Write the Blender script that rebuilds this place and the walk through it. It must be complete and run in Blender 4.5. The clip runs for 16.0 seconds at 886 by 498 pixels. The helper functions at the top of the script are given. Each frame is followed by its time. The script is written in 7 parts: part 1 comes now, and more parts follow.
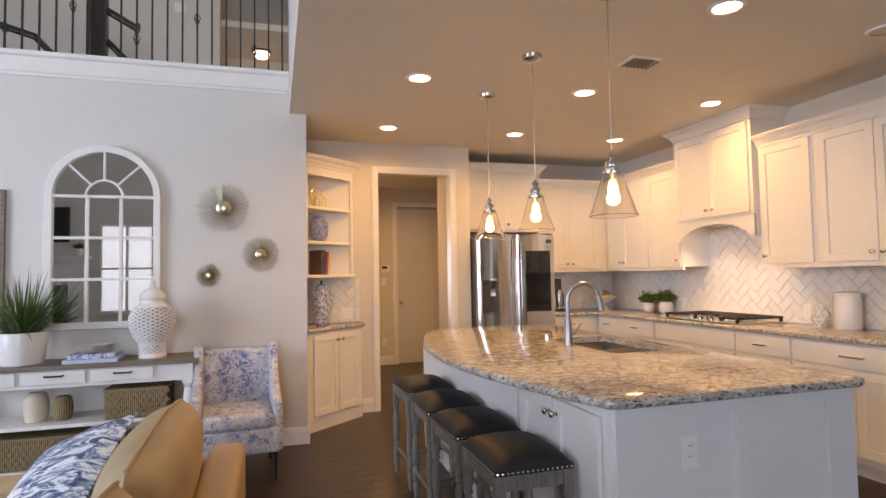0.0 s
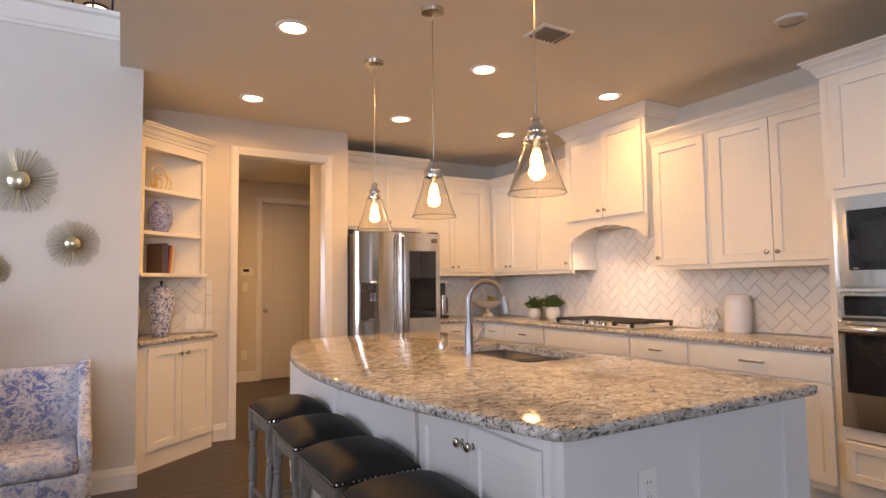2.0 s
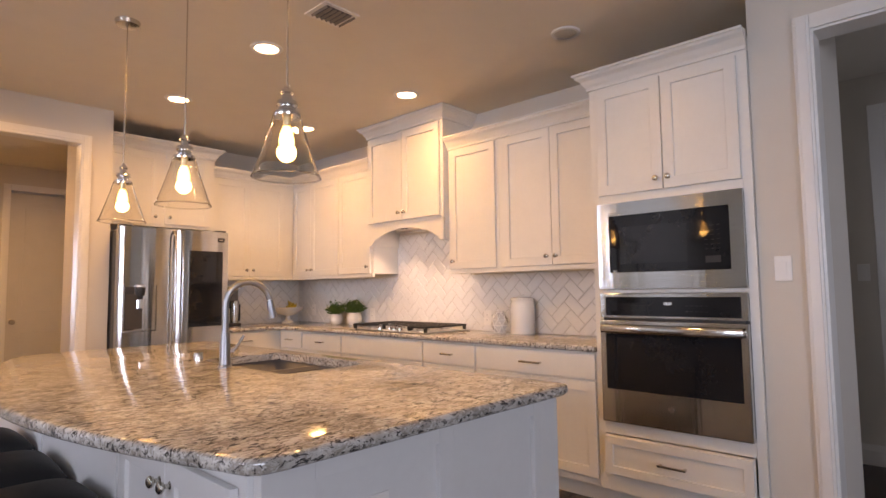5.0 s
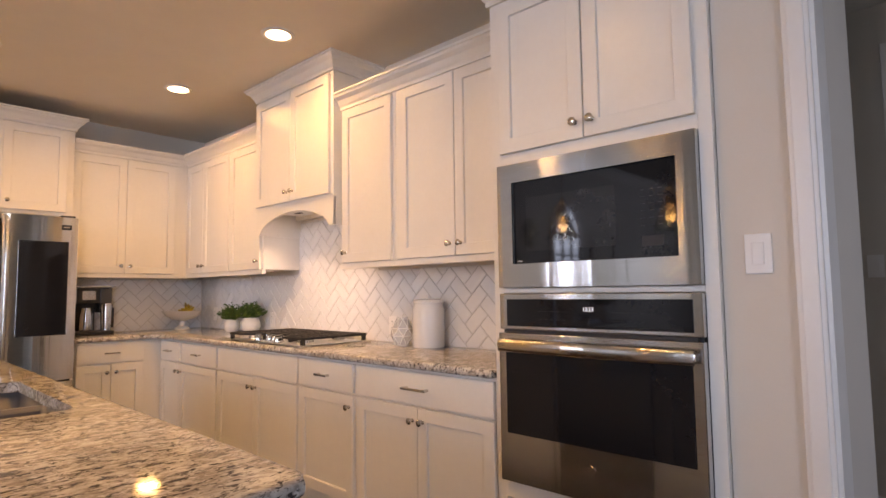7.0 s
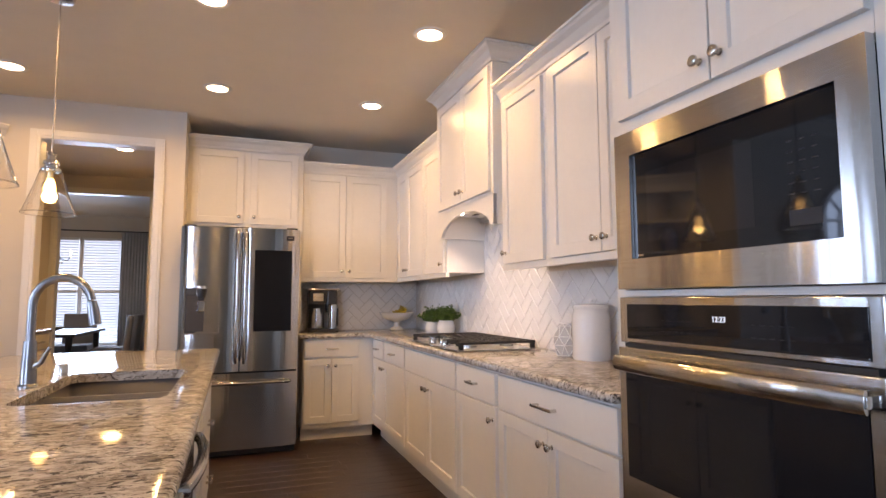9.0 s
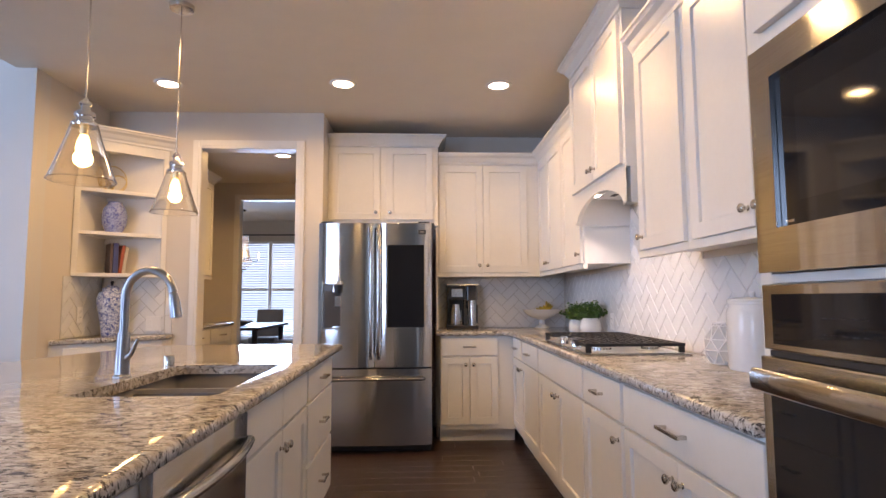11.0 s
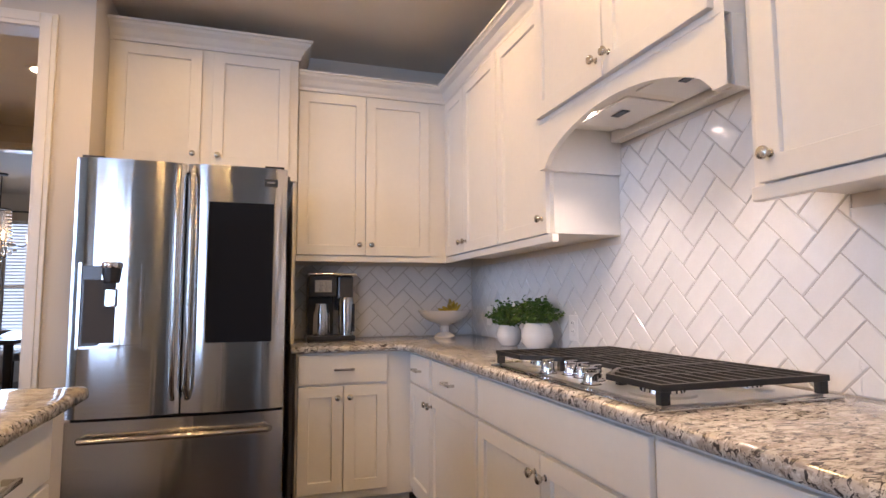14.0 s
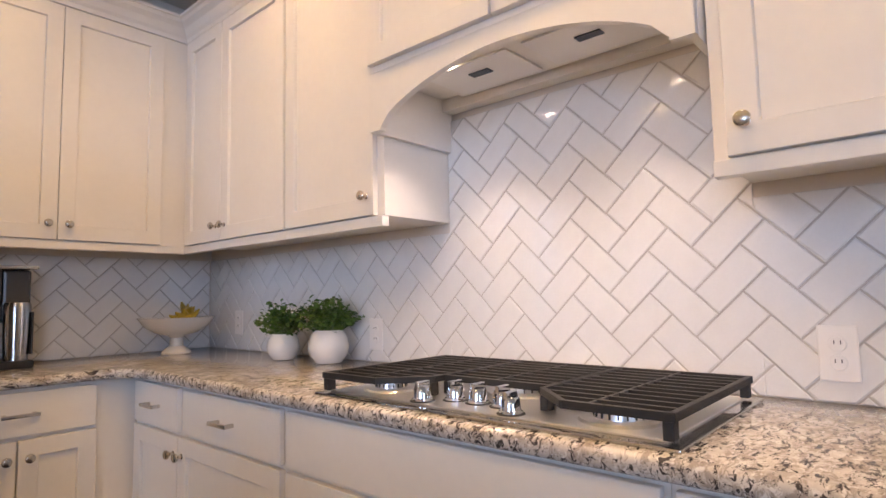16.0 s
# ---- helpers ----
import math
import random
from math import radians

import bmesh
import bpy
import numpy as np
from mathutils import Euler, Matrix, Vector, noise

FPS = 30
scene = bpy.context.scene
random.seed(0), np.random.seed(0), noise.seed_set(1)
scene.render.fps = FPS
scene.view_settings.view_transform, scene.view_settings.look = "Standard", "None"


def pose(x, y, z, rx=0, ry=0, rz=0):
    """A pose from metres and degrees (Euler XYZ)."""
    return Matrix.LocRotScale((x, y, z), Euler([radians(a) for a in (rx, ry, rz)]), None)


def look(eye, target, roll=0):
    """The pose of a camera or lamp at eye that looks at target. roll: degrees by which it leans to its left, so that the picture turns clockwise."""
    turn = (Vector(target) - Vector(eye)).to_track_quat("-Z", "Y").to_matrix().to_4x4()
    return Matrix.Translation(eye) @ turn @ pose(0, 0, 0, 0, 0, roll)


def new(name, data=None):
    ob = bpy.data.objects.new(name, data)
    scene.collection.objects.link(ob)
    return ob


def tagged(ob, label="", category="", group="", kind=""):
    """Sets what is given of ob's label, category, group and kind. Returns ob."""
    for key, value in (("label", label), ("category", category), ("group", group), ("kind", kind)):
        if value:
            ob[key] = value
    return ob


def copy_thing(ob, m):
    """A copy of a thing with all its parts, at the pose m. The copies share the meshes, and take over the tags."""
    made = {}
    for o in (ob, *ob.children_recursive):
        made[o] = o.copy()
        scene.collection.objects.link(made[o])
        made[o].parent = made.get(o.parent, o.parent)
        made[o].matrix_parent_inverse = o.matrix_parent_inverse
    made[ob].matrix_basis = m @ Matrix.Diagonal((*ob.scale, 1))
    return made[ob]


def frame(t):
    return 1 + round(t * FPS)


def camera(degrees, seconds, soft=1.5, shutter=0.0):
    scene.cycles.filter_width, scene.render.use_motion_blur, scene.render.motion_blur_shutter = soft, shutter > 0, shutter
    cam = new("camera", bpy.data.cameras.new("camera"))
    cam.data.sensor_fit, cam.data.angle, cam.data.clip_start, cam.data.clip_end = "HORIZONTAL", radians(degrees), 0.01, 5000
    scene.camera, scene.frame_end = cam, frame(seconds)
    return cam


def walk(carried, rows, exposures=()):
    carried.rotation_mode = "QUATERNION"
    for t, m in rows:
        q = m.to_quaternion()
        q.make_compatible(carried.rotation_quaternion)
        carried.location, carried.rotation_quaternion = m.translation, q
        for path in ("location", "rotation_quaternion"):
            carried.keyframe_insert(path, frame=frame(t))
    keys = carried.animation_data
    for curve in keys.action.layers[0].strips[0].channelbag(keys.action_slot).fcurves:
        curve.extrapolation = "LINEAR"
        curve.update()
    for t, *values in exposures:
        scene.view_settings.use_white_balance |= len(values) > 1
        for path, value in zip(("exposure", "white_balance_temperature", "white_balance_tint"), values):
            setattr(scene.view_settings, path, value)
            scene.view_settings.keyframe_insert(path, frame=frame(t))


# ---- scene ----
cam = camera(76.2, 16.0)
METRES, EYE, TILT, LEAN, TURN = 6.1, 1.28, 0.0, 0.0, -17.6
PATH = [
    (0, (1.063, 1.041, 1.365), (1.632, 2.956, 1.459), -1.0),
    (0.5, (1.124, 1.229, 1.338), (1.794, 3.11, 1.447), -0.8),
    (1, (1.183, 1.412, 1.321), (1.953, 3.254, 1.436), -0.9),
    (1.5, (1.24, 1.566, 1.287), (2.095, 3.369, 1.415), -0.8),
    (2, (1.223, 1.685, 1.284), (2.208, 3.421, 1.41), -0.6),
    (2.5, (1.203, 1.75, 1.276), (2.301, 3.417, 1.405), -0.6),
    (3, (1.186, 1.762, 1.275), (2.361, 3.375, 1.409), -0.8),
    (3.5, (1.21, 1.741, 1.271), (2.433, 3.318, 1.409), -0.6),
    (4, (1.234, 1.731, 1.268), (2.522, 3.255, 1.406), -0.7),
    (4.5, (1.392, 1.719, 1.263), (2.768, 3.163, 1.401), -0.8),
    (5, (1.615, 1.733, 1.25), (3.068, 3.099, 1.396), -0.7),
    (5.2, (1.692, 1.742, 1.247), (3.172, 3.079, 1.391), -0.9),
    (7.5, (3.064, 1.959, 1.225), (4.494, 3.348, 1.381), -0.5),
    (8, (3.196, 1.868, 1.216), (4.426, 3.436, 1.381), -0.5),
    (8.5, (3.335, 1.806, 1.222), (4.324, 3.537, 1.387), -0.6),
    (9, (3.502, 1.832, 1.218), (4.186, 3.703, 1.394), -0.2),
    (9.5, (3.659, 1.796, 1.243), (4.106, 3.738, 1.404), -0.6),
    (10, (3.775, 1.807, 1.22), (4.015, 3.785, 1.394), -0.1),
    (12.3, (3.967, 2.876, 1.188), (4.009, 4.868, 1.356), -0.3),
    (12.5, (3.973, 2.988, 1.186), (4.038, 4.979, 1.354), -0.2),
    (13, (3.954, 3.269, 1.176), (4.121, 5.255, 1.346), -0.2),
    (13.5, (3.921, 3.546, 1.172), (4.307, 5.501, 1.345), -0.2),
    (14, (3.877, 3.798, 1.157), (4.486, 5.694, 1.334), -0.3),
    (14.5, (3.847, 4.018, 1.148), (4.736, 5.801, 1.327), -0.4),
    (15, (3.832, 4.221, 1.165), (4.925, 5.887, 1.336), -0.7),
    (15.5, (3.803, 4.406, 1.157), (5.102, 5.917, 1.334), -0.8),
    (16, (3.789, 4.501, 1.16), (5.289, 5.813, 1.327), -1.2),
]
LOOKS = [(0.0, 0.12, 10300, 35), (3.0, 0.08, 10500, 39), (5.2, 0.05, 10300, 40), (7.5, 0.05, 9600, 37), (10.0, 0.14, 7200, 31), (12.5, 0.07, 7000, 31), (16.0, -0.03, 7350, 31)]
walk(cam, [(t, look(eye, target, roll)) for t, eye, target, roll in PATH], LOOKS)

# ---- light ----
world = bpy.data.worlds.new("World")
scene.world = world
world.use_nodes = True
_n = world.node_tree
_sky = _n.nodes.new("ShaderNodeTexSky")
_sky.sky_type, _sky.sun_disc = "NISHITA", False
_sky.sun_elevation, _sky.sun_rotation = radians(42), radians(200)
_bg = _n.nodes["Background"]
_n.links.new(_sky.outputs[0], _bg.inputs[0])
_bg.inputs[1].default_value = 0.12
_sun = new("sun", bpy.data.lights.new("sun", "SUN"))
_sun.data.energy, _sun.data.angle, _sun.data.color = 1.2, radians(10), (1, 0.96, 0.9)
_sun.matrix_world = look((2, 14, 12), (0, 6, 0))

CAN_W, PEND_W = 7.4, 1.4
WARM = (1.0, 0.69, 0.255)
DAY = (0.37, 0.64, 1.0)


def lamp(name, kind, m, energy, color, **more):
    ob = new(name, bpy.data.lights.new(name, kind))
    ob.data.energy, ob.data.color = energy, color
    if "size" in more:
        ob.data.size = more["size"]
    if "size_y" in more:
        ob.data.shape, ob.data.size_y = "RECTANGLE", more["size_y"]
    if "spread" in more:
        ob.data.spread = radians(more["spread"])
    if "radius" in more:
        ob.data.shadow_soft_size = more["radius"]
    ob.matrix_world = m
    return ob


# lamps standing in for daylight at the window openings
# south lamp, in a tall window added for it out of view
lamp("daylight_standin", "AREA", pose(-0.125, -3.86, 2.05, 90, 0, 0), 235, DAY, size=2.1, size_y=2.5)
lamp("daylight_standin", "AREA", pose(-4.6, 2.8, 2.1, 90, 0, -67), 155, DAY, size=2.6, size_y=2.7, spread=135)
# fill for the dark side room, from an added unseen window
lamp("daylight_standin", "AREA", pose(5.75, -0.36, 1.55, 90, 0, 0), 7, DAY, size=1.0, size_y=1.2)
lamp("daylight_standin", "AREA", pose(0.93, 13.38, 1.35, -72, 0, 0), 55, DAY, size=1.15, size_y=1.8, spread=125)

# ---- materials ----
def material(name, color, rough=0.5, metal=0.0, vary=0.04, scale=6.0, bump=0.0, bump_scale=200.0, **more):
    """A paint-like surface: two scales of tone variation, roughness variation and fine relief."""
    m = bpy.data.materials.new(name)
    m.use_nodes = True
    nt = m.node_tree
    N, L = nt.nodes, nt.links
    b = N["Principled BSDF"]
    tc = N.new("ShaderNodeTexCoord")
    big, fine = N.new("ShaderNodeTexNoise"), N.new("ShaderNodeTexNoise")
    big.inputs["Scale"].default_value, fine.inputs["Scale"].default_value = scale, scale * 14
    big.inputs["Detail"].default_value = 4
    mix = N.new("ShaderNodeMath")
    mix.operation = "MULTIPLY_ADD"
    mix.inputs[1].default_value = 0.35
    L.new(tc.outputs["Object"], big.inputs["Vector"])
    L.new(tc.outputs["Object"], fine.inputs["Vector"])
    L.new(fine.outputs[0], mix.inputs[0])
    L.new(big.outputs[0], mix.inputs[2])
    ramp = N.new("ShaderNodeValToRGB")
    lo = [max(0, c * (1 - vary * 2)) for c in color]
    hi = [min(1, c * (1 + vary)) for c in color]
    ramp.color_ramp.elements[0].position, ramp.color_ramp.elements[1].position = 0.4, 0.95
    ramp.color_ramp.elements[0].color, ramp.color_ramp.elements[1].color = (*lo, 1), (*hi, 1)
    L.new(mix.outputs[0], ramp.inputs[0])
    L.new(ramp.outputs[0], b.inputs["Base Color"])
    b.inputs["Metallic"].default_value = metal
    mr = N.new("ShaderNodeMapRange")
    mr.inputs[3].default_value, mr.inputs[4].default_value = rough * 0.85, min(1, rough * 1.15)
    L.new(big.outputs[0], mr.inputs[0])
    L.new(mr.outputs[0], b.inputs["Roughness"])
    if bump:
        t = N.new("ShaderNodeTexNoise")
        t.inputs["Scale"].default_value = bump_scale
        t.inputs["Detail"].default_value = 3
        L.new(tc.outputs["Object"], t.inputs["Vector"])
        bp = N.new("ShaderNodeBump")
        bp.inputs["Strength"].default_value, bp.inputs["Distance"].default_value = bump, 0.002
        L.new(t.outputs[0], bp.inputs["Height"])
        L.new(bp.outputs[0], b.inputs["Normal"])
    for key, value in more.items():
        b.inputs[key].default_value = value
    return m


def glow(name, color, strength):
    m = bpy.data.materials.new(name)
    m.use_nodes = True
    b = m.node_tree.nodes["Principled BSDF"]
    b.inputs["Base Color"].default_value = (*color, 1)
    b.inputs["Emission Color"].default_value = (*color, 1)
    b.inputs["Emission Strength"].default_value = strength
    return m


def patterned(name, build, rough=0.5, **more):
    """A material whose base colour is made by build(N, L, coords)."""
    m = bpy.data.materials.new(name)
    m.use_nodes = True
    N, L = m.node_tree.nodes, m.node_tree.links
    b = N["Principled BSDF"]
    tc = N.new("ShaderNodeTexCoord")
    out, height = build(N, L, tc.outputs["Object"])
    L.new(out, b.inputs["Base Color"])
    b.inputs["Roughness"].default_value = rough
    if height is not None:
        bp = N.new("ShaderNodeBump")
        bp.inputs["Strength"].default_value, bp.inputs["Distance"].default_value = 0.4, 0.003
        L.new(height, bp.inputs["Height"])
        L.new(bp.outputs[0], b.inputs["Normal"])
    for key, value in more.items():
        b.inputs[key].default_value = value
    return m


def ramp_of(N, L, source, stops):
    r = N.new("ShaderNodeValToRGB")
    e = r.color_ramp.elements
    while len(e) < len(stops):
        e.new(0.5)
    for k, (p, c) in zip(e, stops):
        k.position, k.color = p, (*c, 1)
    L.new(source, r.inputs[0])
    return r.outputs[0]


def mixed(N, L, fac, a, b):
    x = N.new("ShaderNodeMix")
    x.data_type = "RGBA"
    for value, i in ((fac, 0), (a, 6), (b, 7)):
        if hasattr(value, "links"):
            L.new(value, x.inputs[i])
        else:
            x.inputs[i].default_value = (*value, 1) if i else value
    return x.outputs[2]


def noise_of(N, L, v, scale, detail=4, rough=0.6, distort=0.0, stretch=None):
    if stretch:
        mp = N.new("ShaderNodeMapping")
        mp.inputs["Scale"].default_value = stretch
        L.new(v, mp.inputs["Vector"])
        v = mp.outputs[0]
    t = N.new("ShaderNodeTexNoise")
    t.inputs["Scale"].default_value, t.inputs["Detail"].default_value = scale, detail
    t.inputs["Roughness"].default_value, t.inputs["Distortion"].default_value = rough, distort
    L.new(v, t.inputs["Vector"])
    return t.outputs[0]


def _granite(N, L, v):
    soft_ = noise_of(N, L, v, 13, 4, 0.6, 0.4)
    base = ramp_of(N, L, soft_, [(0.33, (0.38, 0.345, 0.305)), (0.48, (0.54, 0.50, 0.45)), (0.66, (0.69, 0.66, 0.61))])
    brown = ramp_of(N, L, noise_of(N, L, v, 27, 6, 0.72, 1.1, (0.75, 1.7, 1.5)), [(0.48, (0.0,) * 3), (0.56, (0.6,) * 3)])
    base = mixed(N, L, brown, base, (0.235, 0.19, 0.155))
    pale = ramp_of(N, L, noise_of(N, L, v, 75, 3, 0.6, 0.6), [(0.58, (0.0,) * 3), (0.66, (0.9,) * 3)])
    base = mixed(N, L, pale, base, (0.72, 0.70, 0.66))
    dark = ramp_of(N, L, noise_of(N, L, v, 44, 5, 0.74, 1.0, (0.75, 1.6, 1.5)), [(0.435, (0.97,) * 3), (0.465, (0.0,) * 3)])
    return mixed(N, L, dark, base, (0.05, 0.042, 0.04)), None


def _floorwood(N, L, v):
    info = N.new("ShaderNodeObjectInfo")
    geo = N.new("ShaderNodeNewGeometry")
    grain = noise_of(N, L, v, 14, 6, 0.65, 0.3, (1, 14, 4))
    tone = ramp_of(N, L, grain, [(0.3, (0.016, 0.008, 0.006)), (0.7, (0.046, 0.022, 0.016))])
    add = N.new("ShaderNodeMath")
    L.new(info.outputs["Random"], add.inputs[0])
    L.new(geo.outputs["Random Per Island"], add.inputs[1])
    fr = N.new("ShaderNodeMath")
    fr.operation = "FRACT"
    L.new(add.outputs[0], fr.inputs[0])
    sc = N.new("ShaderNodeMapRange")
    sc.inputs[3].default_value, sc.inputs[4].default_value = 0.0, 0.5
    L.new(fr.outputs[0], sc.inputs[0])
    return mixed(N, L, sc.outputs[0], tone, (0.028, 0.016, 0.013)), grain


def _wood(a, b, stretch=(1, 12, 12), scale=5):
    def build(N, L, v):
        g = noise_of(N, L, v, scale, 6, 0.65, 0.6, stretch)
        return ramp_of(N, L, g, [(0.3, a), (0.7, b)]), g
    return build


def _damask(N, L, v):
    """Faded blue medallions and scrolls on an off-white cloth."""
    mp = N.new("ShaderNodeMapping")
    mp.inputs["Location"].default_value = (0.0, -0.2, -0.66)
    mp.inputs["Scale"].default_value = (1.25, 0.5, 1.0)
    L.new(v, mp.inputs["Vector"])
    ln = N.new("ShaderNodeVectorMath")
    ln.operation = "LENGTH"
    L.new(mp.outputs[0], ln.inputs[0])
    vor = N.new("ShaderNodeTexVoronoi")
    vor.inputs["Scale"].default_value = 11.0
    vor.feature = "SMOOTH_F1"
    L.new(v, vor.inputs["Vector"])
    n = noise_of(N, L, v, 26, 5, 0.7, 1.4)
    petals = ramp_of(N, L, vor.outputs["Distance"], [(0.28, (1.0,) * 3), (0.36, (0.15,) * 3), (0.5, (0.75,) * 3), (0.6, (0.1,) * 3)])
    medal = ramp_of(N, L, ln.outputs["Value"], [(0.04, (0.3,) * 3), (0.07, (1.0,) * 3), (0.16, (1.0,) * 3), (0.21, (0.22,) * 3), (0.30, (0.5,) * 3), (0.42, (0.35,) * 3)])
    speck = ramp_of(N, L, n, [(0.46, (0.0,) * 3), (0.56, (1.0,) * 3)])
    lit = N.new("ShaderNodeMix")
    lit.data_type, lit.blend_type = "RGBA", "LIGHTEN"
    lit.inputs[0].default_value = 0.8
    L.new(medal, lit.inputs[6])
    L.new(petals, lit.inputs[7])
    a = lit.outputs[2]
    mul = N.new("ShaderNodeMix")
    mul.data_type, mul.blend_type = "RGBA", "MULTIPLY"
    mul.inputs[0].default_value = 0.72
    L.new(a, mul.inputs[6])
    L.new(speck, mul.inputs[7])
    cloth = ramp_of(N, L, noise_of(N, L, v, 9, 4), [(0.4, (0.66, 0.62, 0.60)), (0.6, (0.80, 0.77, 0.75))])
    dots = ramp_of(N, L, noise_of(N, L, v, 60, 2, 0.5), [(0.61, (0.0,) * 3), (0.66, (0.8,) * 3)])
    cloth = mixed(N, L, dots, cloth, (0.22, 0.22, 0.30))
    return mixed(N, L, mul.outputs[2], cloth, (0.12, 0.17, 0.38)), noise_of(N, L, v, 600, 1)


def _chinoiserie(ground, ink, scale=22, low=0.5):
    def build(N, L, v):
        vor = N.new("ShaderNodeTexVoronoi")
        vor.inputs["Scale"].default_value = scale
        L.new(v, vor.inputs["Vector"])
        n = noise_of(N, L, v, scale * 2.2, 3, 0.6, 1.5)
        a = ramp_of(N, L, vor.outputs["Distance"], [(0.22, (0.9,) * 3), (0.30, (0.0,) * 3), (0.42, (0.0,) * 3), (0.47, (0.8,) * 3), (0.53, (0.0,) * 3)])
        b = ramp_of(N, L, n, [(low, (0.0,) * 3), (low + 0.05, (0.85,) * 3)])
        base = mixed(N, L, a, ground, ink)
        return mixed(N, L, b, base, ink), None
    return build


def _ikat(N, L, v):
    n = noise_of(N, L, v, 11, 4, 0.7, 1.0, (1, 1, 3))
    return ramp_of(N, L, n, [(0.44, (0.80, 0.80, 0.80)), (0.5, (0.30, 0.38, 0.52)), (0.58, (0.05, 0.08, 0.17))]), None


def _weave(a, b, scale=60):
    def build(N, L, v):
        c = N.new("ShaderNodeTexWave")
        c.inputs["Scale"].default_value, c.inputs["Distortion"].default_value = scale, 3
        L.new(v, c.inputs["Vector"])
        return ramp_of(N, L, c.outputs["Fac"], [(0.2, a), (0.8, b)]), c.outputs["Fac"]
    return build


def _brushed(N, L, v):
    g = noise_of(N, L, v, 6, 3, 0.6, 0, (1, 1, 120))
    return ramp_of(N, L, g, [(0.3, (0.46, 0.45, 0.435)), (0.7, (0.58, 0.57, 0.55))]), noise_of(N, L, v, 13, 2, 0.5, 0, (1, 1, 0.05))


WALL = material("wall paint", (0.68, 0.62, 0.55), 0.75, vary=0.012, bump=0.35, bump_scale=130)
LIVING = material("living wall paint", (0.68, 0.645, 0.60), 0.75, vary=0.012, bump=0.35, bump_scale=130)
CEIL = material("ceiling paint", (0.77, 0.705, 0.62), 0.85, vary=0.015, bump=0.4, bump_scale=110)
TRIM = material("trim paint", (0.80, 0.77, 0.73), 0.35, vary=0.02)
CAB = material("cabinet paint", (0.80, 0.765, 0.71), 0.32, vary=0.025, scale=3)
ISLE = material("island paint", (0.74, 0.73, 0.71), 0.35, vary=0.025, scale=3)
INSIDE = material("cabinet inside", (0.5, 0.47, 0.43), 0.6)
GRANITE = patterned("granite", _granite, 0.07)
FLOOR = patterned("dark wood floor", _floorwood, 0.3)
STEEL = patterned("brushed steel", _brushed, 0.15, **{"Metallic": 1.0, "Anisotropic": 0.95, "Anisotropic Rotation": 0.25})
STEEL_H = patterned("brushed steel trim", _brushed, 0.14, **{"Metallic": 1.0, "Anisotropic": 0.95, "Anisotropic Rotation": 0.25})
CHROME = material("chrome", (0.82, 0.82, 0.83), 0.06, 1.0, vary=0.01)
NICKEL = material("satin nickel", (0.60, 0.56, 0.50), 0.25, 1.0, vary=0.02)
FAUCET = material("faucet steel", (0.33, 0.33, 0.34), 0.3, 1.0, vary=0.02)
GOLD = material("gold wire", (0.72, 0.55, 0.27), 0.3, 1.0, vary=0.03)
BRASS = material("champagne metal", (0.68, 0.60, 0.42), 0.3, 1.0)
BLACK = material("black iron", (0.02, 0.02, 0.021), 0.5, bump=0.2, bump_scale=300)
BLACKGLASS = material("black glass", (0.010, 0.010, 0.012), 0.04, vary=0.01, **{"Specular IOR Level": 0.38})
PLASTIC = material("black plastic", (0.02, 0.02, 0.022), 0.35)
DARKGREY = material("dark grey panel", (0.05, 0.05, 0.052), 0.25)
TILE = material("white tile", (0.78, 0.77, 0.75), 0.09, vary=0.03, scale=10)
GROUT = material("grout", (0.54, 0.51, 0.47), 0.9, bump=0.4, bump_scale=500)
WHITE = material("white ceramic", (0.80, 0.78, 0.75), 0.2, vary=0.02)
PORCELAIN = patterned("blue and white porcelain", _chinoiserie((0.66, 0.70, 0.78), (0.05, 0.08, 0.30), 26, 0.50), 0.12)
PORCELAIN_DARK = patterned("blue porcelain", _chinoiserie((0.35, 0.40, 0.62), (0.09, 0.11, 0.36), 30, 0.5), 0.12)
PLATE = material("switch plate", (0.82, 0.80, 0.77), 0.3, vary=0.01)
SLOT = material("outlet slot", (0.05, 0.05, 0.05), 0.5)
LEATHER = material("stool leather", (0.012, 0.0105, 0.011), 0.62, vary=0.15, bump=0.35, bump_scale=260)
STOOLWOOD = patterned("weathered wood", _wood((0.10, 0.085, 0.07), (0.22, 0.19, 0.16), (14, 14, 1.5), 6), 0.6)
TOPWOOD = patterned("table top wood", _wood((0.12, 0.085, 0.06), (0.24, 0.18, 0.13), (1.2, 14, 14), 6), 0.45)
DARKWOOD = patterned("dark stained wood", _wood((0.012, 0.007, 0.005), (0.04, 0.022, 0.016), (12, 12, 1.5), 6), 0.35)
DAMASK = patterned("damask cloth", _damask, 0.85)
IKAT = patterned("printed cushion cloth", _ikat, 0.85)
NAVY = material("navy cloth", (0.02, 0.03, 0.075), 0.8, vary=0.1, bump=0.4, bump_scale=700)
TAN = material("tan leather", (0.52, 0.36, 0.20), 0.5, vary=0.06, bump=0.3, bump_scale=240)
BASKET = patterned("woven seagrass", _weave((0.11, 0.07, 0.035), (0.36, 0.25, 0.13), 26), 0.8)
LEAF = material("leaf", (0.085, 0.17, 0.03), 0.45, vary=0.35, scale=25)
GRASS = material("grass blade", (0.08, 0.17, 0.045), 0.45, vary=0.3, scale=20)
SOIL = material("soil", (0.03, 0.02, 0.014), 0.95, vary=0.2, scale=40, bump=0.8)
BANANA = material("banana", (0.56, 0.40, 0.05), 0.45, vary=0.2, scale=20)
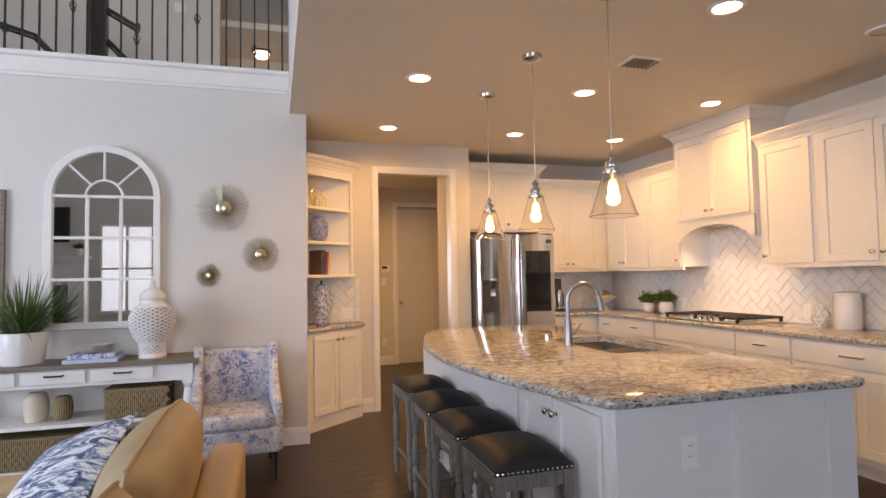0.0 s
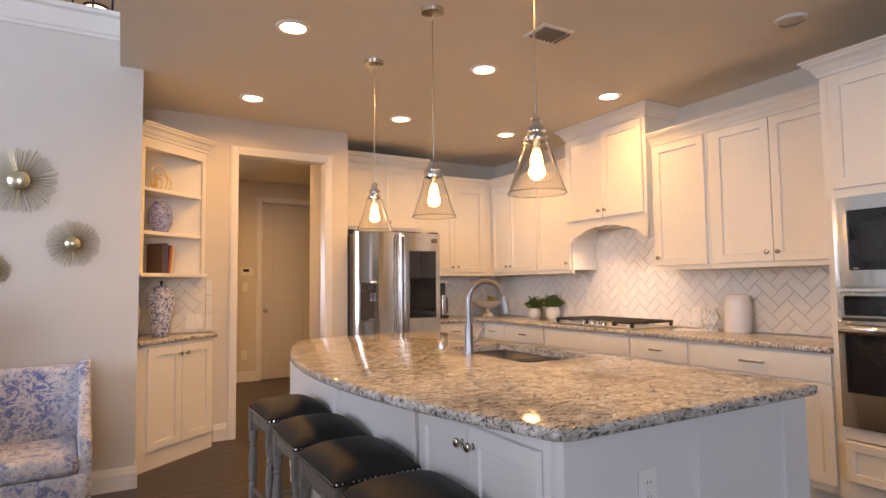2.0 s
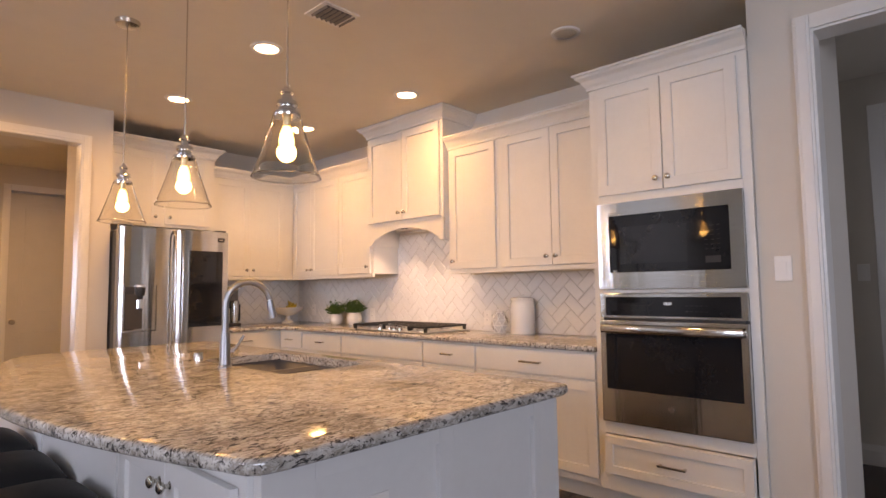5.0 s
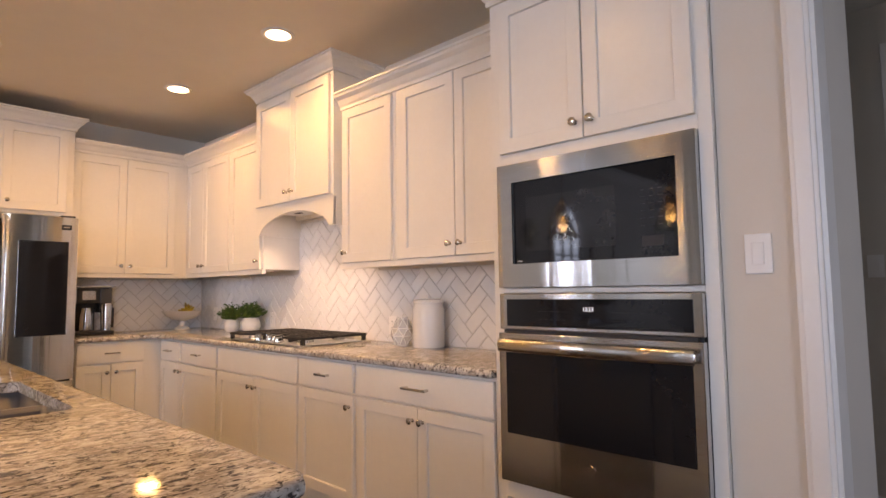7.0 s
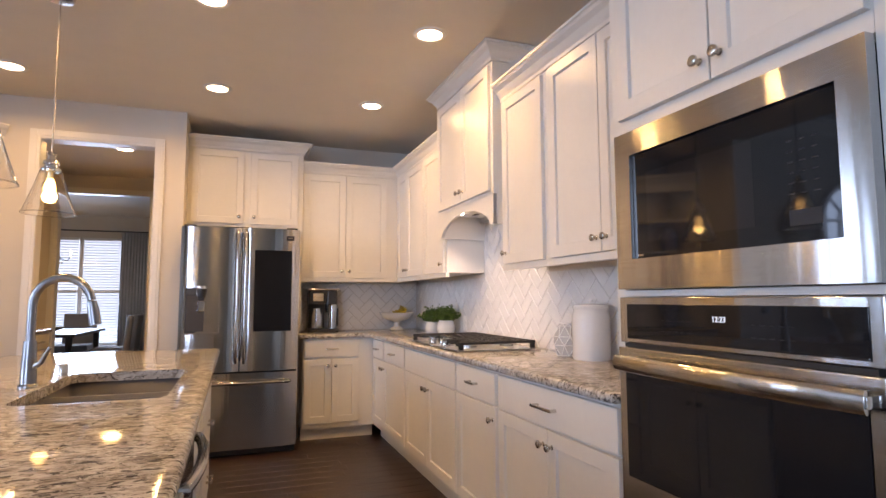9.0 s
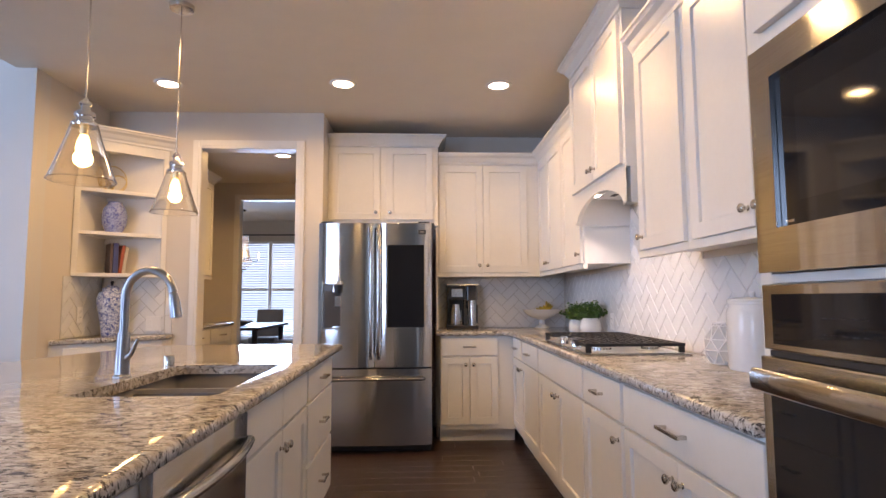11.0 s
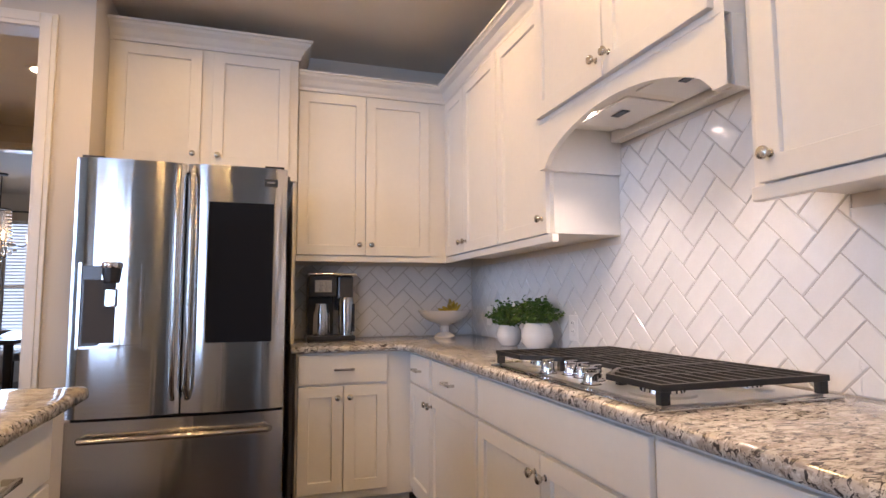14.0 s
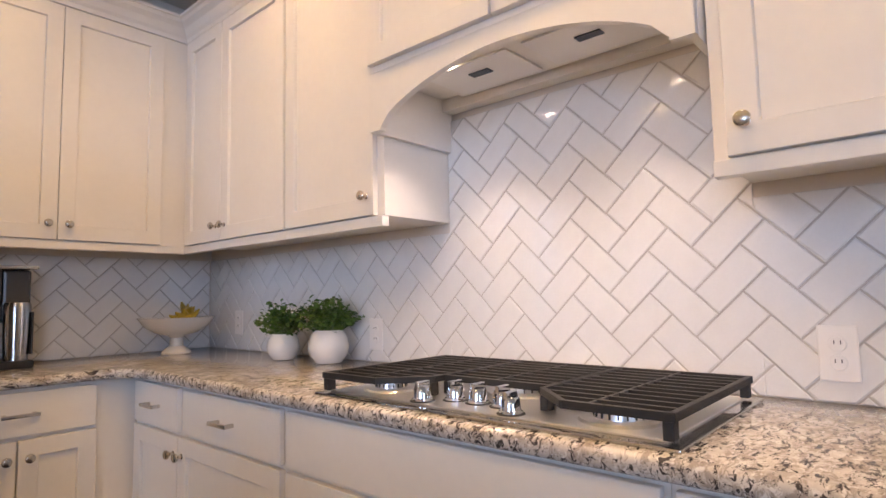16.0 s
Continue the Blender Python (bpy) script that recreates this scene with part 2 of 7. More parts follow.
CLOTH = material("grey upholstery", (0.33, 0.31, 0.29), 0.85, vary=0.06, bump=0.3, bump_scale=500)
CURTAIN = material("curtain", (0.62, 0.64, 0.66), 0.8, vary=0.04)
SLAT = material("blind slat", (0.84, 0.84, 0.83), 0.4, vary=0.01)
DOORPAINT = material("door paint", (0.60, 0.55, 0.48), 0.4, vary=0.02)
PAPER = material("paper", (0.74, 0.70, 0.62), 0.8)
CAN = glow("lit lens", (1.0, 0.80, 0.56), 14.0)
BULB = glow("bulb filament", (1.0, 0.66, 0.26), 6.0)
DISPLAY = glow("clock digits", (0.65, 0.85, 1.0), 0.9)
GLINT = glow("hood lens", (1.0, 0.9, 0.75), 40.0)
MIRROR = material("mirror glass", (0.86, 0.87, 0.88), 0.015, 1.0, vary=0.0)


def glass_material(name, tint=(1, 1, 1)):
    m = bpy.data.materials.new(name)
    m.use_nodes = True
    b = m.node_tree.nodes["Principled BSDF"]
    b.inputs["Base Color"].default_value = (*tint, 1)
    b.inputs["Transmission Weight"].default_value = 1.0
    b.inputs["Roughness"].default_value, b.inputs["IOR"].default_value = 0.0, 1.52
    return m


# clear shade glass; the bulb's warm glow is put into its tint
GLOW_GLASS = glass_material("glow-tinted glass", (1.0, 0.97, 0.91))
PANE = glass_material("window glass")


# ---- mesh helpers ----
def part(name, bm, mat, parent=None, label="", smooth=False):
    me = bpy.data.meshes.new(name)
    bm.to_mesh(me)
    bm.free()
    me.materials.append(mat)
    if smooth:
        me.shade_smooth()
        me.set_sharp_from_angle(angle=radians(38))
    ob = new(name, me)
    if parent is not None:
        ob.parent = parent
    if label:
        ob["label"] = label
    return ob


def thing(name, label, category, m=None, group=""):
    ob = new(name)
    ob.empty_display_size = 0.1
    if m is not None:
        ob.matrix_world = m
    return tagged(ob, label, category, group)


def box(bm, x0, y0, z0, x1, y1, z1, bevel=0.0, m=None):
    vs = [bm.verts.new((x, y, z)) for z in (z0, z1) for x, y in ((x0, y0), (x1, y0), (x1, y1), (x0, y1))]
    fs = [bm.faces.new([vs[i] for i in f]) for f in ((3, 2, 1, 0), (4, 5, 6, 7), (0, 1, 5, 4), (1, 2, 6, 5), (2, 3, 7, 6), (3, 0, 4, 7))]
    if bevel:
        es = list({e for f in fs for e in f.edges})
        got = bmesh.ops.bevel(bm, geom=es, offset=bevel, segments=2, profile=0.6, affect="EDGES")
        vs = list({v for f in got["faces"] for v in f.verts} | {v for v in vs if v.is_valid})
    if m is not None:
        bmesh.ops.transform(bm, matrix=m, verts=vs)
    return bm


def boxed(x0, y0, z0, x1, y1, z1, bevel=0.0, m=None):
    return box(bmesh.new(), x0, y0, z0, x1, y1, z1, bevel, m)


def lathe(profile, steps=32, bm=None, m=None):
    """Turns (radius, height) pairs about z."""
    bm = bm or bmesh.new()
    rings, made = [], []
    for r, z in profile:
        if r < 1e-5:
            ring = [bm.verts.new((0, 0, z))]
        else:
            ring = [bm.verts.new((r * math.cos(a), r * math.sin(a), z)) for a in (2 * math.pi * i / steps for i in range(steps))]
        rings.append(ring)
        made += ring
    for a, b in zip(rings, rings[1:]):
        for i in range(steps):
            j = (i + 1) % steps
            if len(a) == 1 and len(b) == 1:
                continue
            if len(a) == 1:
                bm.faces.new((a[0], b[j], b[i]))
            elif len(b) == 1:
                bm.faces.new((a[i], a[j], b[0]))
            else:
                bm.faces.new((a[i], a[j], b[j], b[i]))
    if m is not None:
        bmesh.ops.transform(bm, matrix=m, verts=made)
    bmesh.ops.recalc_face_normals(bm, faces=bm.faces[:])
    return bm


def tube(points, r, steps=10, bm=None, closed=False):
    """A round rod along points; r is one radius or one for each point."""
    bm = bm or bmesh.new()
    ps = [Vector(p) for p in points]
    n = len(ps)
    rs = r if isinstance(r, (list, tuple)) else [r] * n
    rings = []
    side = None
    for i, p in enumerate(ps):
        a, b = ps[(i - 1) % n] if closed or i else p, ps[(i + 1) % n] if closed or i < n - 1 else p
        d = (b - a).normalized()
        if side is None:
            side = d.orthogonal().normalized()
        side = (side - d * side.dot(d)).normalized()
        up = d.cross(side)
        rings.append([bm.verts.new(p + (side * math.cos(t) + up * math.sin(t)) * rs[i]) for t in (2 * math.pi * k / steps for k in range(steps))])
    pairs = list(zip(rings, rings[1:])) + ([(rings[-1], rings[0])] if closed else [])
    for a, b in pairs:
        for k in range(steps):
            bm.faces.new((a[k], a[(k + 1) % steps], b[(k + 1) % steps], b[k]))
    if not closed:
        bm.faces.new(rings[0][::-1])
        bm.faces.new(rings[-1])
    bmesh.ops.recalc_face_normals(bm, faces=bm.faces[:])
    return bm


def prism(outline, z0, z1, bm=None, bevel=0.0, segments=3):
    """An upright block over an outline in x and y."""
    bm = bm or bmesh.new()
    lo = [bm.verts.new((x, y, z0)) for x, y in outline]
    hi = [bm.verts.new((x, y, z1)) for x, y in outline]
    n = len(lo)
    bot, top = bm.faces.new(lo[::-1]), bm.faces.new(hi)
    for i in range(n):
        bm.faces.new((lo[i], lo[(i + 1) % n], hi[(i + 1) % n], hi[i]))
    bmesh.ops.recalc_face_normals(bm, faces=bm.faces[:])
    if bevel:
        es = list(top.edges) + list(bot.edges)
        bmesh.ops.bevel(bm, geom=es, offset=bevel, segments=segments, profile=0.5, affect="EDGES")
    return bm


def sweep(path, profile, z=0.0, bm=None):
    """A moulding: profile (out, up) pairs along a path of (x, y), mitred; out is to the right of the way."""
    bm = bm or bmesh.new()
    ps = [Vector((x, y)) for x, y in path]
    rows = []
    for i, p in enumerate(ps):
        ds = []
        if i:
            ds.append((p - ps[i - 1]).normalized())
        if i < len(ps) - 1:
            ds.append((ps[i + 1] - p).normalized())
        ns = [Vector((d.y, -d.x)) for d in ds]
        if len(ns) == 2:
            n = (ns[0] + ns[1]).normalized()
            n = n / max(0.3, n.dot(ns[0]))
        else:
            n = ns[0]
        rows.append([bm.verts.new((p.x + n.x * o, p.y + n.y * o, z + u)) for o, u in profile])
    k = len(profile)
    for a, b in zip(rows, rows[1:]):
        for i in range(k):
            j = (i + 1) % k
            bm.faces.new((a[i], a[j], b[j], b[i]))
    bm.faces.new(rows[0][::-1])
    bm.faces.new(rows[-1])
    bmesh.ops.recalc_face_normals(bm, faces=bm.faces[:])
    return bm


CROWN = [(0.0, 0.0), (0.012, 0.0), (0.014, 0.018), (0.024, 0.03), (0.038, 0.055), (0.060, 0.072), (0.066, 0.085), (0.076, 0.088), (0.076, 0.1), (0.0, 0.1)]
BASEBOARD = [(0.0, 0.0), (0.016, 0.0), (0.016, 0.1), (0.012, 0.112), (0.009, 0.128), (0.004, 0.14), (0.0, 0.14)]


# ---- structure ----
TOP = 2.752           # kitchen ceiling
XR, YB = 5.285, 7.50  # cooktop wall, fridge wall
YL, XL = 5.913, 1.318  # living room wall with the mirror, and its end
YD = 6.81             # wall with the doorway
YF, HIGH = 9.75, 5.6  # far wall of the pantry hall; living room height


def wall(name, x0, y0, x1, y1, z0, z1, mat=None, label="painted plaster wall"):
    return tagged(part(name, boxed(x0, y0, z0, x1, y1, z1), mat or WALL), label, "wall", kind="structure")


# floor sheet beneath the boards
tagged(part("subfloor", boxed(-5.2, -4.2, -0.2, 9.0, 14.2, -0.012), DARKWOOD), "dark wood floor sheet", "floor", kind="structure")

# living room wall below the gallery, with a rounded end
wall("wall_living", -5.0, YL, XL, YL + 0.15, 0, 2.93, LIVING, "pale painted wall below the gallery")
wall("wall_niche_side", XL - 0.15, YL + 0.15, XL, YD, 0, TOP, WALL)
wall("wall_doorway_left", XL - 0.15, YD, 2.075, YD + 0.12, 0, TOP)
wall("wall_doorway_head", 2.075, YD, 2.872, YD + 0.12, 2.45, TOP)
wall("wall_doorway_right", 2.872, YD, 3.085, YD + 0.12, 0, TOP)
wall("wall_fridge_side", 2.955, YD + 0.12, 3.085, YB, 0, TOP)
wall("wall_back", 2.955, YB, XR + 0.15, YB + 0.12, 0, TOP)
wall("wall_cooktop", XR, 3.385, XR + 0.15, YB, 0, TOP)
wall("wall_tower_back", XR, 2.503, XR + 0.15, 3.385, 0, TOP)
# wall with the switch, and the opening past it
XS = 4.70
wall("wall_switch", XS, 2.235, XR + 0.15, 2.503, 0, TOP, WALL, "painted wall with a light switch")
wall("wall_opening_head", XS, 1.28, XS + 0.14, 2.235, 2.46, TOP)
wall("wall_opening_right", XS, -4.0, XS + 0.14, 1.28, 0, TOP)
wall("wall_side_room_far", 6.6, -0.5, 6.72, 4.0, 0, TOP)
# end wall split round the added side room window
wall("wall_side_room_end_low", XS + 0.14, -0.5, 6.6, -0.38, 0, 0.9)
wall("wall_side_room_end_high", XS + 0.14, -0.5, 6.6, -0.38, 2.2, TOP)
wall("wall_side_room_end_left", XS + 0.14, -0.5, 5.2, -0.38, 0.9, 2.2)
wall("wall_side_room_end_right", 6.3, -0.5, 6.6, -0.38, 0.9, 2.2)
wall("wall_side_room_back", XR + 0.15, 3.3, 6.6, 3.42, 0, TOP)

# ceilings
tagged(part("ceiling_kitchen", boxed(1.18, -4.0, TOP, XR + 0.15, YB + 0.12, TOP + 0.14), CEIL), "taupe painted kitchen ceiling", "ceiling", kind="structure")
tagged(part("ceiling_side_room", boxed(XR + 0.15, -0.5, TOP, 6.72, 3.42, TOP + 0.14), CEIL), "painted ceiling of the side room", "ceiling", kind="structure")
tagged(part("ceiling_hall", boxed(0.3, YB + 0.12, TOP, 4.4, YF, TOP + 0.14), CEIL), "painted hall ceiling", "ceiling", kind="structure")
tagged(part("ceiling_hall_front", boxed(0.3, YD + 0.12, TOP, 1.18, YB + 0.12, TOP + 0.14), CEIL), "painted hall ceiling", "ceiling", kind="structure")
tagged(part("ceiling_living", boxed(-5.0, -4.0, HIGH, 1.3, 9.6, HIGH + 0.14), CEIL), "high living room ceiling", "ceiling", kind="structure")
tagged(part("ceiling_gallery_side", boxed(1.3, YL, HIGH, 4.4, 9.6, HIGH + 0.14), CEIL), "high gallery ceiling", "ceiling", kind="structure")
# bulkhead over the edge of the kitchen ceiling
wall("wall_bulkhead", 1.18, -4.0, 1.318, YL - 0.22, TOP + 0.14, HIGH, LIVING, "painted bulkhead above the kitchen")
wall("wall_bulkhead_end", 1.18, YL - 0.22, 1.318, YL + 0.15, TOP + 0.14, HIGH, LIVING, "painted pier beside the gallery")

# hall behind the doorway, with a door and an opening to the dining room
wall("wall_hall_left", 0.88, YD + 0.12, 1.0, YF, 0, TOP)
wall("wall_hall_right", 3.62, YB + 0.12, 3.74, YF, 0, TOP)
wall("wall_hall_far_left", 0.3, YF, 1.46, YF + 0.12, 0, TOP)
wall("wall_hall_far_head", 1.46, YF, 2.46, YF + 0.12, 2.53, TOP)
wall("wall_hall_far_mid", 2.46, YF, 2.90, YF + 0.12, 0, TOP)
wall("wall_hall_far_door_head", 2.90, YF, 3.66, YF + 0.12, 2.46, TOP)
wall("wall_hall_far_right", 3.66, YF, 4.4, YF + 0.12, 0, TOP)

# dining room
wall("wall_dining_left", -1.6, YF + 0.12, -1.48, 13.6, 0, TOP)
wall("wall_dining_right", 4.4, YF + 0.12, 4.52, 13.6, 0, TOP)
wall("wall_dining_near", -1.6, YF, 0.3, YF + 0.12, 0, TOP)
wall("wall_dining_far_left", -1.6, 13.6, 0.0, 13.72, 0, TOP)
wall("wall_dining_far_right", 1.72, 13.6, 4.52, 13.72, 0, TOP)
wall("wall_dining_sill", 0.0, 13.6, 1.72, 13.72, 0, 0.40)
wall("wall_dining_head", 0.0, 13.6, 1.72, 13.72, 2.35, TOP)
tagged(part("ceiling_dining", boxed(-1.6, YF + 0.12, TOP, 4.52, 13.72, TOP + 0.14), CEIL), "painted dining room ceiling", "ceiling", kind="structure")

# living room shell behind the walk
wall("wall_west_near", -5.0, -3.88, -4.88, 1.0, 0, HIGH, LIVING)
wall("wall_west_far", -5.0, 4.6, -4.88, 9.6, 0, HIGH, LIVING)
wall("wall_west_sill", -5.0, 1.0, -4.88, 4.6, 0, 0.7, LIVING)
wall("wall_west_head", -5.0, 1.0, -4.88, 4.6, 3.5, HIGH, LIVING)
wall("wall_south_left", -5.0, -4.0, -2.81, -3.88, 0, HIGH, LIVING)
wall("wall_south_mid", -1.68, -4.0, -1.25, -3.88, 0, HIGH, LIVING)
wall("wall_south_right", 1.0, -4.0, 1.318, -3.88, 0, HIGH, LIVING)
wall("wall_south_low", -1.25, -4.0, 1.0, -3.88, 0, 0.7, LIVING)
wall("wall_south_high", -1.25, -4.0, 1.0, -3.88, 3.4, HIGH, LIVING)
wall("wall_south_sill", -2.81, -4.0, -1.68, -3.88, 0, 0.64, LIVING)
wall("wall_south_head", -2.81, -4.0, -1.68, -3.88, 2.68, HIGH, LIVING)
wall("wall_south_kitchen", 1.318, -4.0, XS + 0.14, -3.88, 0, TOP, WALL)

# gallery upstairs
tagged(part("gallery_floor", boxed(-5.0, YL + 0.15, TOP + 0.15, 4.4, 9.6, 3.05), CEIL), "gallery floor slab", "floor", kind="structure")
wall("wall_gallery_back_left", -5.0, 8.3, 0.42, 8.42, 3.05, HIGH, WALL, "painted gallery wall")
wall("wall_gallery_back_right", 1.45, 8.3, 4.4, 8.42, 3.05, HIGH, LIVING, "painted gallery wall")
wall("wall_gallery_head", 0.42, 8.3, 1.45, 8.42, 5.2, HIGH, LIVING, "painted gallery wall")
wall("wall_gallery_far", -0.5, 9.5, 2.6, 9.6, 3.05, HIGH, LIVING, "painted bedroom wall")

# trim
tagged(part("trim_gallery_ledge", sweep([(1.178, YL), (-5.0, YL)][::-1], [(0.0, 0.0), (0.012, 0.0), (0.012, 0.02), (0.02, 0.03), (0.02, 0.14), (0.045, 0.15), (0.05, 0.165), (0.05, 0.18), (-0.16, 0.18), (-0.16, 0.12), (0.0, 0.12)], 2.915), TRIM), "white painted ledge trim under the railing", "trim", kind="structure")


def casing(name, x0, x1, y, z, w=0.07, t=0.018):
    """Door casing on a wall that faces -y."""
    bm = bmesh.new()
    for a, b in ((x0 - w, x0), (x1, x1 + w)):
        box(bm, a, y - t, 0, b, y - 0.001, z + w, 0.004)
        box(bm, a + 0.012, y - t - 0.006, 0, b - 0.02, y - t + 0.004, z + w - 0.014, 0.003)
    box(bm, x0, y - t, z, x1, y - 0.001, z + w, 0.004)
    box(bm, x0, y - t - 0.006, z + 0.02, x1, y - t + 0.004, z + w - 0.014, 0.003)
    return tagged(part(name, bm, TRIM), "white painted door casing", "trim", kind="structure")


def jamb(name, x0, x1, y0, y1, z, t=0.012):
    bm = bmesh.new()
    box(bm, x0 - 0.002, y0, 0, x0 + t, y1, z)
    box(bm, x1 - t, y0, 0, x1 + 0.002, y1, z)
    box(bm, x0 + t, y0, z - t, x1 - t, y1, z + 0.002)
    return tagged(part(name, bm, TRIM), "white painted door lining", "trim", kind="structure")


casing("trim_doorway", 2.085, 2.862, YD, 2.44)
jamb("trim_doorway_lining", 2.075, 2.872, YD - 0.003, YD + 0.123, 2.45)
casing("trim_hall_door", 2.90, 3.61, YF, 2.46)
casing("trim_dining_opening", 1.47, 2.45, YF, 2.52)
jamb("trim_dining_lining", 1.46, 2.46, YF - 0.003, YF + 0.123, 2.53)
bm = bmesh.new()
for a, b in ((2.235, 2.305), (1.21, 1.28)):
    box(bm, XS - 0.018, a, 0, XS - 0.001, b, 2.53, 0.004)
    box(bm, XS - 0.024, a + 0.012, 0, XS - 0.012, b - 0.014, 2.516, 0.003)
box(bm, XS - 0.018, 1.28, 2.46, XS - 0.001, 2.235, 2.53, 0.004)
tagged(part("trim_side_opening", bm, TRIM), "white painted door casing", "trim", kind="structure")
bm = bmesh.new()
box(bm, XS - 0.003, 2.223, 0, XS + 0.143, 2.237, 2.46)
box(bm, XS - 0.003, 1.278, 0, XS + 0.143, 1.292, 2.46)
box(bm, XS - 0.003, 1.292, 2.448, XS + 0.143, 2.223, 2.462)
tagged(part("trim_side_lining", bm, TRIM), "white painted door lining", "trim", kind="structure")
# door in the side room
bm = bmesh.new()
for a, b in ((2.14, 2.23), (1.20, 1.29)):
    box(bm, 6.58, a, 0, 6.599, b, 2.53, 0.004)
box(bm, 6.58, 1.29, 2.44, 6.599, 2.14, 2.53, 0.004)
tagged(part("trim_side_room_door", bm, TRIM), "white painted door casing", "trim", kind="structure")

for i, path in enumerate((
        [(-4.88, YL), (XL, YL), (XL, YL + 0.14)],
        [(1.905, YD), (2.013, YD)],
        [(2.934, YD), (3.083, YD)],
        [(XS, 2.5), (XS, 2.307)],
        [(XS, 1.2), (XS, -3.8)],
        [(1.36, YF), (1.39, YF)], [(2.53, YF), (2.83, YF)],
        [(3.62, YF - 0.0), (3.62, YB + 0.12)],
        [(6.6, 1.19), (6.6, -0.38)], [(6.6, 3.3), (6.6, 2.24)],
)):
    tagged(part("baseboard", sweep(path, BASEBOARD), TRIM), "white painted baseboard", "baseboard", kind="structure")


# ---- doors ----
def panel_door(name, w, h, m, label, mat=DOORPAINT, knob_left=True):
    t = thing(name, label, "door", m)
    t["kind"] = "structure"
    bm = bmesh.new()
    box(bm, 0, 0, 0, 0.11, 0.035, h, 0.002)
    box(bm, w - 0.11, 0, 0, w, 0.035, h, 0.002)
    for a, b in ((0, 0.2), (0.86, 1.02), (h - 0.12, h)):
        box(bm, 0.11, 0, a, w - 0.11, 0.035, b)
    box(bm, 0.11, 0.012, 0.2, w - 0.11, 0.03, 0.86)
    box(bm, 0.11, 0.012, 1.02, w - 0.11, 0.03, h - 0.12)
    body = part("leaf", bm, mat, t)
    for a, b in ((0.2, 0.86), (1.02, h - 0.12)):
        part("panel", boxed(0.15, 0.004, a + 0.04, w - 0.15, 0.02, b - 0.04, 0.006), mat, body)
    x = 0.06 if knob_left else w - 0.06
    part("door_knob", lathe([(0, -0.06), (0.02, -0.06), (0.028, -0.045), (0.022, -0.03), (0.01, -0.025), (0.01, -0.006), (0.03, -0.004), (0.03, 0.0)], 20, m=pose(x, 0, 0.94, 90, 0, 0) @ Matrix.Scale(-1, 4, (0, 0, 1))), NICKEL, t, "satin nickel knob", True)
    return t


panel_door("door_1", 0.71, 2.43, pose(2.90, YF + 0.02, 0.008), "closed tall beige two-panel hall door")
panel_door("door_2", 0.845, 2.42, pose(6.562, 2.138, 0.01, 0, 0, -90), "closed white panel door in the side room", TRIM)


# ---- cabinets ----
def knob_bm():
    return lathe([(0.0, 0.030), (0.011, 0.030), (0.015, 0.027), (0.016, 0.022), (0.012, 0.016), (0.006, 0.012), (0.006, 0.003), (0.010, 0.0)], 18)


def knob(parent, x, z, y=0.0):
    """A round knob on a front that faces -y."""
    ob = part("knob", knob_bm(), NICKEL, parent, "satin nickel knob", True)
    ob.matrix_local = pose(x, y, z, 90, 0, 0)
    return ob


def pull(parent, x, z, y=0.0, w=0.11):
    bm = bmesh.new()
    box(bm, -w / 2, -0.034, -0.006, w / 2, -0.024, 0.006, 0.003)
    for s in (-1, 1):
        box(bm, s * (w / 2 - 0.012) - 0.006, -0.026, -0.006, s * (w / 2 - 0.012) + 0.006, 0.0, 0.006, 0.002)
    ob = part("pull", bm, NICKEL, parent, "satin nickel bar pull", True)
    ob.location = (x, y, z)
    return ob


def shaker(parent, x0, x1, z0, z1, y, mat, knob_at=None, rail=0.058, name="door"):
    """A frame-and-panel door, its face at y - 0.02."""
    f, t = y - 0.02, y - 0.001
    bm = bmesh.new()
    rings = [(0.0, t), (0.0, f + 0.0022), (0.0007, f + 0.0007), (0.0022, f), (rail - 0.0015, f), (rail, f + 0.0012), (rail + 0.002, f + 0.0115)]
    vs = [[bm.verts.new((x, y_, z)) for x, z in ((x0 + i, z0 + i), (x1 - i, z0 + i), (x1 - i, z1 - i), (x0 + i, z1 - i))] for i, y_ in rings]
    for ra, rb in zip(vs, vs[1:]):
        for k in range(4):
            bm.faces.new((ra[k], ra[(k + 1) % 4], rb[(k + 1) % 4], rb[k]))
    bm.faces.new(vs[-1])
    bm.faces.new(vs[0][::-1])
    bmesh.ops.recalc_face_normals(bm, faces=bm.faces[:])
    d = part(name, bm, mat, parent)
    part("panel", boxed(x0 + rail + 0.0035, f + 0.0104, z0 + rail + 0.0035, x1 - rail - 0.0035, f + 0.0112, z1 - rail - 0.0035), mat, d)
    if knob_at:
        knob(d, knob_at[0], knob_at[1], f)
    return d


def slab(parent, x0, x1, z0, z1, y, mat, handle=True, w=0.11):
    d = part("drawer_front", boxed(x0, y - 0.02, z0, x1, y - 0.001, z1, 0.004), mat, parent)
    if handle:
        pull(d, (x0 + x1) / 2, (z0 + z1) / 2, y - 0.02, w)
    return d


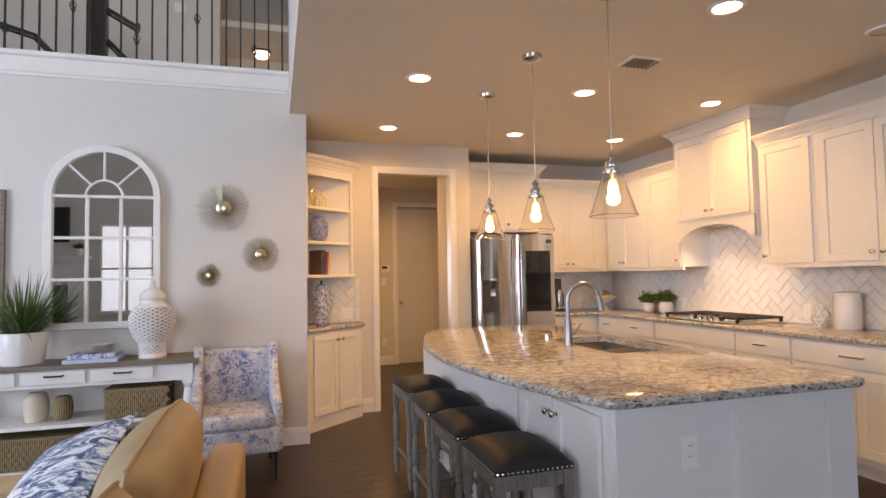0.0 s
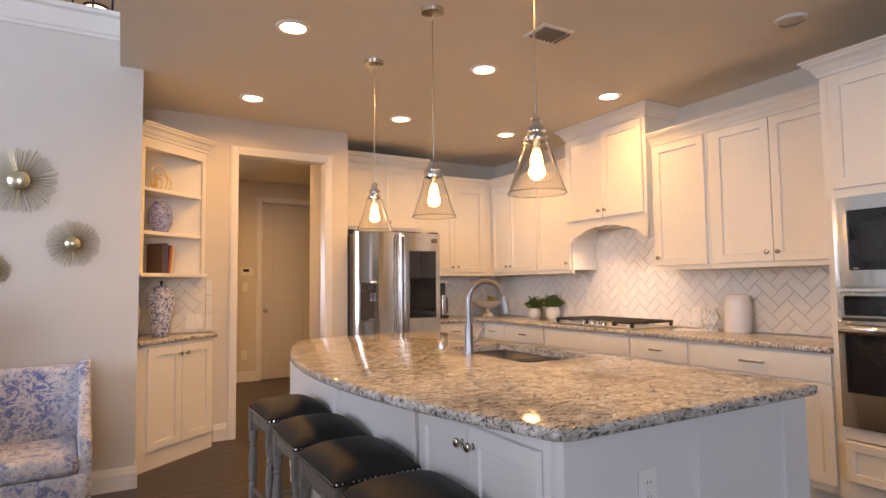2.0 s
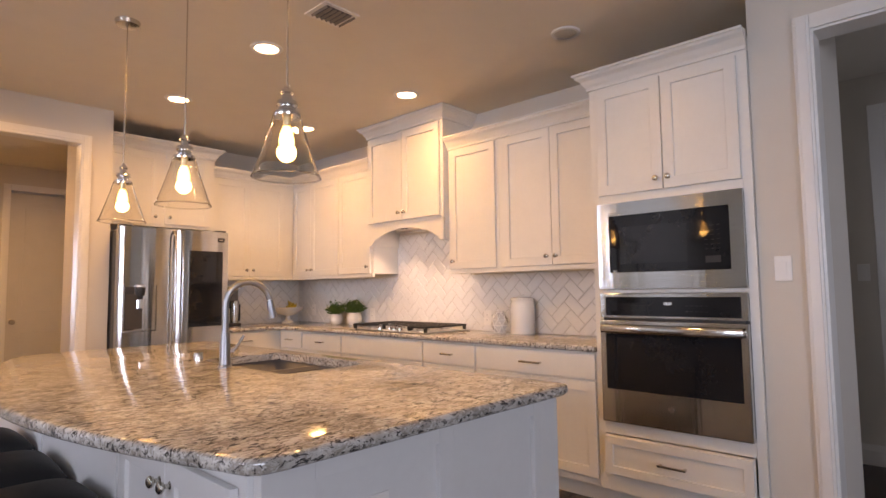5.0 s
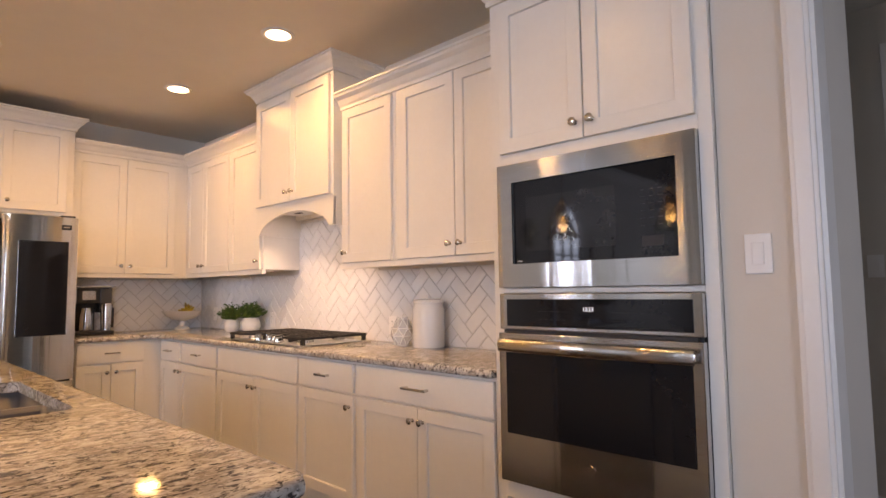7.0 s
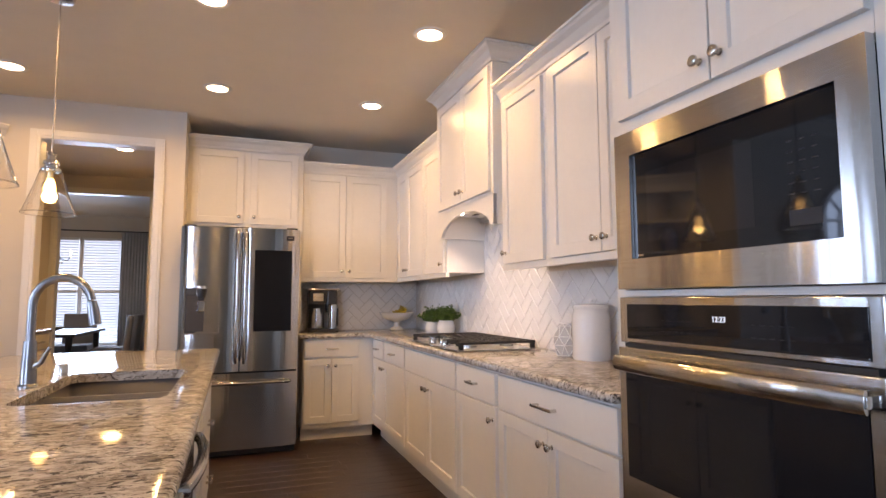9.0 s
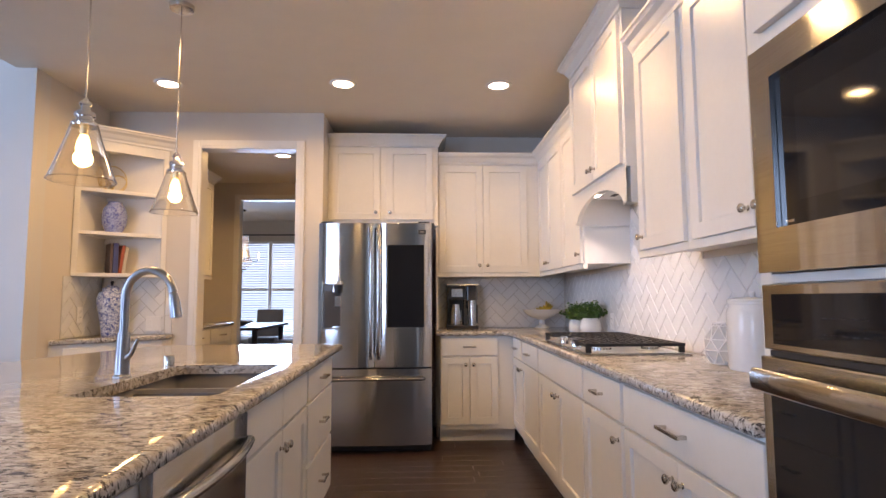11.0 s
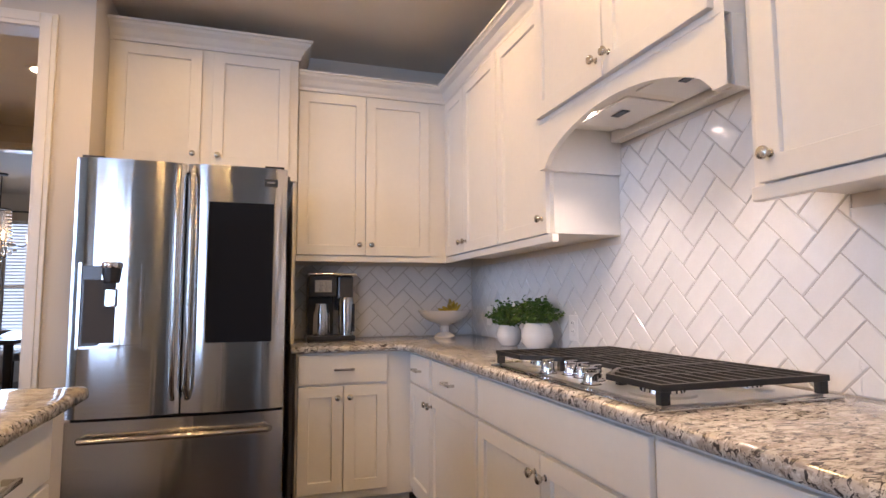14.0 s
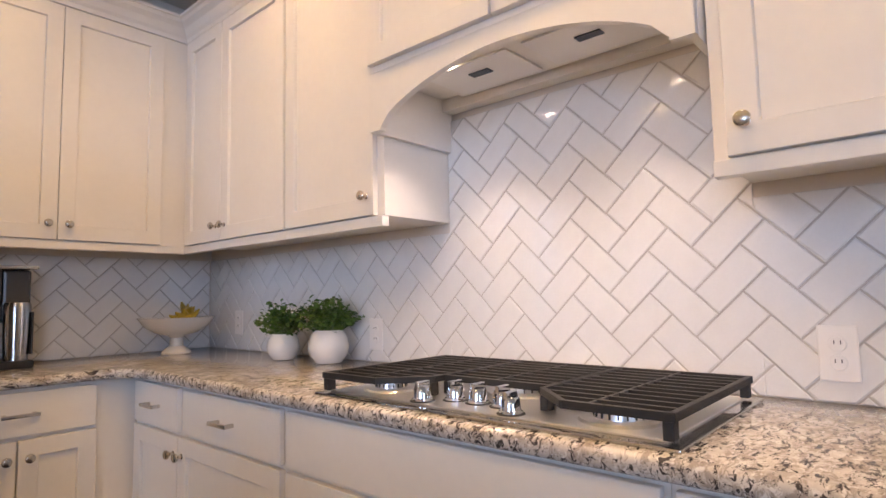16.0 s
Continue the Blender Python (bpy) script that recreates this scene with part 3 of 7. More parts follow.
def upper(m, w, d, z0, z1, doors, label, mat=CAB, rail=True, group="upper cabinets"):
    """A wall cabinet: x 0..w, front at y 0, doors = (x0, x1, z0, z1, knob side)."""
    t = thing("wall_cabinet", label, "cabinet", m, group)
    part("body", boxed(0.0006, 0, z0, w - 0.0006, d, z1, 0.0015), mat, t)
    for x0, x1, a, b, side in doors:
        k = {"l": (x0 + 0.034, a + 0.062), "r": (x1 - 0.034, a + 0.062)}.get(side)
        shaker(t, x0, x1, a, b, 0, mat, k)
    if rail:
        part("light_rail", boxed(0.0006, -0.012, z0 - 0.034, w - 0.0006, 0.018, z0 - 0.0006, 0.003), mat, t)
    return t


def lower(m, w, d, fronts, label, mat=CAB, group="base cabinets"):
    """A floor cabinet: fronts = (kind, x0, x1, z0, z1, knob side)."""
    t = thing("base_cabinet", label, "cabinet", m, group)
    part("body", boxed(0.0006, 0, 0.105, w - 0.0006, d, 0.876, 0.0015), mat, t)
    part("toe_kick", boxed(0.0006, 0.065, 0, w - 0.0006, 0.085, 0.1045), mat, t)
    for kind, x0, x1, a, b, side in fronts:
        if kind == "drawer":
            slab(t, x0, x1, a, b, 0, mat, side != "plain", 0.16 if x1 - x0 > 0.6 else 0.11)
        else:
            k = {"l": (x0 + 0.03, b - 0.06), "r": (x1 - 0.03, b - 0.06)}.get(side)
            shaker(t, x0, x1, a, b, 0, mat, k)
    return t


EAST = lambda y, x, z=0: pose(x, y, z, 0, 0, -90)   # front faces -x, width runs towards -y
XU, YU, XB, YBB = 4.975, 7.14, 4.69, 6.905          # faces of the upper and base boxes

# fridge wall
upper(pose(4.057, YU, 0), 0.916, YB - YU - 0.002, 1.414, 2.39, [(0.007, 0.4, 1.417, 2.38, "r"), (0.403, 0.798, 1.417, 2.38, "l")], "white painted two-door wall cabinet beside the fridge")
FCY = 7.07                                           # face of the cabinet over the fridge
t = upper(pose(3.087, FCY, 0), 0.968, YB - FCY - 0.002, 1.853, 2.535, [(0.03, 0.455, 1.88, 2.525, "r"), (0.512, 0.92, 1.88, 2.525, "l")], "white painted deep cabinet above the fridge", rail=False)
part("side_rail", boxed(0.933, -0.012, 1.826, 0.968, 0.03, 1.8525, 0.003), CAB, t)
part("end_panel", boxed(0.949, 0.02, 0.0, 0.968, YB - FCY - 0.003, 1.8255, 0.001), CAB, t)
lower(pose(4.057, YBB, 0), 0.633, YB - YBB - 0.002, [("drawer", 0.012, 0.487, 0.712, 0.862, ""), ("door", 0.012, 0.247, 0.15, 0.70, "r"), ("door", 0.252, 0.488, 0.15, 0.70, "l")], "white painted base cabinet beside the fridge")

# cooktop wall, uppers
upper(EAST(7.138, XU), 0.843, XR - XU - 0.002, 1.414, 2.39, [(0.03, 0.36, 1.417, 2.38, "r"), (0.365, 0.835, 1.417, 2.38, "l")], "white painted two-door wall cabinet in the corner")
upper(EAST(6.295, XU), 0.522, XR - XU - 0.002, 1.414, 2.39, [(0.008, 0.49, 1.417, 2.38, "r")], "white painted single-door wall cabinet beside the hood")
upper(EAST(4.82, XU), 0.51, XR - XU - 0.002, 1.414, 2.39, [(0.03, 0.485, 1.417, 2.38, "l")], "white painted single-door wall cabinet beside the hood")
upper(EAST(4.31, XU), 0.92, XR - XU - 0.002, 1.414, 2.39, [(0.048, 0.462, 1.417, 2.38, "r"), (0.468, 0.89, 1.417, 2.38, "l")], "white painted two-door wall cabinet beside the oven tower")

# range hood cabinet with an arched valance
HX, HY0, HY1 = 4.913, 4.8225, 5.7725
hood = thing("range_hood", "white painted hood cabinet with an arched valance", "range hood", EAST(HY1, HX))
HW, HD = HY1 - HY0, XR - HX - 0.002
part("body", boxed(0.0006, 0, 1.84, HW - 0.0006, HD, 2.648, 0.0015), CAB, hood)
shaker(hood, 0.015, HW / 2 - 0.003, 1.86, 2.63, 0, CAB, (HW / 2 - 0.035, 1.925))
shaker(hood, HW / 2 + 0.003, HW - 0.03, 1.86, 2.63, 0, CAB, (HW / 2 + 0.035, 1.925))
bm = bmesh.new()
arch = [(0.0, 1.66), (0.05, 1.66)]
for i in range(25):
    a = i / 24
    arch.append((0.05 + (HW - 0.1) * a, 1.668 + 0.125 * math.sin(math.pi * a) ** 0.62))
arch += [(HW - 0.05, 1.66), (HW, 1.66)]
for y in (0.0, 0.022):
    lo = [bm.verts.new((x, y, z)) for x, z in arch]
    hi = [bm.verts.new((x, y, 1.8394)) for x, z in arch]
    for i in range(len(arch) - 1):
        bm.faces.new((lo[i], lo[i + 1], hi[i + 1], hi[i]))
    if y == 0:
        first = lo
for i in range(len(arch) - 1):
    bm.faces.new((first[i], first[i + 1], lo[i + 1], lo[i]))
bmesh.ops.recalc_face_normals(bm, faces=bm.faces[:])
part("valance", bm, CAB, hood)
for x in (0.0006, HW - 0.0186):
    part("side_panel", boxed(x, 0.0225, 1.66, x + 0.018, HD, 1.8394, 0.001), CAB, hood)
part("back_ledge", boxed(0.019, HD - 0.05, 1.795, HW - 0.019, HD - 0.001, 1.8385, 0.002), CAB, hood)
liner = part("liner", boxed(0.12, 0.05, 1.82, HW - 0.12, HD - 0.06, 1.835, 0.003), CAB, hood, "white hood insert")
for i in range(2):
    x = 0.15 + i * (HW / 2 - 0.13)
    flt = part("filter", boxed(x, 0.09, 1.812, x + HW / 2 - 0.18, HD - 0.09, 1.8185, 0.002), PLATE, hood, "pale grease filter")
    part("latch", boxed(x + 0.12, 0.15, 1.808, x + 0.19, 0.18, 1.8115, 0.001), DARKGREY, flt)
for x in (0.24, HW - 0.24):
    part("hood_lens", lathe([(0, -0.003), (0.022, -0.003), (0.026, 0.002), (0.0, 0.002)], 20, m=pose(x, 0.075, 1.817)), GLINT, hood, "lit lamp lens")

# crown mouldings
def crown(name, path, z):
    return tagged(part(name, sweep(path, CROWN, z), CAB), "white painted crown moulding on the cabinets", "trim", kind="structure")


crown("trim_crown_corner", [(4.06, YU), (XU, YU), (XU, HY1 + 0.002)], 2.3906)
crown("trim_crown_right", [(XU, HY0 - 0.002), (XU, 3.392)], 2.3906)
crown("trim_crown_fridge", [(3.088, FCY), (4.053, FCY), (4.053, YB - 0.002)], 2.5356)
crown("trim_crown_hood", [(XR - 0.002, HY1 - 0.002), (HX, HY1 - 0.002), (HX, HY0 + 0.002), (XR - 0.002, HY0 + 0.002)], 2.6486)

# cooktop wall, base units
B0, B1 = 0.15, 0.70
D0, D1 = 0.712, 0.862
BD = XR - XB - 0.002
lower(EAST(6.903, XB), 1.04, BD, [("drawer", 0.03, 0.40, D0, D1, ""), ("drawer", 0.445, 1.028, D0, D1, ""), ("door", 0.03, 0.405, B0, B1, "r"), ("door", 0.41, 1.028, B0, B1, "l")], "white painted corner base cabinet with two drawers")
lower(EAST(5.863, XB), 1.03, BD, [("drawer", 0.015, 1.02, D0, D1, "plain"), ("door", 0.015, 0.515, B0, B1, "r"), ("door", 0.52, 1.02, B0, B1, "l")], "white painted base cabinet under the cooktop")
lower(EAST(4.833, XB), 0.54, BD, [("drawer", 0.012, 0.515, D0, D1, ""), ("door", 0.012, 0.515, B0, B1, "r")], "white painted single-door base cabinet")
lower(EAST(4.293, XB), 0.91, BD, [("drawer", 0.01, 0.90, D0, D1, ""), ("door", 0.01, 0.452, B0, B1, "r"), ("door", 0.457, 0.90, B0, B1, "l")], "white painted two-door base cabinet beside the oven")

# worktops
def worktop(name, outline, label, z0=0.8765, z1=0.914, bevel=0.014):
    return tagged(part(name, prism(outline, z0, z1, bevel=bevel), GRANITE, smooth=True), label, "countertop")


CX, CY = 4.645, 6.862
worktop("countertop", [(XR - 0.002, 3.382), (XR - 0.002, YB - 0.002), (4.03, YB - 0.002), (4.03, CY), (4.52, CY), (4.56, CY - 0.006), (4.60, CY - 0.03), (4.63, CY - 0.075), (CX, CY - 0.15), (CX, 3.382)], "speckled grey and cream granite worktop along two walls")

# ---- oven tower ----
TX, TY0, TY1 = 4.675, 2.505, 3.378
tower = thing("oven_tower", "tall white painted cabinet holding microwave and oven", "cabinet", EAST(TY1, TX))
TW, TD = TY1 - TY0, XR - TX - 0.002
part("side_panel", boxed(0.0006, 0, 0.105, 0.043, TD, 2.44, 0.0015), CAB, tower)
part("side_panel", boxed(TW - 0.043, 0, 0.105, TW - 0.0006, TD, 2.44, 0.0015), CAB, tower)
for a, b in ((0.105, 0.20), (0.425, 0.495), (1.224, 1.243)):
    part("rail", boxed(0.0433, 0, a, TW - 0.0433, TD - 0.021, b), CAB, tower)
part("top_box", boxed(0.0433, 0, 1.741, TW - 0.0433, TD - 0.021, 2.44), CAB, tower)
part("back_panel", boxed(0.0433, TD - 0.02, 0.2, TW - 0.0433, TD, 2.43), CAB, tower)
part("toe_kick", boxed(0.0006, 0.065, 0, TW - 0.0006, 0.085, 0.1045), CAB, tower)
slab(tower, 0.05, TW - 0.05, 0.205, 0.42, 0, CAB, False)
shaker(tower, 0.052, TW - 0.052, 0.208, 0.416, -0.018, CAB, None, 0.045, "drawer_front")
pull(tower, TW / 2, 0.312, -0.038, 0.15)
shaker(tower, 0.052, TW / 2 - 0.003, 1.79, 2.42, 0, CAB, (TW / 2 - 0.034, 1.85))
shaker(tower, TW / 2 + 0.003, TW - 0.048, 1.79, 2.42, 0, CAB, (TW / 2 + 0.034, 1.85))
crown("trim_crown_tower", [(XR - 0.01, TY1 - 0.002), (TX, TY1 - 0.002), (TX, TY0 - 0.001)], 2.4406)

KEYMARK = material("key marking", (0.035, 0.036, 0.04), 0.3, **{"Specular IOR Level": 0.2})
mw = thing("microwave_oven", "built-in stainless steel microwave with black glass door", "microwave", EAST(TY1, TX))
a0, a1, z0, z1 = 0.045, TW - 0.044, 1.246, 1.738
part("case", boxed(a0 + 0.01, 0.0, z0 + 0.01, a1 - 0.01, TD - 0.06, z1 - 0.01), DARKGREY, mw)
bm = bmesh.new()
for q in ((a0, z0, a1, z0 + 0.092), (a0, z1 - 0.075, a1, z1), (a0, z0 + 0.092, a0 + 0.07, z1 - 0.075), (a1 - 0.065, z0 + 0.092, a1, z1 - 0.075)):
    box(bm, q[0], -0.03, q[1], q[2], -0.001, q[3])
part("trim_frame", bm, STEEL_H, mw, "brushed steel surround")
part("door_glass", boxed(a0 + 0.07, -0.018, z0 + 0.092, a1 - 0.065, -0.004, z1 - 0.075, 0.002), BLACKGLASS, mw, "black glass door")
part("window_screen", boxed(a0 + 0.13, -0.0184, z0 + 0.14, a1 - 0.28, -0.0181, z1 - 0.14), material("oven screen glass", (0.014, 0.014, 0.016), 0.045), mw)
for i in range(6):
    for j in range(3):
        part("key", boxed(a1 - 0.19 + j * 0.03, -0.0188, z0 + 0.2 + i * 0.024, a1 - 0.175 + j * 0.03, -0.0181, z0 + 0.2025 + i * 0.024), KEYMARK, mw)
part("keypad", boxed(a1 - 0.19, -0.0188, z0 + 0.13, a1 - 0.115, -0.0181, z0 + 0.165), KEYMARK, mw)
part("badge", boxed(a0 + 0.085, -0.0188, z0 + 0.1, a0 + 0.11, -0.0181, z0 + 0.105), NICKEL, mw)

ov = thing("wall_oven", "built-in stainless steel wall oven with black glass", "oven", EAST(TY1, TX))
z0, z1 = 0.498, 1.221
part("case", boxed(a0 + 0.01, 0.0, z0 + 0.01, a1 - 0.01, TD - 0.06, z1 - 0.01), DARKGREY, ov)
pan = part("control_panel", boxed(a0, -0.026, 1.082, a1, -0.001, z1, 0.003), STEEL_H, ov, "brushed steel control panel")
part("panel_glass", boxed(a0 + 0.035, -0.0285, 1.095, a1 - 0.03, -0.0262, 1.2, 0.001), BLACKGLASS, pan, "black glass strip")
door = part("oven_door", boxed(a0, -0.036, z0, a1, -0.001, 1.068, 0.004), STEEL_H, ov, "brushed steel door")
part("door_glass", boxed(a0 + 0.035, -0.0395, 0.683, a1 - 0.035, -0.0364, 1.04, 0.002), BLACKGLASS, door, "black glass window")
bm = bmesh.new()
rows_ = []
for k in range(17):
    u = k / 16
    xx, yy = a0 + 0.02 + (a1 - a0 - 0.04) * u, -0.066 - 0.016 * (1 - (2 * u - 1) ** 2)
    rows_.append([bm.verts.new((xx, yy + 0.009 * math.cos(a), 1.022 + 0.024 * math.sin(a))) for a in (2 * math.pi * j / 16 for j in range(16))])
for ra, rb in zip(rows_, rows_[1:]):
    for j in range(16):
        bm.faces.new((ra[j], ra[(j + 1) % 16], rb[(j + 1) % 16], rb[j]))
bm.faces.new(rows_[0])
bm.faces.new(rows_[-1][::-1])
bmesh.ops.recalc_face_normals(bm, faces=bm.faces[:])
for x in (a0 + 0.03, a1 - 0.03):
    box(bm, x - 0.014, -0.07, 1.01, x + 0.014, -0.036, 1.034, 0.003)
part("handle", bm, STEEL_H, door, "wide satin steel handle", True)
part("badge", lathe([(0, 0.003), (0.017, 0.003), (0.018, 0.0)], 20, m=pose((a0 + a1) / 2, -0.036, 0.605, 90, 0, 0)), NICKEL, door)
part("vent_slot", boxed(a0 + 0.02, -0.0262, 1.069, a1 - 0.02, -0.004, 1.081), BLACK, ov)


def lettering(text, size, m, mat, name, parent=None, depth=0.0006):
    cu = bpy.data.curves.new(name, "FONT")
    cu.body, cu.size, cu.extrude, cu.align_x, cu.align_y = text, size, depth, "CENTER", "CENTER"
    tmp = bpy.data.objects.new(name, cu)
    scene.collection.objects.link(tmp)
    bpy.context.view_layer.update()
    me = bpy.data.meshes.new_from_object(tmp.evaluated_get(bpy.context.evaluated_depsgraph_get()))
    bpy.data.objects.remove(tmp)
    me.materials.clear()
    me.materials.append(mat)
    ob = new(name, me)
    ob.parent = parent
    ob.matrix_local = m
    return ob


lettering("12:23", 0.02, pose((a0 + a1) / 2, -0.0292, 1.163, 90, 0, 0), DISPLAY, "clock", pan)
for i in range(5):
    for s in (-1, 1):
        for j in range(2):
            part("key", boxed((a0 + a1) / 2 + s * (0.1 + i * 0.025) - 0.007, -0.0292, 1.123 + j * 0.03, (a0 + a1) / 2 + s * (0.1 + i * 0.025) + 0.007, -0.0286, 1.1245 + j * 0.03), KEYMARK, pan)

# ---- fridge ----
fr = thing("refrigerator", "stainless steel french-door refrigerator with dark display panel", "refrigerator", pose(3.092, 6.61, 0))
FW = 0.895
part("case", boxed(0.004, 0.075, 0.03, FW - 0.004, 0.78, 1.765, 0.004), DARKGREY, fr, "dark grey side panels")


def bowed(x0, x1, z0, z1, d=0.07, bow=0.012):
    """A door whose front swells slightly and rolls over at its edges."""
    pts = []
    n = 14
    for i in range(n + 1):
        u = i / n
        pts.append((x0 + (x1 - x0) * u, -bow * (1 - (2 * u - 1) ** 2) + 0.012 * (abs(2 * u - 1) ** 10)))
    return prism(pts + [(x1, d), (x0, d)], z0, z1)


d1 = part("door", bowed(0.0, FW / 2 - 0.004, 0.655, 1.79), STEEL, fr, "brushed steel door with ice dispenser", True)
d2 = part("door", bowed(FW / 2 + 0.004, FW, 0.655, 1.79), STEEL, fr, "brushed steel door with dark screen", True)
d3 = part("freezer_drawer", bowed(0.0, FW, 0.06, 0.642), STEEL, fr, "brushed steel freezer drawer", True)
part("screen", boxed(0.545, -0.016, 0.965, 0.835, -0.004, 1.615, 0.003), BLACKGLASS, d2, "dark glass screen")
part("badge", boxed(0.79, -0.014, 1.70, 0.85, -0.006, 1.735, 0.002), BLACK, d2, "black badge")
part("badge_mark", boxed(0.80, -0.0146, 1.714, 0.836, -0.0141, 1.722), NICKEL, d2)
for dd, x in ((d1, FW / 2 - 0.03), (d2, FW / 2 + 0.03)):
    bm = tube([(x, -0.005, 0.72), (x, -0.04, 0.76), (x, -0.052, 1.0), (x, -0.052, 1.5), (x, -0.04, 1.73), (x, -0.005, 1.77)], 0.011, 12)
    part("handle", bm, STEEL_H, dd, "tall curved steel handle", True)
bm = tube([(0.06, -0.004, 0.565), (0.07, -0.05, 0.57), (FW / 2, -0.062, 0.57), (FW - 0.07, -0.05, 0.57), (FW - 0.06, -0.004, 0.565)], 0.013, 12)
part("handle", bm, STEEL_H, d3, "wide steel handle", True)
disp = part("ice_dispenser", boxed(0.045, -0.0095, 0.965, 0.275, -0.002, 1.31, 0.002), DARKGREY, d1, "dark ice and water dispenser")
bm = bmesh.new()
for q in ((0.03, 0.95, 0.045, 1.325), (0.275, 0.95, 0.29, 1.325), (0.045, 0.95, 0.275, 0.965)):
    box(bm, q[0], -0.0135, q[1], q[2], -0.004, q[3], 0.002)
part("surround", bm, STEEL_H, disp)
part("recess", boxed(0.055, -0.0115, 0.975, 0.265, -0.0096, 1.25), material("dispenser grey", (0.045, 0.04, 0.038), 0.6), disp)
part("spout", lathe([(0.0, 0.0), (0.028, 0.0), (0.036, 0.05), (0.036, 0.09), (0.0, 0.09)], 20, m=pose(0.16, -0.022, 1.235)), PLASTIC, disp, "", True)
part("paddle", boxed(0.135, -0.022, 1.13, 0.185, -0.0118, 1.21, 0.006), CHROME, disp)
part("spout_ring", lathe([(0.038, 0.0), (0.041, 0.006), (0.041, 0.02), (0.038, 0.026)], 20, m=pose(0.16, -0.022, 1.30)), CHROME, disp, "", True)
part("kick_grille", boxed(0.01, 0.06, 0.005, FW - 0.01, 0.09, 0.055), BLACK, fr)
for x in (0.06, FW - 0.06):
    part("foot", lathe([(0, 0), (0.02, 0), (0.02, 0.03), (0, 0.03)], 12, m=pose(x, 0.12, 0)), BLACK, fr)
    part("hinge_cover", boxed(x - 0.045, 0.02, 1.7905, x + 0.045, 0.11, 1.806, 0.004), DARKGREY, fr)

# ---- island ----
IX0, IX1, IY0, IY1 = 2.235, 3.36, 2.872, 5.52


def arc_x(y):
    return 1.955 + 0.245 * ((y - 4.1) / 1.29) ** 2


out = [(3.365, 2.80), (3.40, 2.812), (3.418, 2.846), (3.418, 5.66), (3.405, 5.692), (3.375, 5.70), (2.62, 5.70), (2.48, 5.69), (2.37, 5.65), (2.29, 5.58), (2.235, 5.49)]
out += [(arc_x(5.40 - 2.5 * i / 22) - (0.0), 5.40 - 2.5 * i / 22) for i in range(23)]
out += [(2.178, 2.862), (2.19, 2.826), (2.225, 2.806), (2.27, 2.80)]
top = worktop("island_countertop", out, "speckled granite island top with a bowed side")
SX0, SX1, SY0, SY1 = 2.875, 3.305, 3.82, 4.60
hole = bmesh.new()
prism([(SX0 + 0.03, SY0), (SX1 - 0.03, SY0), (SX1, SY0 + 0.03), (SX1, SY1 - 0.03), (SX1 - 0.03, SY1), (SX0 + 0.03, SY1), (SX0, SY1 - 0.03), (SX0, SY0 + 0.03)], 0.80, 1.0, hole)
cut_me = bpy.data.meshes.new("cut")
hole.to_mesh(cut_me)
hole.free()
cut = bpy.data.objects.new("cut", cut_me)
scene.collection.objects.link(cut)
mod = top.modifiers.new("sink opening", "BOOLEAN")
mod.object, mod.operation, mod.solver = cut, "DIFFERENCE", "EXACT"
bpy.context.view_layer.update()
_dg = bpy.context.evaluated_depsgraph_get()
_me = bpy.data.meshes.new_from_object(top.evaluated_get(_dg))
top.modifiers.clear()
top.data = _me
top.data.materials.clear()
top.data.materials.append(GRANITE)
bpy.data.objects.remove(cut)

isle = thing("kitchen_island", "pale grey painted kitchen island with panelled end", "kitchen island", pose(0, 0, 0))
bm = bmesh.new()
for q in ((IX0, IY0, SX0 - 0.03, IY1), (SX0 - 0.03, IY0, IX1, SY0 - 0.08), (SX0 - 0.03, SY1 + 0.08, IX1, IY1)):
    box(bm, q[0], q[1], 0.105, q[2], q[3], 0.876)
box(bm, SX0 - 0.03, SY0 - 0.08, 0.105, IX1, SY1 + 0.08, 0.62)
box(bm, SX1 + 0.02, SY0 - 0.08, 0.62, IX1, SY1 + 0.08, 0.876)
part("body", bm, ISLE, isle)
part("toe_kick", boxed(IX0 + 0.03, IY0 + 0.03, 0, IX1 - 0.07, IY1 - 0.03, 0.1045), ISLE, isle)
# panelled end
endm = part("end_panel", boxed(IX0 - 0.004, IY0 - 0.02, 0.0, IX1 + 0.004, IY0 - 0.001, 0.876, 0.002), ISLE, isle)
bm = bmesh.new()
xs = (IX0 - 0.006, 2.362, 2.765, 2.823, 3.222, IX1 + 0.006)
for a, b in ((xs[0], xs[1]), (xs[2], xs[3]), (xs[4], xs[5])):
    box(bm, a, IY0 - 0.036, 0.0, b, IY0 - 0.0205, 0.876, 0.002)
for a, b in ((xs[1], xs[2]), (xs[3], xs[4])):
    box(bm, a, IY0 - 0.0356, 0.0, b, IY0 - 0.0205, 0.13, 0.001)
    box(bm, a, IY0 - 0.0356, 0.83, b, IY0 - 0.0205, 0.876, 0.001)
part("end_frame", bm, ISLE, isle)
# seating side: two doors, then plain panels
side = part("side_panel", boxed(IX0 - 0.018, IY0, 0.0, IX0 - 0.001, IY1, 0.876, 0.002), ISLE, isle)


g = new("cabinet_front")
g.empty_display_size = 0.1
g.parent = isle
g.matrix_local = EAST(3.62, IX0 - 0.02)
shaker(g, 0.02, 0.365, 0.13, 0.835, 0, ISLE, (0.335, 0.775))
shaker(g, 0.37, 0.715, 0.13, 0.835, 0, ISLE, (0.40, 0.775))
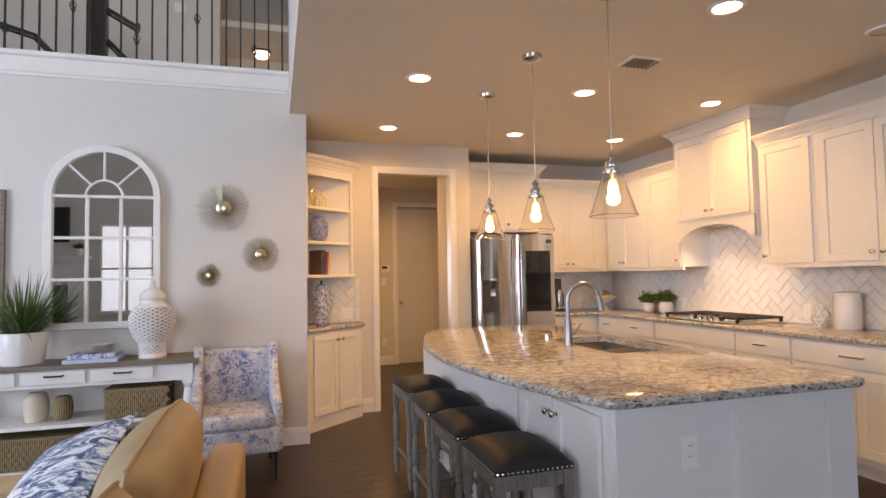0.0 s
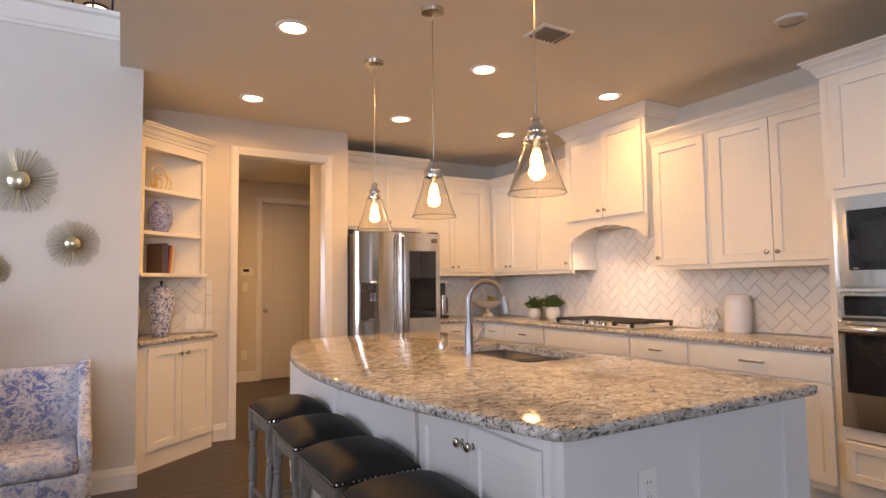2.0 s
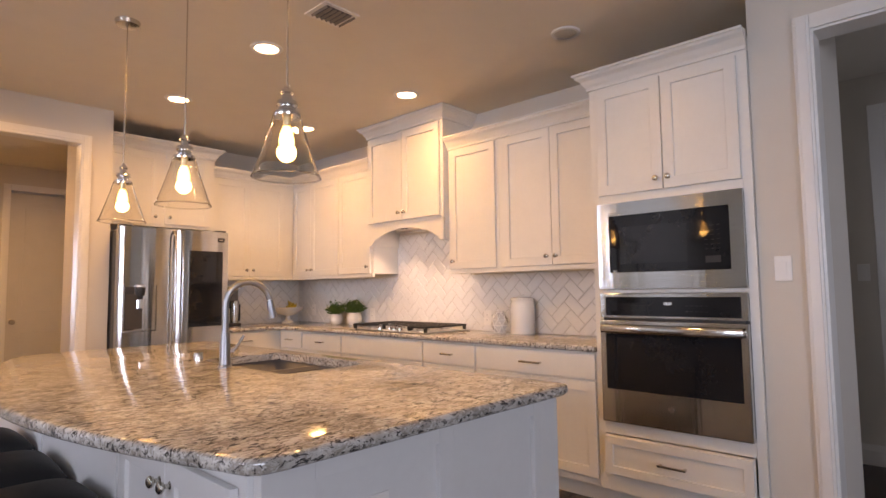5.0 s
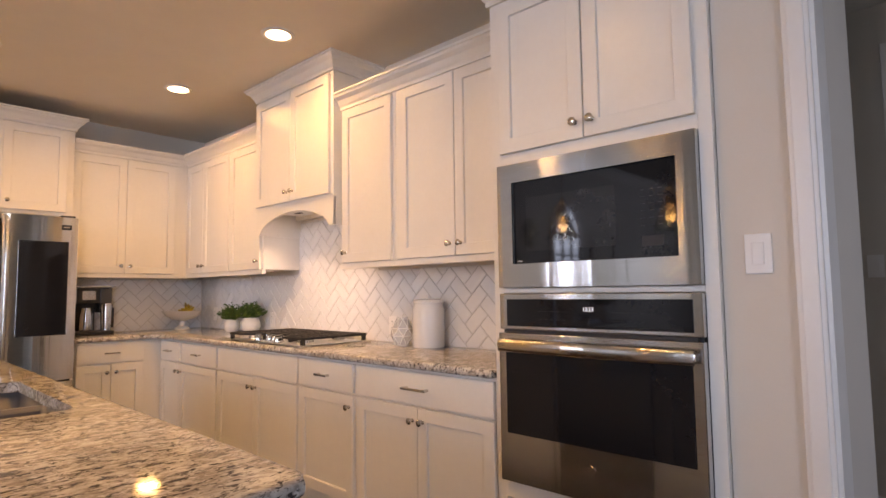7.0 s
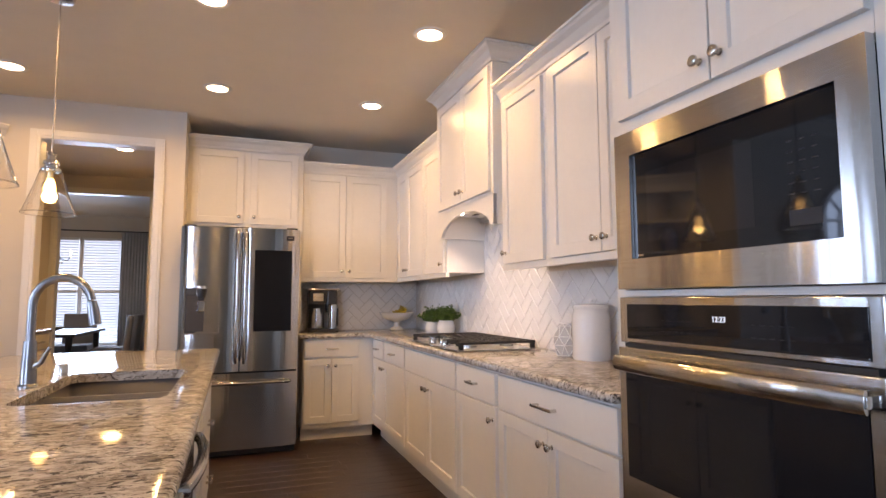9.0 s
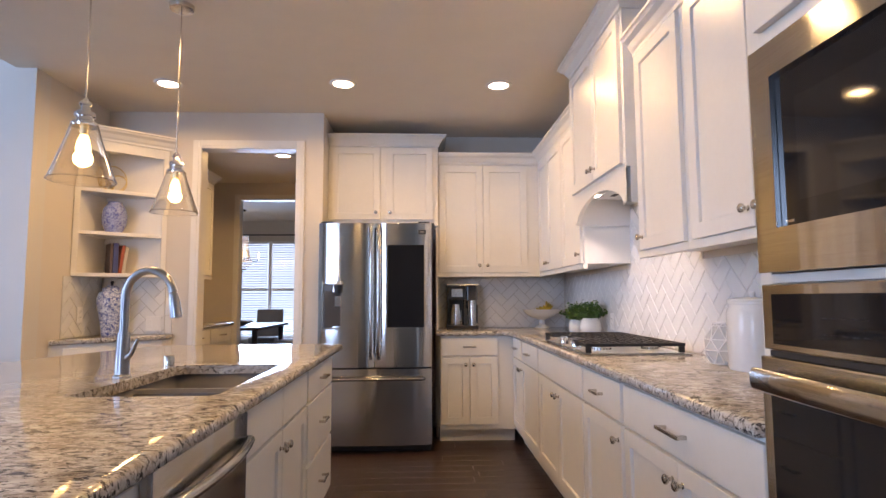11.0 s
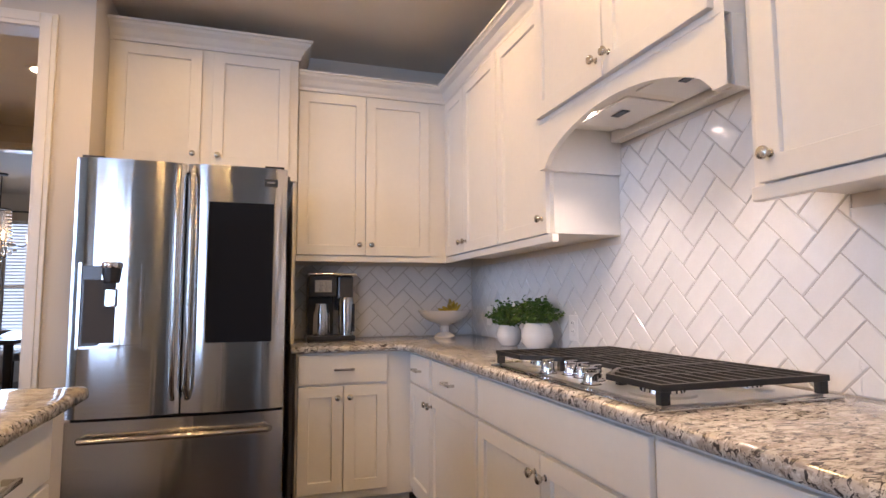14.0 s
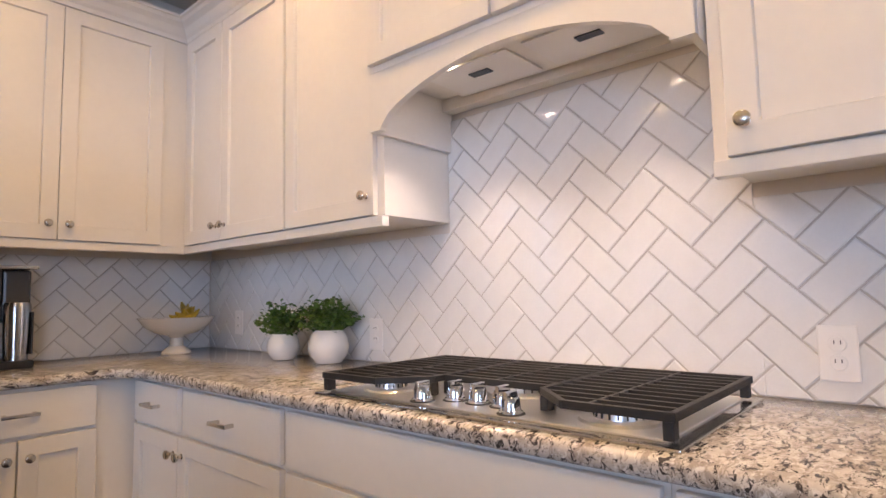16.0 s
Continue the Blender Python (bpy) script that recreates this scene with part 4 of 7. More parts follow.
part("stile", boxed(-0.03, -0.016, 0.0, 0.0, -0.0005, 0.876, 0.002), ISLE, isle).matrix_local = EAST(3.64, IX0 - 0.018)
for y0, y1 in ((3.66, 4.55), (4.57, 5.50)):
    part("seating_panel", boxed(IX0 - 0.028, y0, 0.1, IX0 - 0.0185, y1, 0.85, 0.002), ISLE, isle)
# working side
WEST = lambda y, x: pose(x, y, 0, 0, 0, 90)
w = new("working_front")
w.empty_display_size = 0.1
w.parent = isle
w.matrix_local = WEST(IY0, IX1)
shaker(w, 0.02, 0.335, 0.125, 0.855, 0, ISLE, (0.30, 0.8))
y = 0.985
for a, b in ((1.01, 1.45), (1.46, 1.905)):
    slab(w, a, b, D0, D1, 0, ISLE, False)
shaker(w, 1.01, 1.45, B0, B1, 0, ISLE, (1.42, 0.64))
shaker(w, 1.46, 1.905, B0, B1, 0, ISLE, (1.49, 0.64))
for a, b in ((D0, D1), (0.43, 0.70), (0.125, 0.415)):
    slab(w, 1.94, 2.63, a, b, 0, ISLE, True, 0.13)
dw = thing("dishwasher", "stainless steel dishwasher built into the island", "dishwasher", WEST(IY0 + 0.38, IX1))
part("door_front", boxed(0.004, -0.03, 0.11, 0.596, -0.001, 0.865, 0.006), STEEL, dw, "brushed steel front", True)
bm = tube([(0.03, -0.028, 0.785)] + [(0.03 + 0.54 * k / 12, -0.045 - 0.024 * (1 - (k / 6 - 1) ** 2), 0.785) for k in range(13)] + [(0.57, -0.028, 0.785)], 0.015, 14)
part("handle", bm, STEEL_H, dw, "bowed steel handle", True)

# sink, faucet, soap pump
sink = thing("kitchen_sink", "grey double-bowl undermount sink", "sink", pose(0, 0, 0))
SINK = material("sink composite", (0.15, 0.14, 0.137), 0.35)
for y0, y1 in ((SY0 - 0.008, (SY0 + SY1) / 2 - 0.008), ((SY0 + SY1) / 2 + 0.008, SY1 + 0.008)):
    bm = boxed(SX0 - 0.008, y0, 0.69, SX1 + 0.008, y1, 0.8755)
    for f in [f for f in bm.faces if f.normal.z > 0.9 or f.calc_center_median().z > 0.87]:
        bm.faces.remove(f)
    bmesh.ops.bevel(bm, geom=[e for e in bm.edges if not e.is_boundary], offset=0.03, segments=4, profile=0.5, affect="EDGES")
    bmesh.ops.recalc_face_normals(bm, faces=bm.faces[:])
    ob = part("bowl", bm, SINK, sink, "", True)
    so = ob.modifiers.new("thickness", "SOLIDIFY")
    so.thickness, so.offset = 0.006, 1
    part("drain", lathe([(0, 0.002), (0.03, 0.002), (0.042, 0.004), (0.044, 0.0)], 24, m=pose((SX0 + SX1) / 2, (y0 + y1) / 2, 0.691)), CHROME, ob, "", True)
part("divider", boxed(SX0 - 0.002, (SY0 + SY1) / 2 - 0.012, 0.70, SX1 + 0.002, (SY0 + SY1) / 2 + 0.012, 0.862, 0.006), SINK, sink)

FX, FY = 2.822, 4.235
fa = thing("kitchen_faucet", "gooseneck pull-down kitchen faucet in brushed steel", "faucet", pose(FX, FY, 0.9142, 0, 0, -14))
pts = [(0, 0, 0), (0, 0, 0.12), (0, 0, 0.27)]
for i in range(13):
    a = math.pi * (1 - i / 12 * 0.94)
    pts.append((0.1 + 0.1 * math.cos(a), 0, 0.285 + 0.1 * math.sin(a)))
part("base", lathe([(0, 0), (0.03, 0), (0.03, 0.006), (0.025, 0.012), (0.024, 0.07), (0.02, 0.16), (0.0, 0.16)], 24), FAUCET, fa, "", True)
part("spout", tube(pts, 0.0145, 16), FAUCET, fa, "", True)
part("spray_head", tube([(0.199, 0, 0.30), (0.205, 0, 0.27), (0.215, 0, 0.215)], [0.015, 0.019, 0.02], 16), FAUCET, fa, "", True)
part("lever", tube([(0.02, -0.004, 0.07), (0.045, -0.012, 0.085), (0.078, -0.02, 0.14)], [0.011, 0.008, 0.006], 12), FAUCET, fa, "", True)
sp = thing("soap_dispenser", "small brushed metal cap beside the sink", "soap dispenser", pose(2.845, 4.565, 0.9142))
part("cap", lathe([(0, 0), (0.021, 0), (0.021, 0.042), (0.018, 0.046), (0, 0.046)], 24), NICKEL, sp, "", True)

# outlet on the island end
def outlet(name, m, label, gangs=1, kind="outlet"):
    t = thing(name, label, "outlet" if kind == "outlet" else "light switch", m)
    w = 0.074 + 0.046 * (gangs - 1)
    part("plate", boxed(-w / 2, -0.006, -0.06, w / 2, -0.0005, 0.06, 0.003), PLATE, t)
    for gq in range(gangs):
        x = (gq - (gangs - 1) / 2) * 0.046
        if kind == "outlet":
            for z in (-0.02, 0.02):
                s = part("socket", lathe([(0, 0.003), (0.0155, 0.003), (0.0165, 0.0)], 20, m=pose(x, -0.006, z, 90, 0, 0)), PLATE, t)
                for dx in (-0.006, 0.006):
                    part("slot", boxed(x + dx - 0.001, -0.0098, z, x + dx + 0.001, -0.0091, z + 0.008), SLOT, s)
        else:
            part("rocker", boxed(x - 0.016, -0.010, -0.033, x + 0.016, -0.0055, 0.033, 0.002), PLATE, t)
    return t


outlet("wall_outlet", pose(2.552, IY0 - 0.0205, 0.688), "white duplex outlet on the island end panel")
outlet("light_switch", pose(XS, 2.4, 1.335, 0, 0, -90), "white rocker light switch on the wall", kind="switch")

# ---- ceiling fittings ----
SPOTS = [(2.075, 6.17), (3.337, 6.14), (4.475, 6.14), (2.035, 4.815), (3.345, 4.83), (4.522, 4.83), (3.345, 3.40), (2.40, 8.25)]
first = None
for i, (x, y) in enumerate(SPOTS):
    if first is None:
        first = thing("recessed_light", "lit round recessed ceiling light with white trim", "ceiling light", pose(x, y, TOP), "recessed ceiling lights")
        part("trim_ring", lathe([(0.072, 0.0), (0.098, -0.0005), (0.095, -0.006), (0.078, -0.010), (0.070, -0.006)], 36), TRIM, first, "white trim ring", True)
        part("lens", lathe([(0.0, -0.006), (0.06, -0.006), (0.072, -0.004)], 36), CAN, first, "glowing lens", True)
    else:
        copy_thing(first, pose(x, y, TOP))
    lamp("can_lamp", "AREA", pose(x, y, TOP - 0.02), CAN_W if i < 7 else CAN_W * 2.4, WARM, size=0.13, spread=160)

sd = thing("ceiling_speaker", "round white unlit ceiling cover plate", "ceiling fixture", pose(4.46, 3.40, TOP))
part("ring", lathe([(0.065, 0.0), (0.085, -0.001), (0.083, -0.012), (0.066, -0.014)], 32), TRIM, sd, "", True)
part("cover", lathe([(0, -0.012), (0.05, -0.012), (0.066, -0.006)], 32), DOORPAINT, sd, "", True)

VENTSLAT = material("vent slat", (0.22, 0.19, 0.16), 0.5)
vent = thing("ceiling_vent", "white metal ceiling air vent with slats", "air vent", pose(3.372, 4.19, TOP))
bm = bmesh.new()
VW, VH = 0.112, 0.098
for q in ((-VW, -VH, VW, -VH + 0.025), (-VW, VH - 0.025, VW, VH), (-VW, -VH + 0.025, -VW + 0.025, VH - 0.025), (VW - 0.025, -VH + 0.025, VW, VH - 0.025)):
    box(bm, q[0], q[1], -0.008, q[2], q[3], -0.0005, 0.002)
part("frame", bm, TRIM, vent)
part("backing", boxed(-VW + 0.025, -VH + 0.025, -0.003, VW - 0.025, VH - 0.025, -0.001), BLACK, vent)
for i in range(7):
    x = -VW + 0.03 + i * 0.03
    part("slat", boxed(-0.008, -VH + 0.026, -0.0008, 0.008, VH - 0.026, 0.0008), VENTSLAT, vent).matrix_local = pose(x, 0, -0.0105, 0, 52, 0)

def pendant(y):
    t = thing("pendant_light", "lit glow-tinted glass cone pendant with chrome socket", "pendant light", pose(2.632, y, 0), "pendants over the island")
    part("canopy", lathe([(0, TOP - 0.03), (0.03, TOP - 0.03), (0.06, TOP - 0.024), (0.064, TOP - 0.001), (0, TOP - 0.001)], 28), NICKEL, t, "round metal canopy", True)
    part("rod", tube([(0, 0, 1.94), (0, 0, TOP - 0.025)], 0.0035, 8), NICKEL, t)
    part("socket", lathe([(0.0, 1.955), (0.008, 1.955), (0.012, 1.945), (0.02, 1.94), (0.022, 1.93), (0.016, 1.925), (0.018, 1.905), (0.034, 1.90), (0.036, 1.885), (0.028, 1.88), (0.03, 1.868), (0.045, 1.86), (0.046, 1.845), (0.02, 1.845), (0.0, 1.845)], 28), CHROME, t, "chrome socket", True)
    prof = [(0.04, 1.862), (0.047, 1.85), (0.06, 1.80), (0.086, 1.72), (0.108, 1.655), (0.1145, 1.642), (0.116, 1.640)]
    inner = [(r - 0.0028, z) for r, z in prof[::-1]]
    part("shade", lathe(prof + inner, 40), GLOW_GLASS, t, "clear cone glass shade", True).visible_shadow = False
    part("bulb", lathe([(0, 1.728), (0.013, 1.731), (0.023, 1.744), (0.0265, 1.762), (0.022, 1.788), (0.013, 1.812), (0, 1.8125)], 20), BULB, t, "glowing bulb", True)
    part("bulb_cap", lathe([(0, 1.813), (0.0135, 1.813), (0.0135, 1.8445), (0, 1.8445)], 16), BRASS, t, "brass bulb cap", True)
    part("shade_rim", tube([(0.1145 * math.cos(2 * math.pi * k / 40), 0.1145 * math.sin(2 * math.pi * k / 40), 1.6375) for k in range(40)], 0.0022, 6, closed=True), GLOW_GLASS, t, "", True)
    lamp("pendant_lamp", "POINT", pose(2.632, y, 1.723), PEND_W, WARM, radius=0.035)
    return t


for y in (5.057, 4.258, 3.413):
    pendant(y)
for y in (HY0 + 0.24, HY1 - 0.24):
    lamp("hood_lamp", "AREA", pose(HX + 0.075, y, 1.81), 1.8, (1, 0.92, 0.80), size=0.05, spread=92)


# ---- cooktop ----
ck = thing("gas_cooktop", "stainless steel gas cooktop with black cast iron grates", "cooktop", pose(4.675, 4.81, 0.9145))
SATIN = material("satin bright steel", (0.78, 0.775, 0.76), 0.3, 1.0, vary=0.03)
CW, CD = 0.915, 0.53     # along y, along x
part("tray", boxed(0, 0, 0, CD, CW, 0.008, 0.003), STEEL_H, ck, "brushed steel tray")
part("tray_raised", boxed(0.03, 0.03, 0.008, CD - 0.03, CW - 0.03, 0.012, 0.002), SATIN, ck)
IRON = material("cast iron", (0.014, 0.014, 0.015), 0.6, bump=0.4, bump_scale=400)
for bx, by, r in ((0.13, 0.15, 0.05), (0.38, 0.15, 0.04), (0.27, 0.457, 0.058), (0.13, 0.765, 0.04), (0.38, 0.765, 0.045)):
    b = part("burner", lathe([(0, 0.012), (r + 0.03, 0.012), (r + 0.026, 0.017), (r, 0.018), (r - 0.002, 0.032), (0, 0.032)], 28, m=pose(bx, by, 0)), SATIN, ck, "bright metal burner ring", True)
    part("burner_cap", lathe([(0, 0.041), (r - 0.008, 0.041), (r - 0.004, 0.037), (r - 0.006, 0.0325), (0, 0.0325)], 28, m=pose(bx, by, 0)), NICKEL, b, "", True)
    for k in range(20):
        a = 2 * math.pi * k / 20
        part("flame_slot", boxed(-0.0015, -0.001, 0.02, 0.0015, 0.0025, 0.029), BLACK, b).matrix_local = pose(bx + (r - 0.001) * math.cos(a), by + (r - 0.001) * math.sin(a), 0, 0, 0, math.degrees(a) - 90)
GZ = 0.057


def grate(y0, y1, front, label):
    """One cast grate: thin bars along y over a cross bar, a rim and four feet; front lists its front corners (x, y)."""
    bm = bmesh.new()
    xe = CD - 0.035

    def start(y):
        for (xa, ya), (xb, yb) in zip(front, front[1:]):
            if ya <= y <= yb:
                return xa + (xb - xa) * (y - ya) / (yb - ya)
        return front[0][0]

    n = 11
    for i in range(1, n):
        x = 0.022 + (xe - 0.022) * i / n
        ys = [y0 + (y1 - y0) * k / 60 for k in range(61)]
        ok = [y for y in ys if start(y) <= x]
        if len(ok) > 1:
            box(bm, x - 0.0045, ok[0], GZ - 0.009, x + 0.0045, ok[-1], GZ, 0.001)
    ym = (y0 + y1) / 2
    box(bm, start(ym), ym - 0.0035, GZ - 0.0105, xe, ym + 0.0035, GZ - 0.0005, 0.001)
    ring = [(x, y) for x, y in front] + [(xe, y1), (xe, y0)]
    for (xa, ya), (xb, yb) in zip(ring, ring[1:] + ring[:1]):
        d = math.degrees(math.atan2(-(xb - xa), yb - ya))
        box(bm, -0.006, -0.005, GZ - 0.014, 0.006, math.hypot(xb - xa, yb - ya) + 0.005, GZ + 0.001, 0.0015, m=pose(xa, ya, 0, 0, 0, d))
    g = part("grate", bm, IRON, ck, label)
    for y in (y0 + 0.007, y1 - 0.007):
        for x in (start(y) + 0.009, xe - 0.009):
            part("foot", boxed(x - 0.013, y - 0.009, 0.0125, x + 0.013, y + 0.009, GZ - 0.0142, 0.003), IRON, g)
    return g


grate(0.018, 0.31, [(0.022, 0.018), (0.022, 0.21), (0.12, 0.31)], "black cast iron grate")
grate(0.314, 0.604, [(0.155, 0.314), (0.155, 0.604)], "black cast iron grate")
grate(0.608, 0.897, [(0.12, 0.608), (0.022, 0.705), (0.022, 0.897)], "black cast iron grate")
for kx, ky in ((0.055, 0.345), (0.105, 0.40), (0.105, 0.465), (0.105, 0.53), (0.055, 0.585)):
    k = part("control_knob", lathe([(0, 0.045), (0.017, 0.045), (0.019, 0.041), (0.021, 0.02), (0.024, 0.018), (0.024, 0.013)], 24, m=pose(kx, ky, 0)), CHROME, ck, "polished metal knob", True)
    part("grip", boxed(kx - 0.02, ky - 0.005, 0.04, kx + 0.02, ky + 0.005, 0.056, 0.002), CHROME, k)
    part("bezel", lathe([(0, 0.0135), (0.028, 0.0135), (0.029, 0.012)], 24, m=pose(kx, ky, 0)), BLACK, k)

# ---- things on the worktop ----
cm = thing("coffee_maker", "black and steel drip coffee maker on the worktop", "coffee maker", pose(4.275, 7.31, 0.9145) @ Matrix.Diagonal((1.18, 1.0, 1.04, 1.0)))
part("base", boxed(-0.12, -0.12, 0, 0.12, 0.11, 0.03, 0.008), PLASTIC, cm)
part("tower", boxed(-0.11, 0.0, 0.03, 0.02, 0.11, 0.36, 0.006), PLASTIC, cm)
part("brew_head", boxed(-0.115, -0.11, 0.25, 0.025, 0.0, 0.37, 0.008), PLASTIC, cm)
part("lid", boxed(-0.12, -0.115, 0.371, 0.125, 0.115, 0.385, 0.005), STEEL_H, cm, "steel trimmed lid")
part("control_face", boxed(-0.085, -0.114, 0.275, 0.0, -0.1105, 0.345, 0.002), STEEL_H, cm, "steel face")
part("reservoir", boxed(0.035, -0.06, 0.17, 0.115, 0.105, 0.37, 0.01), DARKGREY, cm, "smoked water tank")
part("carafe", lathe([(0, 0), (0.04, 0), (0.043, 0.01), (0.04, 0.12), (0.032, 0.16), (0.03, 0.18), (0, 0.18)], 24, m=pose(-0.045, -0.06, 0.031)), STEEL, cm, "steel carafe", True)
part("travel_mug", lathe([(0, 0), (0.034, 0), (0.036, 0.05), (0.04, 0.20), (0.036, 0.215), (0, 0.215)], 24, m=pose(0.075, -0.075, 0.031)), STEEL, cm, "steel cup", True)
part("mug_side", boxed(0.112, -0.10, 0.05, 0.118, -0.04, 0.21, 0.004), PLASTIC, cm)

fb = thing("fruit_stand", "white footed ceramic bowl holding bananas", "bowl", pose(5.0, 7.27, 0.9145))
part("bowl", lathe([(0, 0), (0.062, 0), (0.064, 0.008), (0.05, 0.022), (0.028, 0.035), (0.026, 0.075), (0.04, 0.088), (0.09, 0.10), (0.135, 0.13), (0.16, 0.165), (0.165, 0.172), (0.158, 0.172), (0.13, 0.138), (0.085, 0.112), (0.0, 0.105)], 40, m=Matrix.Diagonal((1.06, 0.94, 1, 1))), WHITE, fb, "", True)
for i in range(4):
    b = thing("banana", "ripe yellow banana lying in the bowl", "fruit", pose(5.03 + 0.012 * i, 7.245 + 0.025 * i, 1.075 + 0.012 * i, 0, -8, 15 + 22 * i), "bananas in the bowl")
    part("fruit", tube([(-0.085 + 0.17 * k / 8, 0, 0.035 * ((k - 4) / 4) ** 2) for k in range(9)], [0.004, 0.013, 0.017, 0.018, 0.018, 0.018, 0.016, 0.011, 0.004], 8), BANANA, b, "", True)


def leafy(name, x, y, r, h, label, n, seed):
    rnd = random.Random(seed)
    t = thing(name, label, "plant", pose(x, y, 0.9145), "potted herbs by the cooktop")
    part("pot", lathe([(0, 0), (r * 0.66, 0), (r * 0.95, h * 0.22), (r * 1.05, h * 0.48), (r * 0.95, h * 0.78), (r * 0.74, h), (r * 0.68, h), (r * 0.8, h * 0.8), (0, h * 0.75)], 32), WHITE, t, "white round ceramic pot", True)
    part("soil", lathe([(0, h * 0.86), (r * 0.78, h * 0.85)], 20), SOIL, t)
    leaves, stems = bmesh.new(), bmesh.new()
    for i in range(n // 7):
        a, lean = rnd.uniform(0, 2 * math.pi), rnd.uniform(0.1, 1.15)
        ln = rnd.uniform(0.09, 0.15)
        base = Vector((math.cos(a), math.sin(a), 0)) * r * 0.4 * rnd.random() + Vector((0, 0, h * 0.86))
        way = Vector((math.cos(a) * math.sin(lean), math.sin(a) * math.sin(lean), math.cos(lean)))
        tip = base + way * ln
        tube([base, base.lerp(tip, 0.5) + Vector((0, 0, 0.008)), tip], [0.0014, 0.0011, 0.0007], 4, stems)
        for k in range(9):
            p = base.lerp(tip, 0.3 + 0.7 * k / 8)
            s = rnd.uniform(0.009, 0.017)
            m = Matrix.Translation(p) @ Euler((rnd.uniform(-0.9, 0.9), rnd.uniform(-0.9, 0.9), rnd.uniform(0, 6.3))).to_matrix().to_4x4()
            vs = [leaves.verts.new(m @ Vector(q)) for q in ((0, 0, 0), (s * 0.55, s * 0.5, s * 0.16), (s * 0.5, s * 1.2, s * 0.1), (0, s * 1.7, -s * 0.1), (-s * 0.5, s * 1.2, s * 0.1), (-s * 0.55, s * 0.5, s * 0.16))]
            leaves.faces.new((vs[0], vs[1], vs[2], vs[3]))
            leaves.faces.new((vs[0], vs[3], vs[4], vs[5]))
    tagged(part("stem", stems, LEAF, t), kind="stuff")
    tagged(part("foliage", leaves, LEAF, t, "small round green leaves"), kind="stuff")
    return t


leafy("potted_plant", 5.13, 6.565, 0.064, 0.105, "small green herb in a white round pot", 560, 3)
leafy("potted_plant", 5.16, 6.30, 0.075, 0.125, "bushy green herb in a white round pot", 700, 5)

can = thing("canister", "tall white ceramic canister with lid on the worktop", "canister", pose(5.18, 4.262, 0.9145))
part("jar", lathe([(0, 0), (0.088, 0), (0.093, 0.008), (0.094, 0.215), (0.088, 0.232), (0.085, 0.238), (0.085, 0.25), (0.089, 0.252), (0.089, 0.262), (0, 0.262)], 40), WHITE, can, "", True)
lid = part("lid", lathe([(0, 0.278), (0.06, 0.276), (0.086, 0.27), (0.09, 0.2625)], 40), WHITE, can, "", True)
part("knob", lathe([(0, 0.30), (0.01, 0.30), (0.013, 0.293), (0.008, 0.277)], 20), WHITE, lid, "", True)

vs_ = thing("faceted_vase", "faceted milky glass vase with pale edges", "vase", pose(5.16, 4.465, 0.9145))
rings = [(0.045, 0.0), (0.072, 0.055), (0.066, 0.10), (0.036, 0.155), (0.034, 0.165)]
pts = [[(r * math.cos(2 * math.pi * (k + 0.5 * (i % 2)) / 7), r * math.sin(2 * math.pi * (k + 0.5 * (i % 2)) / 7), z + 0.003) for k in range(7)] for i, (r, z) in enumerate(rings)]
bm, wires = bmesh.new(), bmesh.new()
vv = [[bm.verts.new(p) for p in row] for row in pts]
for i in range(4):
    for k in range(7):
        a, b, c, d = vv[i][k], vv[i][(k + 1) % 7], vv[i + 1][k], vv[i + 1][(k + 1) % 7]
        tri = ((a, b, c), (b, d, c)) if i % 2 == 0 else ((a, d, c), (a, b, d))
        for f in tri:
            bm.faces.new(f)
for e in bm.edges:
    tube([e.verts[0].co, e.verts[1].co], 0.0022, 5, wires)
bm.faces.new(vv[0][::-1])
MILK = material("milky glass", (0.82, 0.79, 0.75), 0.08, vary=0.02, **{"Transmission Weight": 0.45})
ob = part("glass", bm, MILK, vs_)
ob.visible_shadow = False
sol = ob.modifiers.new("thickness", "SOLIDIFY")
sol.thickness = 0.002
part("edges", wires, WHITE, vs_, "white facet edges")

outlet("wall_outlet", pose(XR - 0.0095, 4.675, 1.02, 0, 0, -90), "white duplex outlet on the tiled wall")
outlet("wall_outlet", pose(XR - 0.0095, 6.15, 1.02, 0, 0, -90), "white duplex outlet on the tiled wall")
outlet("wall_outlet", pose(XR - 0.0095, 7.18, 1.05, 0, 0, -90), "white duplex outlet on the tiled wall")
outlet("wall_outlet", pose(XR - 0.0095, 3.52, 1.02, 0, 0, -90), "white duplex outlet on the tiled wall")
outlet("wall_outlet", pose(4.16, YB - 0.0095, 1.02), "white duplex outlet behind the coffee maker")

# ---- corner shelf unit: a deep base, and shelves set back above it ----
def corner_frame(p, r):
    return pose(p[0], p[1], 0, 0, 0, math.degrees(math.atan2(r[1] - p[1], r[0] - p[0]))), math.dist(p, r)


LOW, LB = corner_frame((1.322, 6.17), (1.885, 6.66))
HIGHER, CL = corner_frame((1.322, 6.375), (1.825, 6.803))
ca = math.degrees(math.atan2(0.428, 0.503))
cu = thing("corner_cabinet", "white painted corner cabinet with open shelves above", "cabinet", LOW)
inv, up = LOW.inverted(), LOW.inverted() @ HIGHER
back = inv @ Vector((1.322, YD - 0.004, 0))
side = inv @ Vector((1.89, YD - 0.004, 0))
part("base", prism([(0.004, 0.004), (LB - 0.004, 0.004), (side.x, side.y), (back.x, back.y)], 0.0, 0.876), CAB, cu)
shaker(cu, 0.085, 0.395, 0.13, 0.85, 0.004, CAB, (0.365, 0.79))
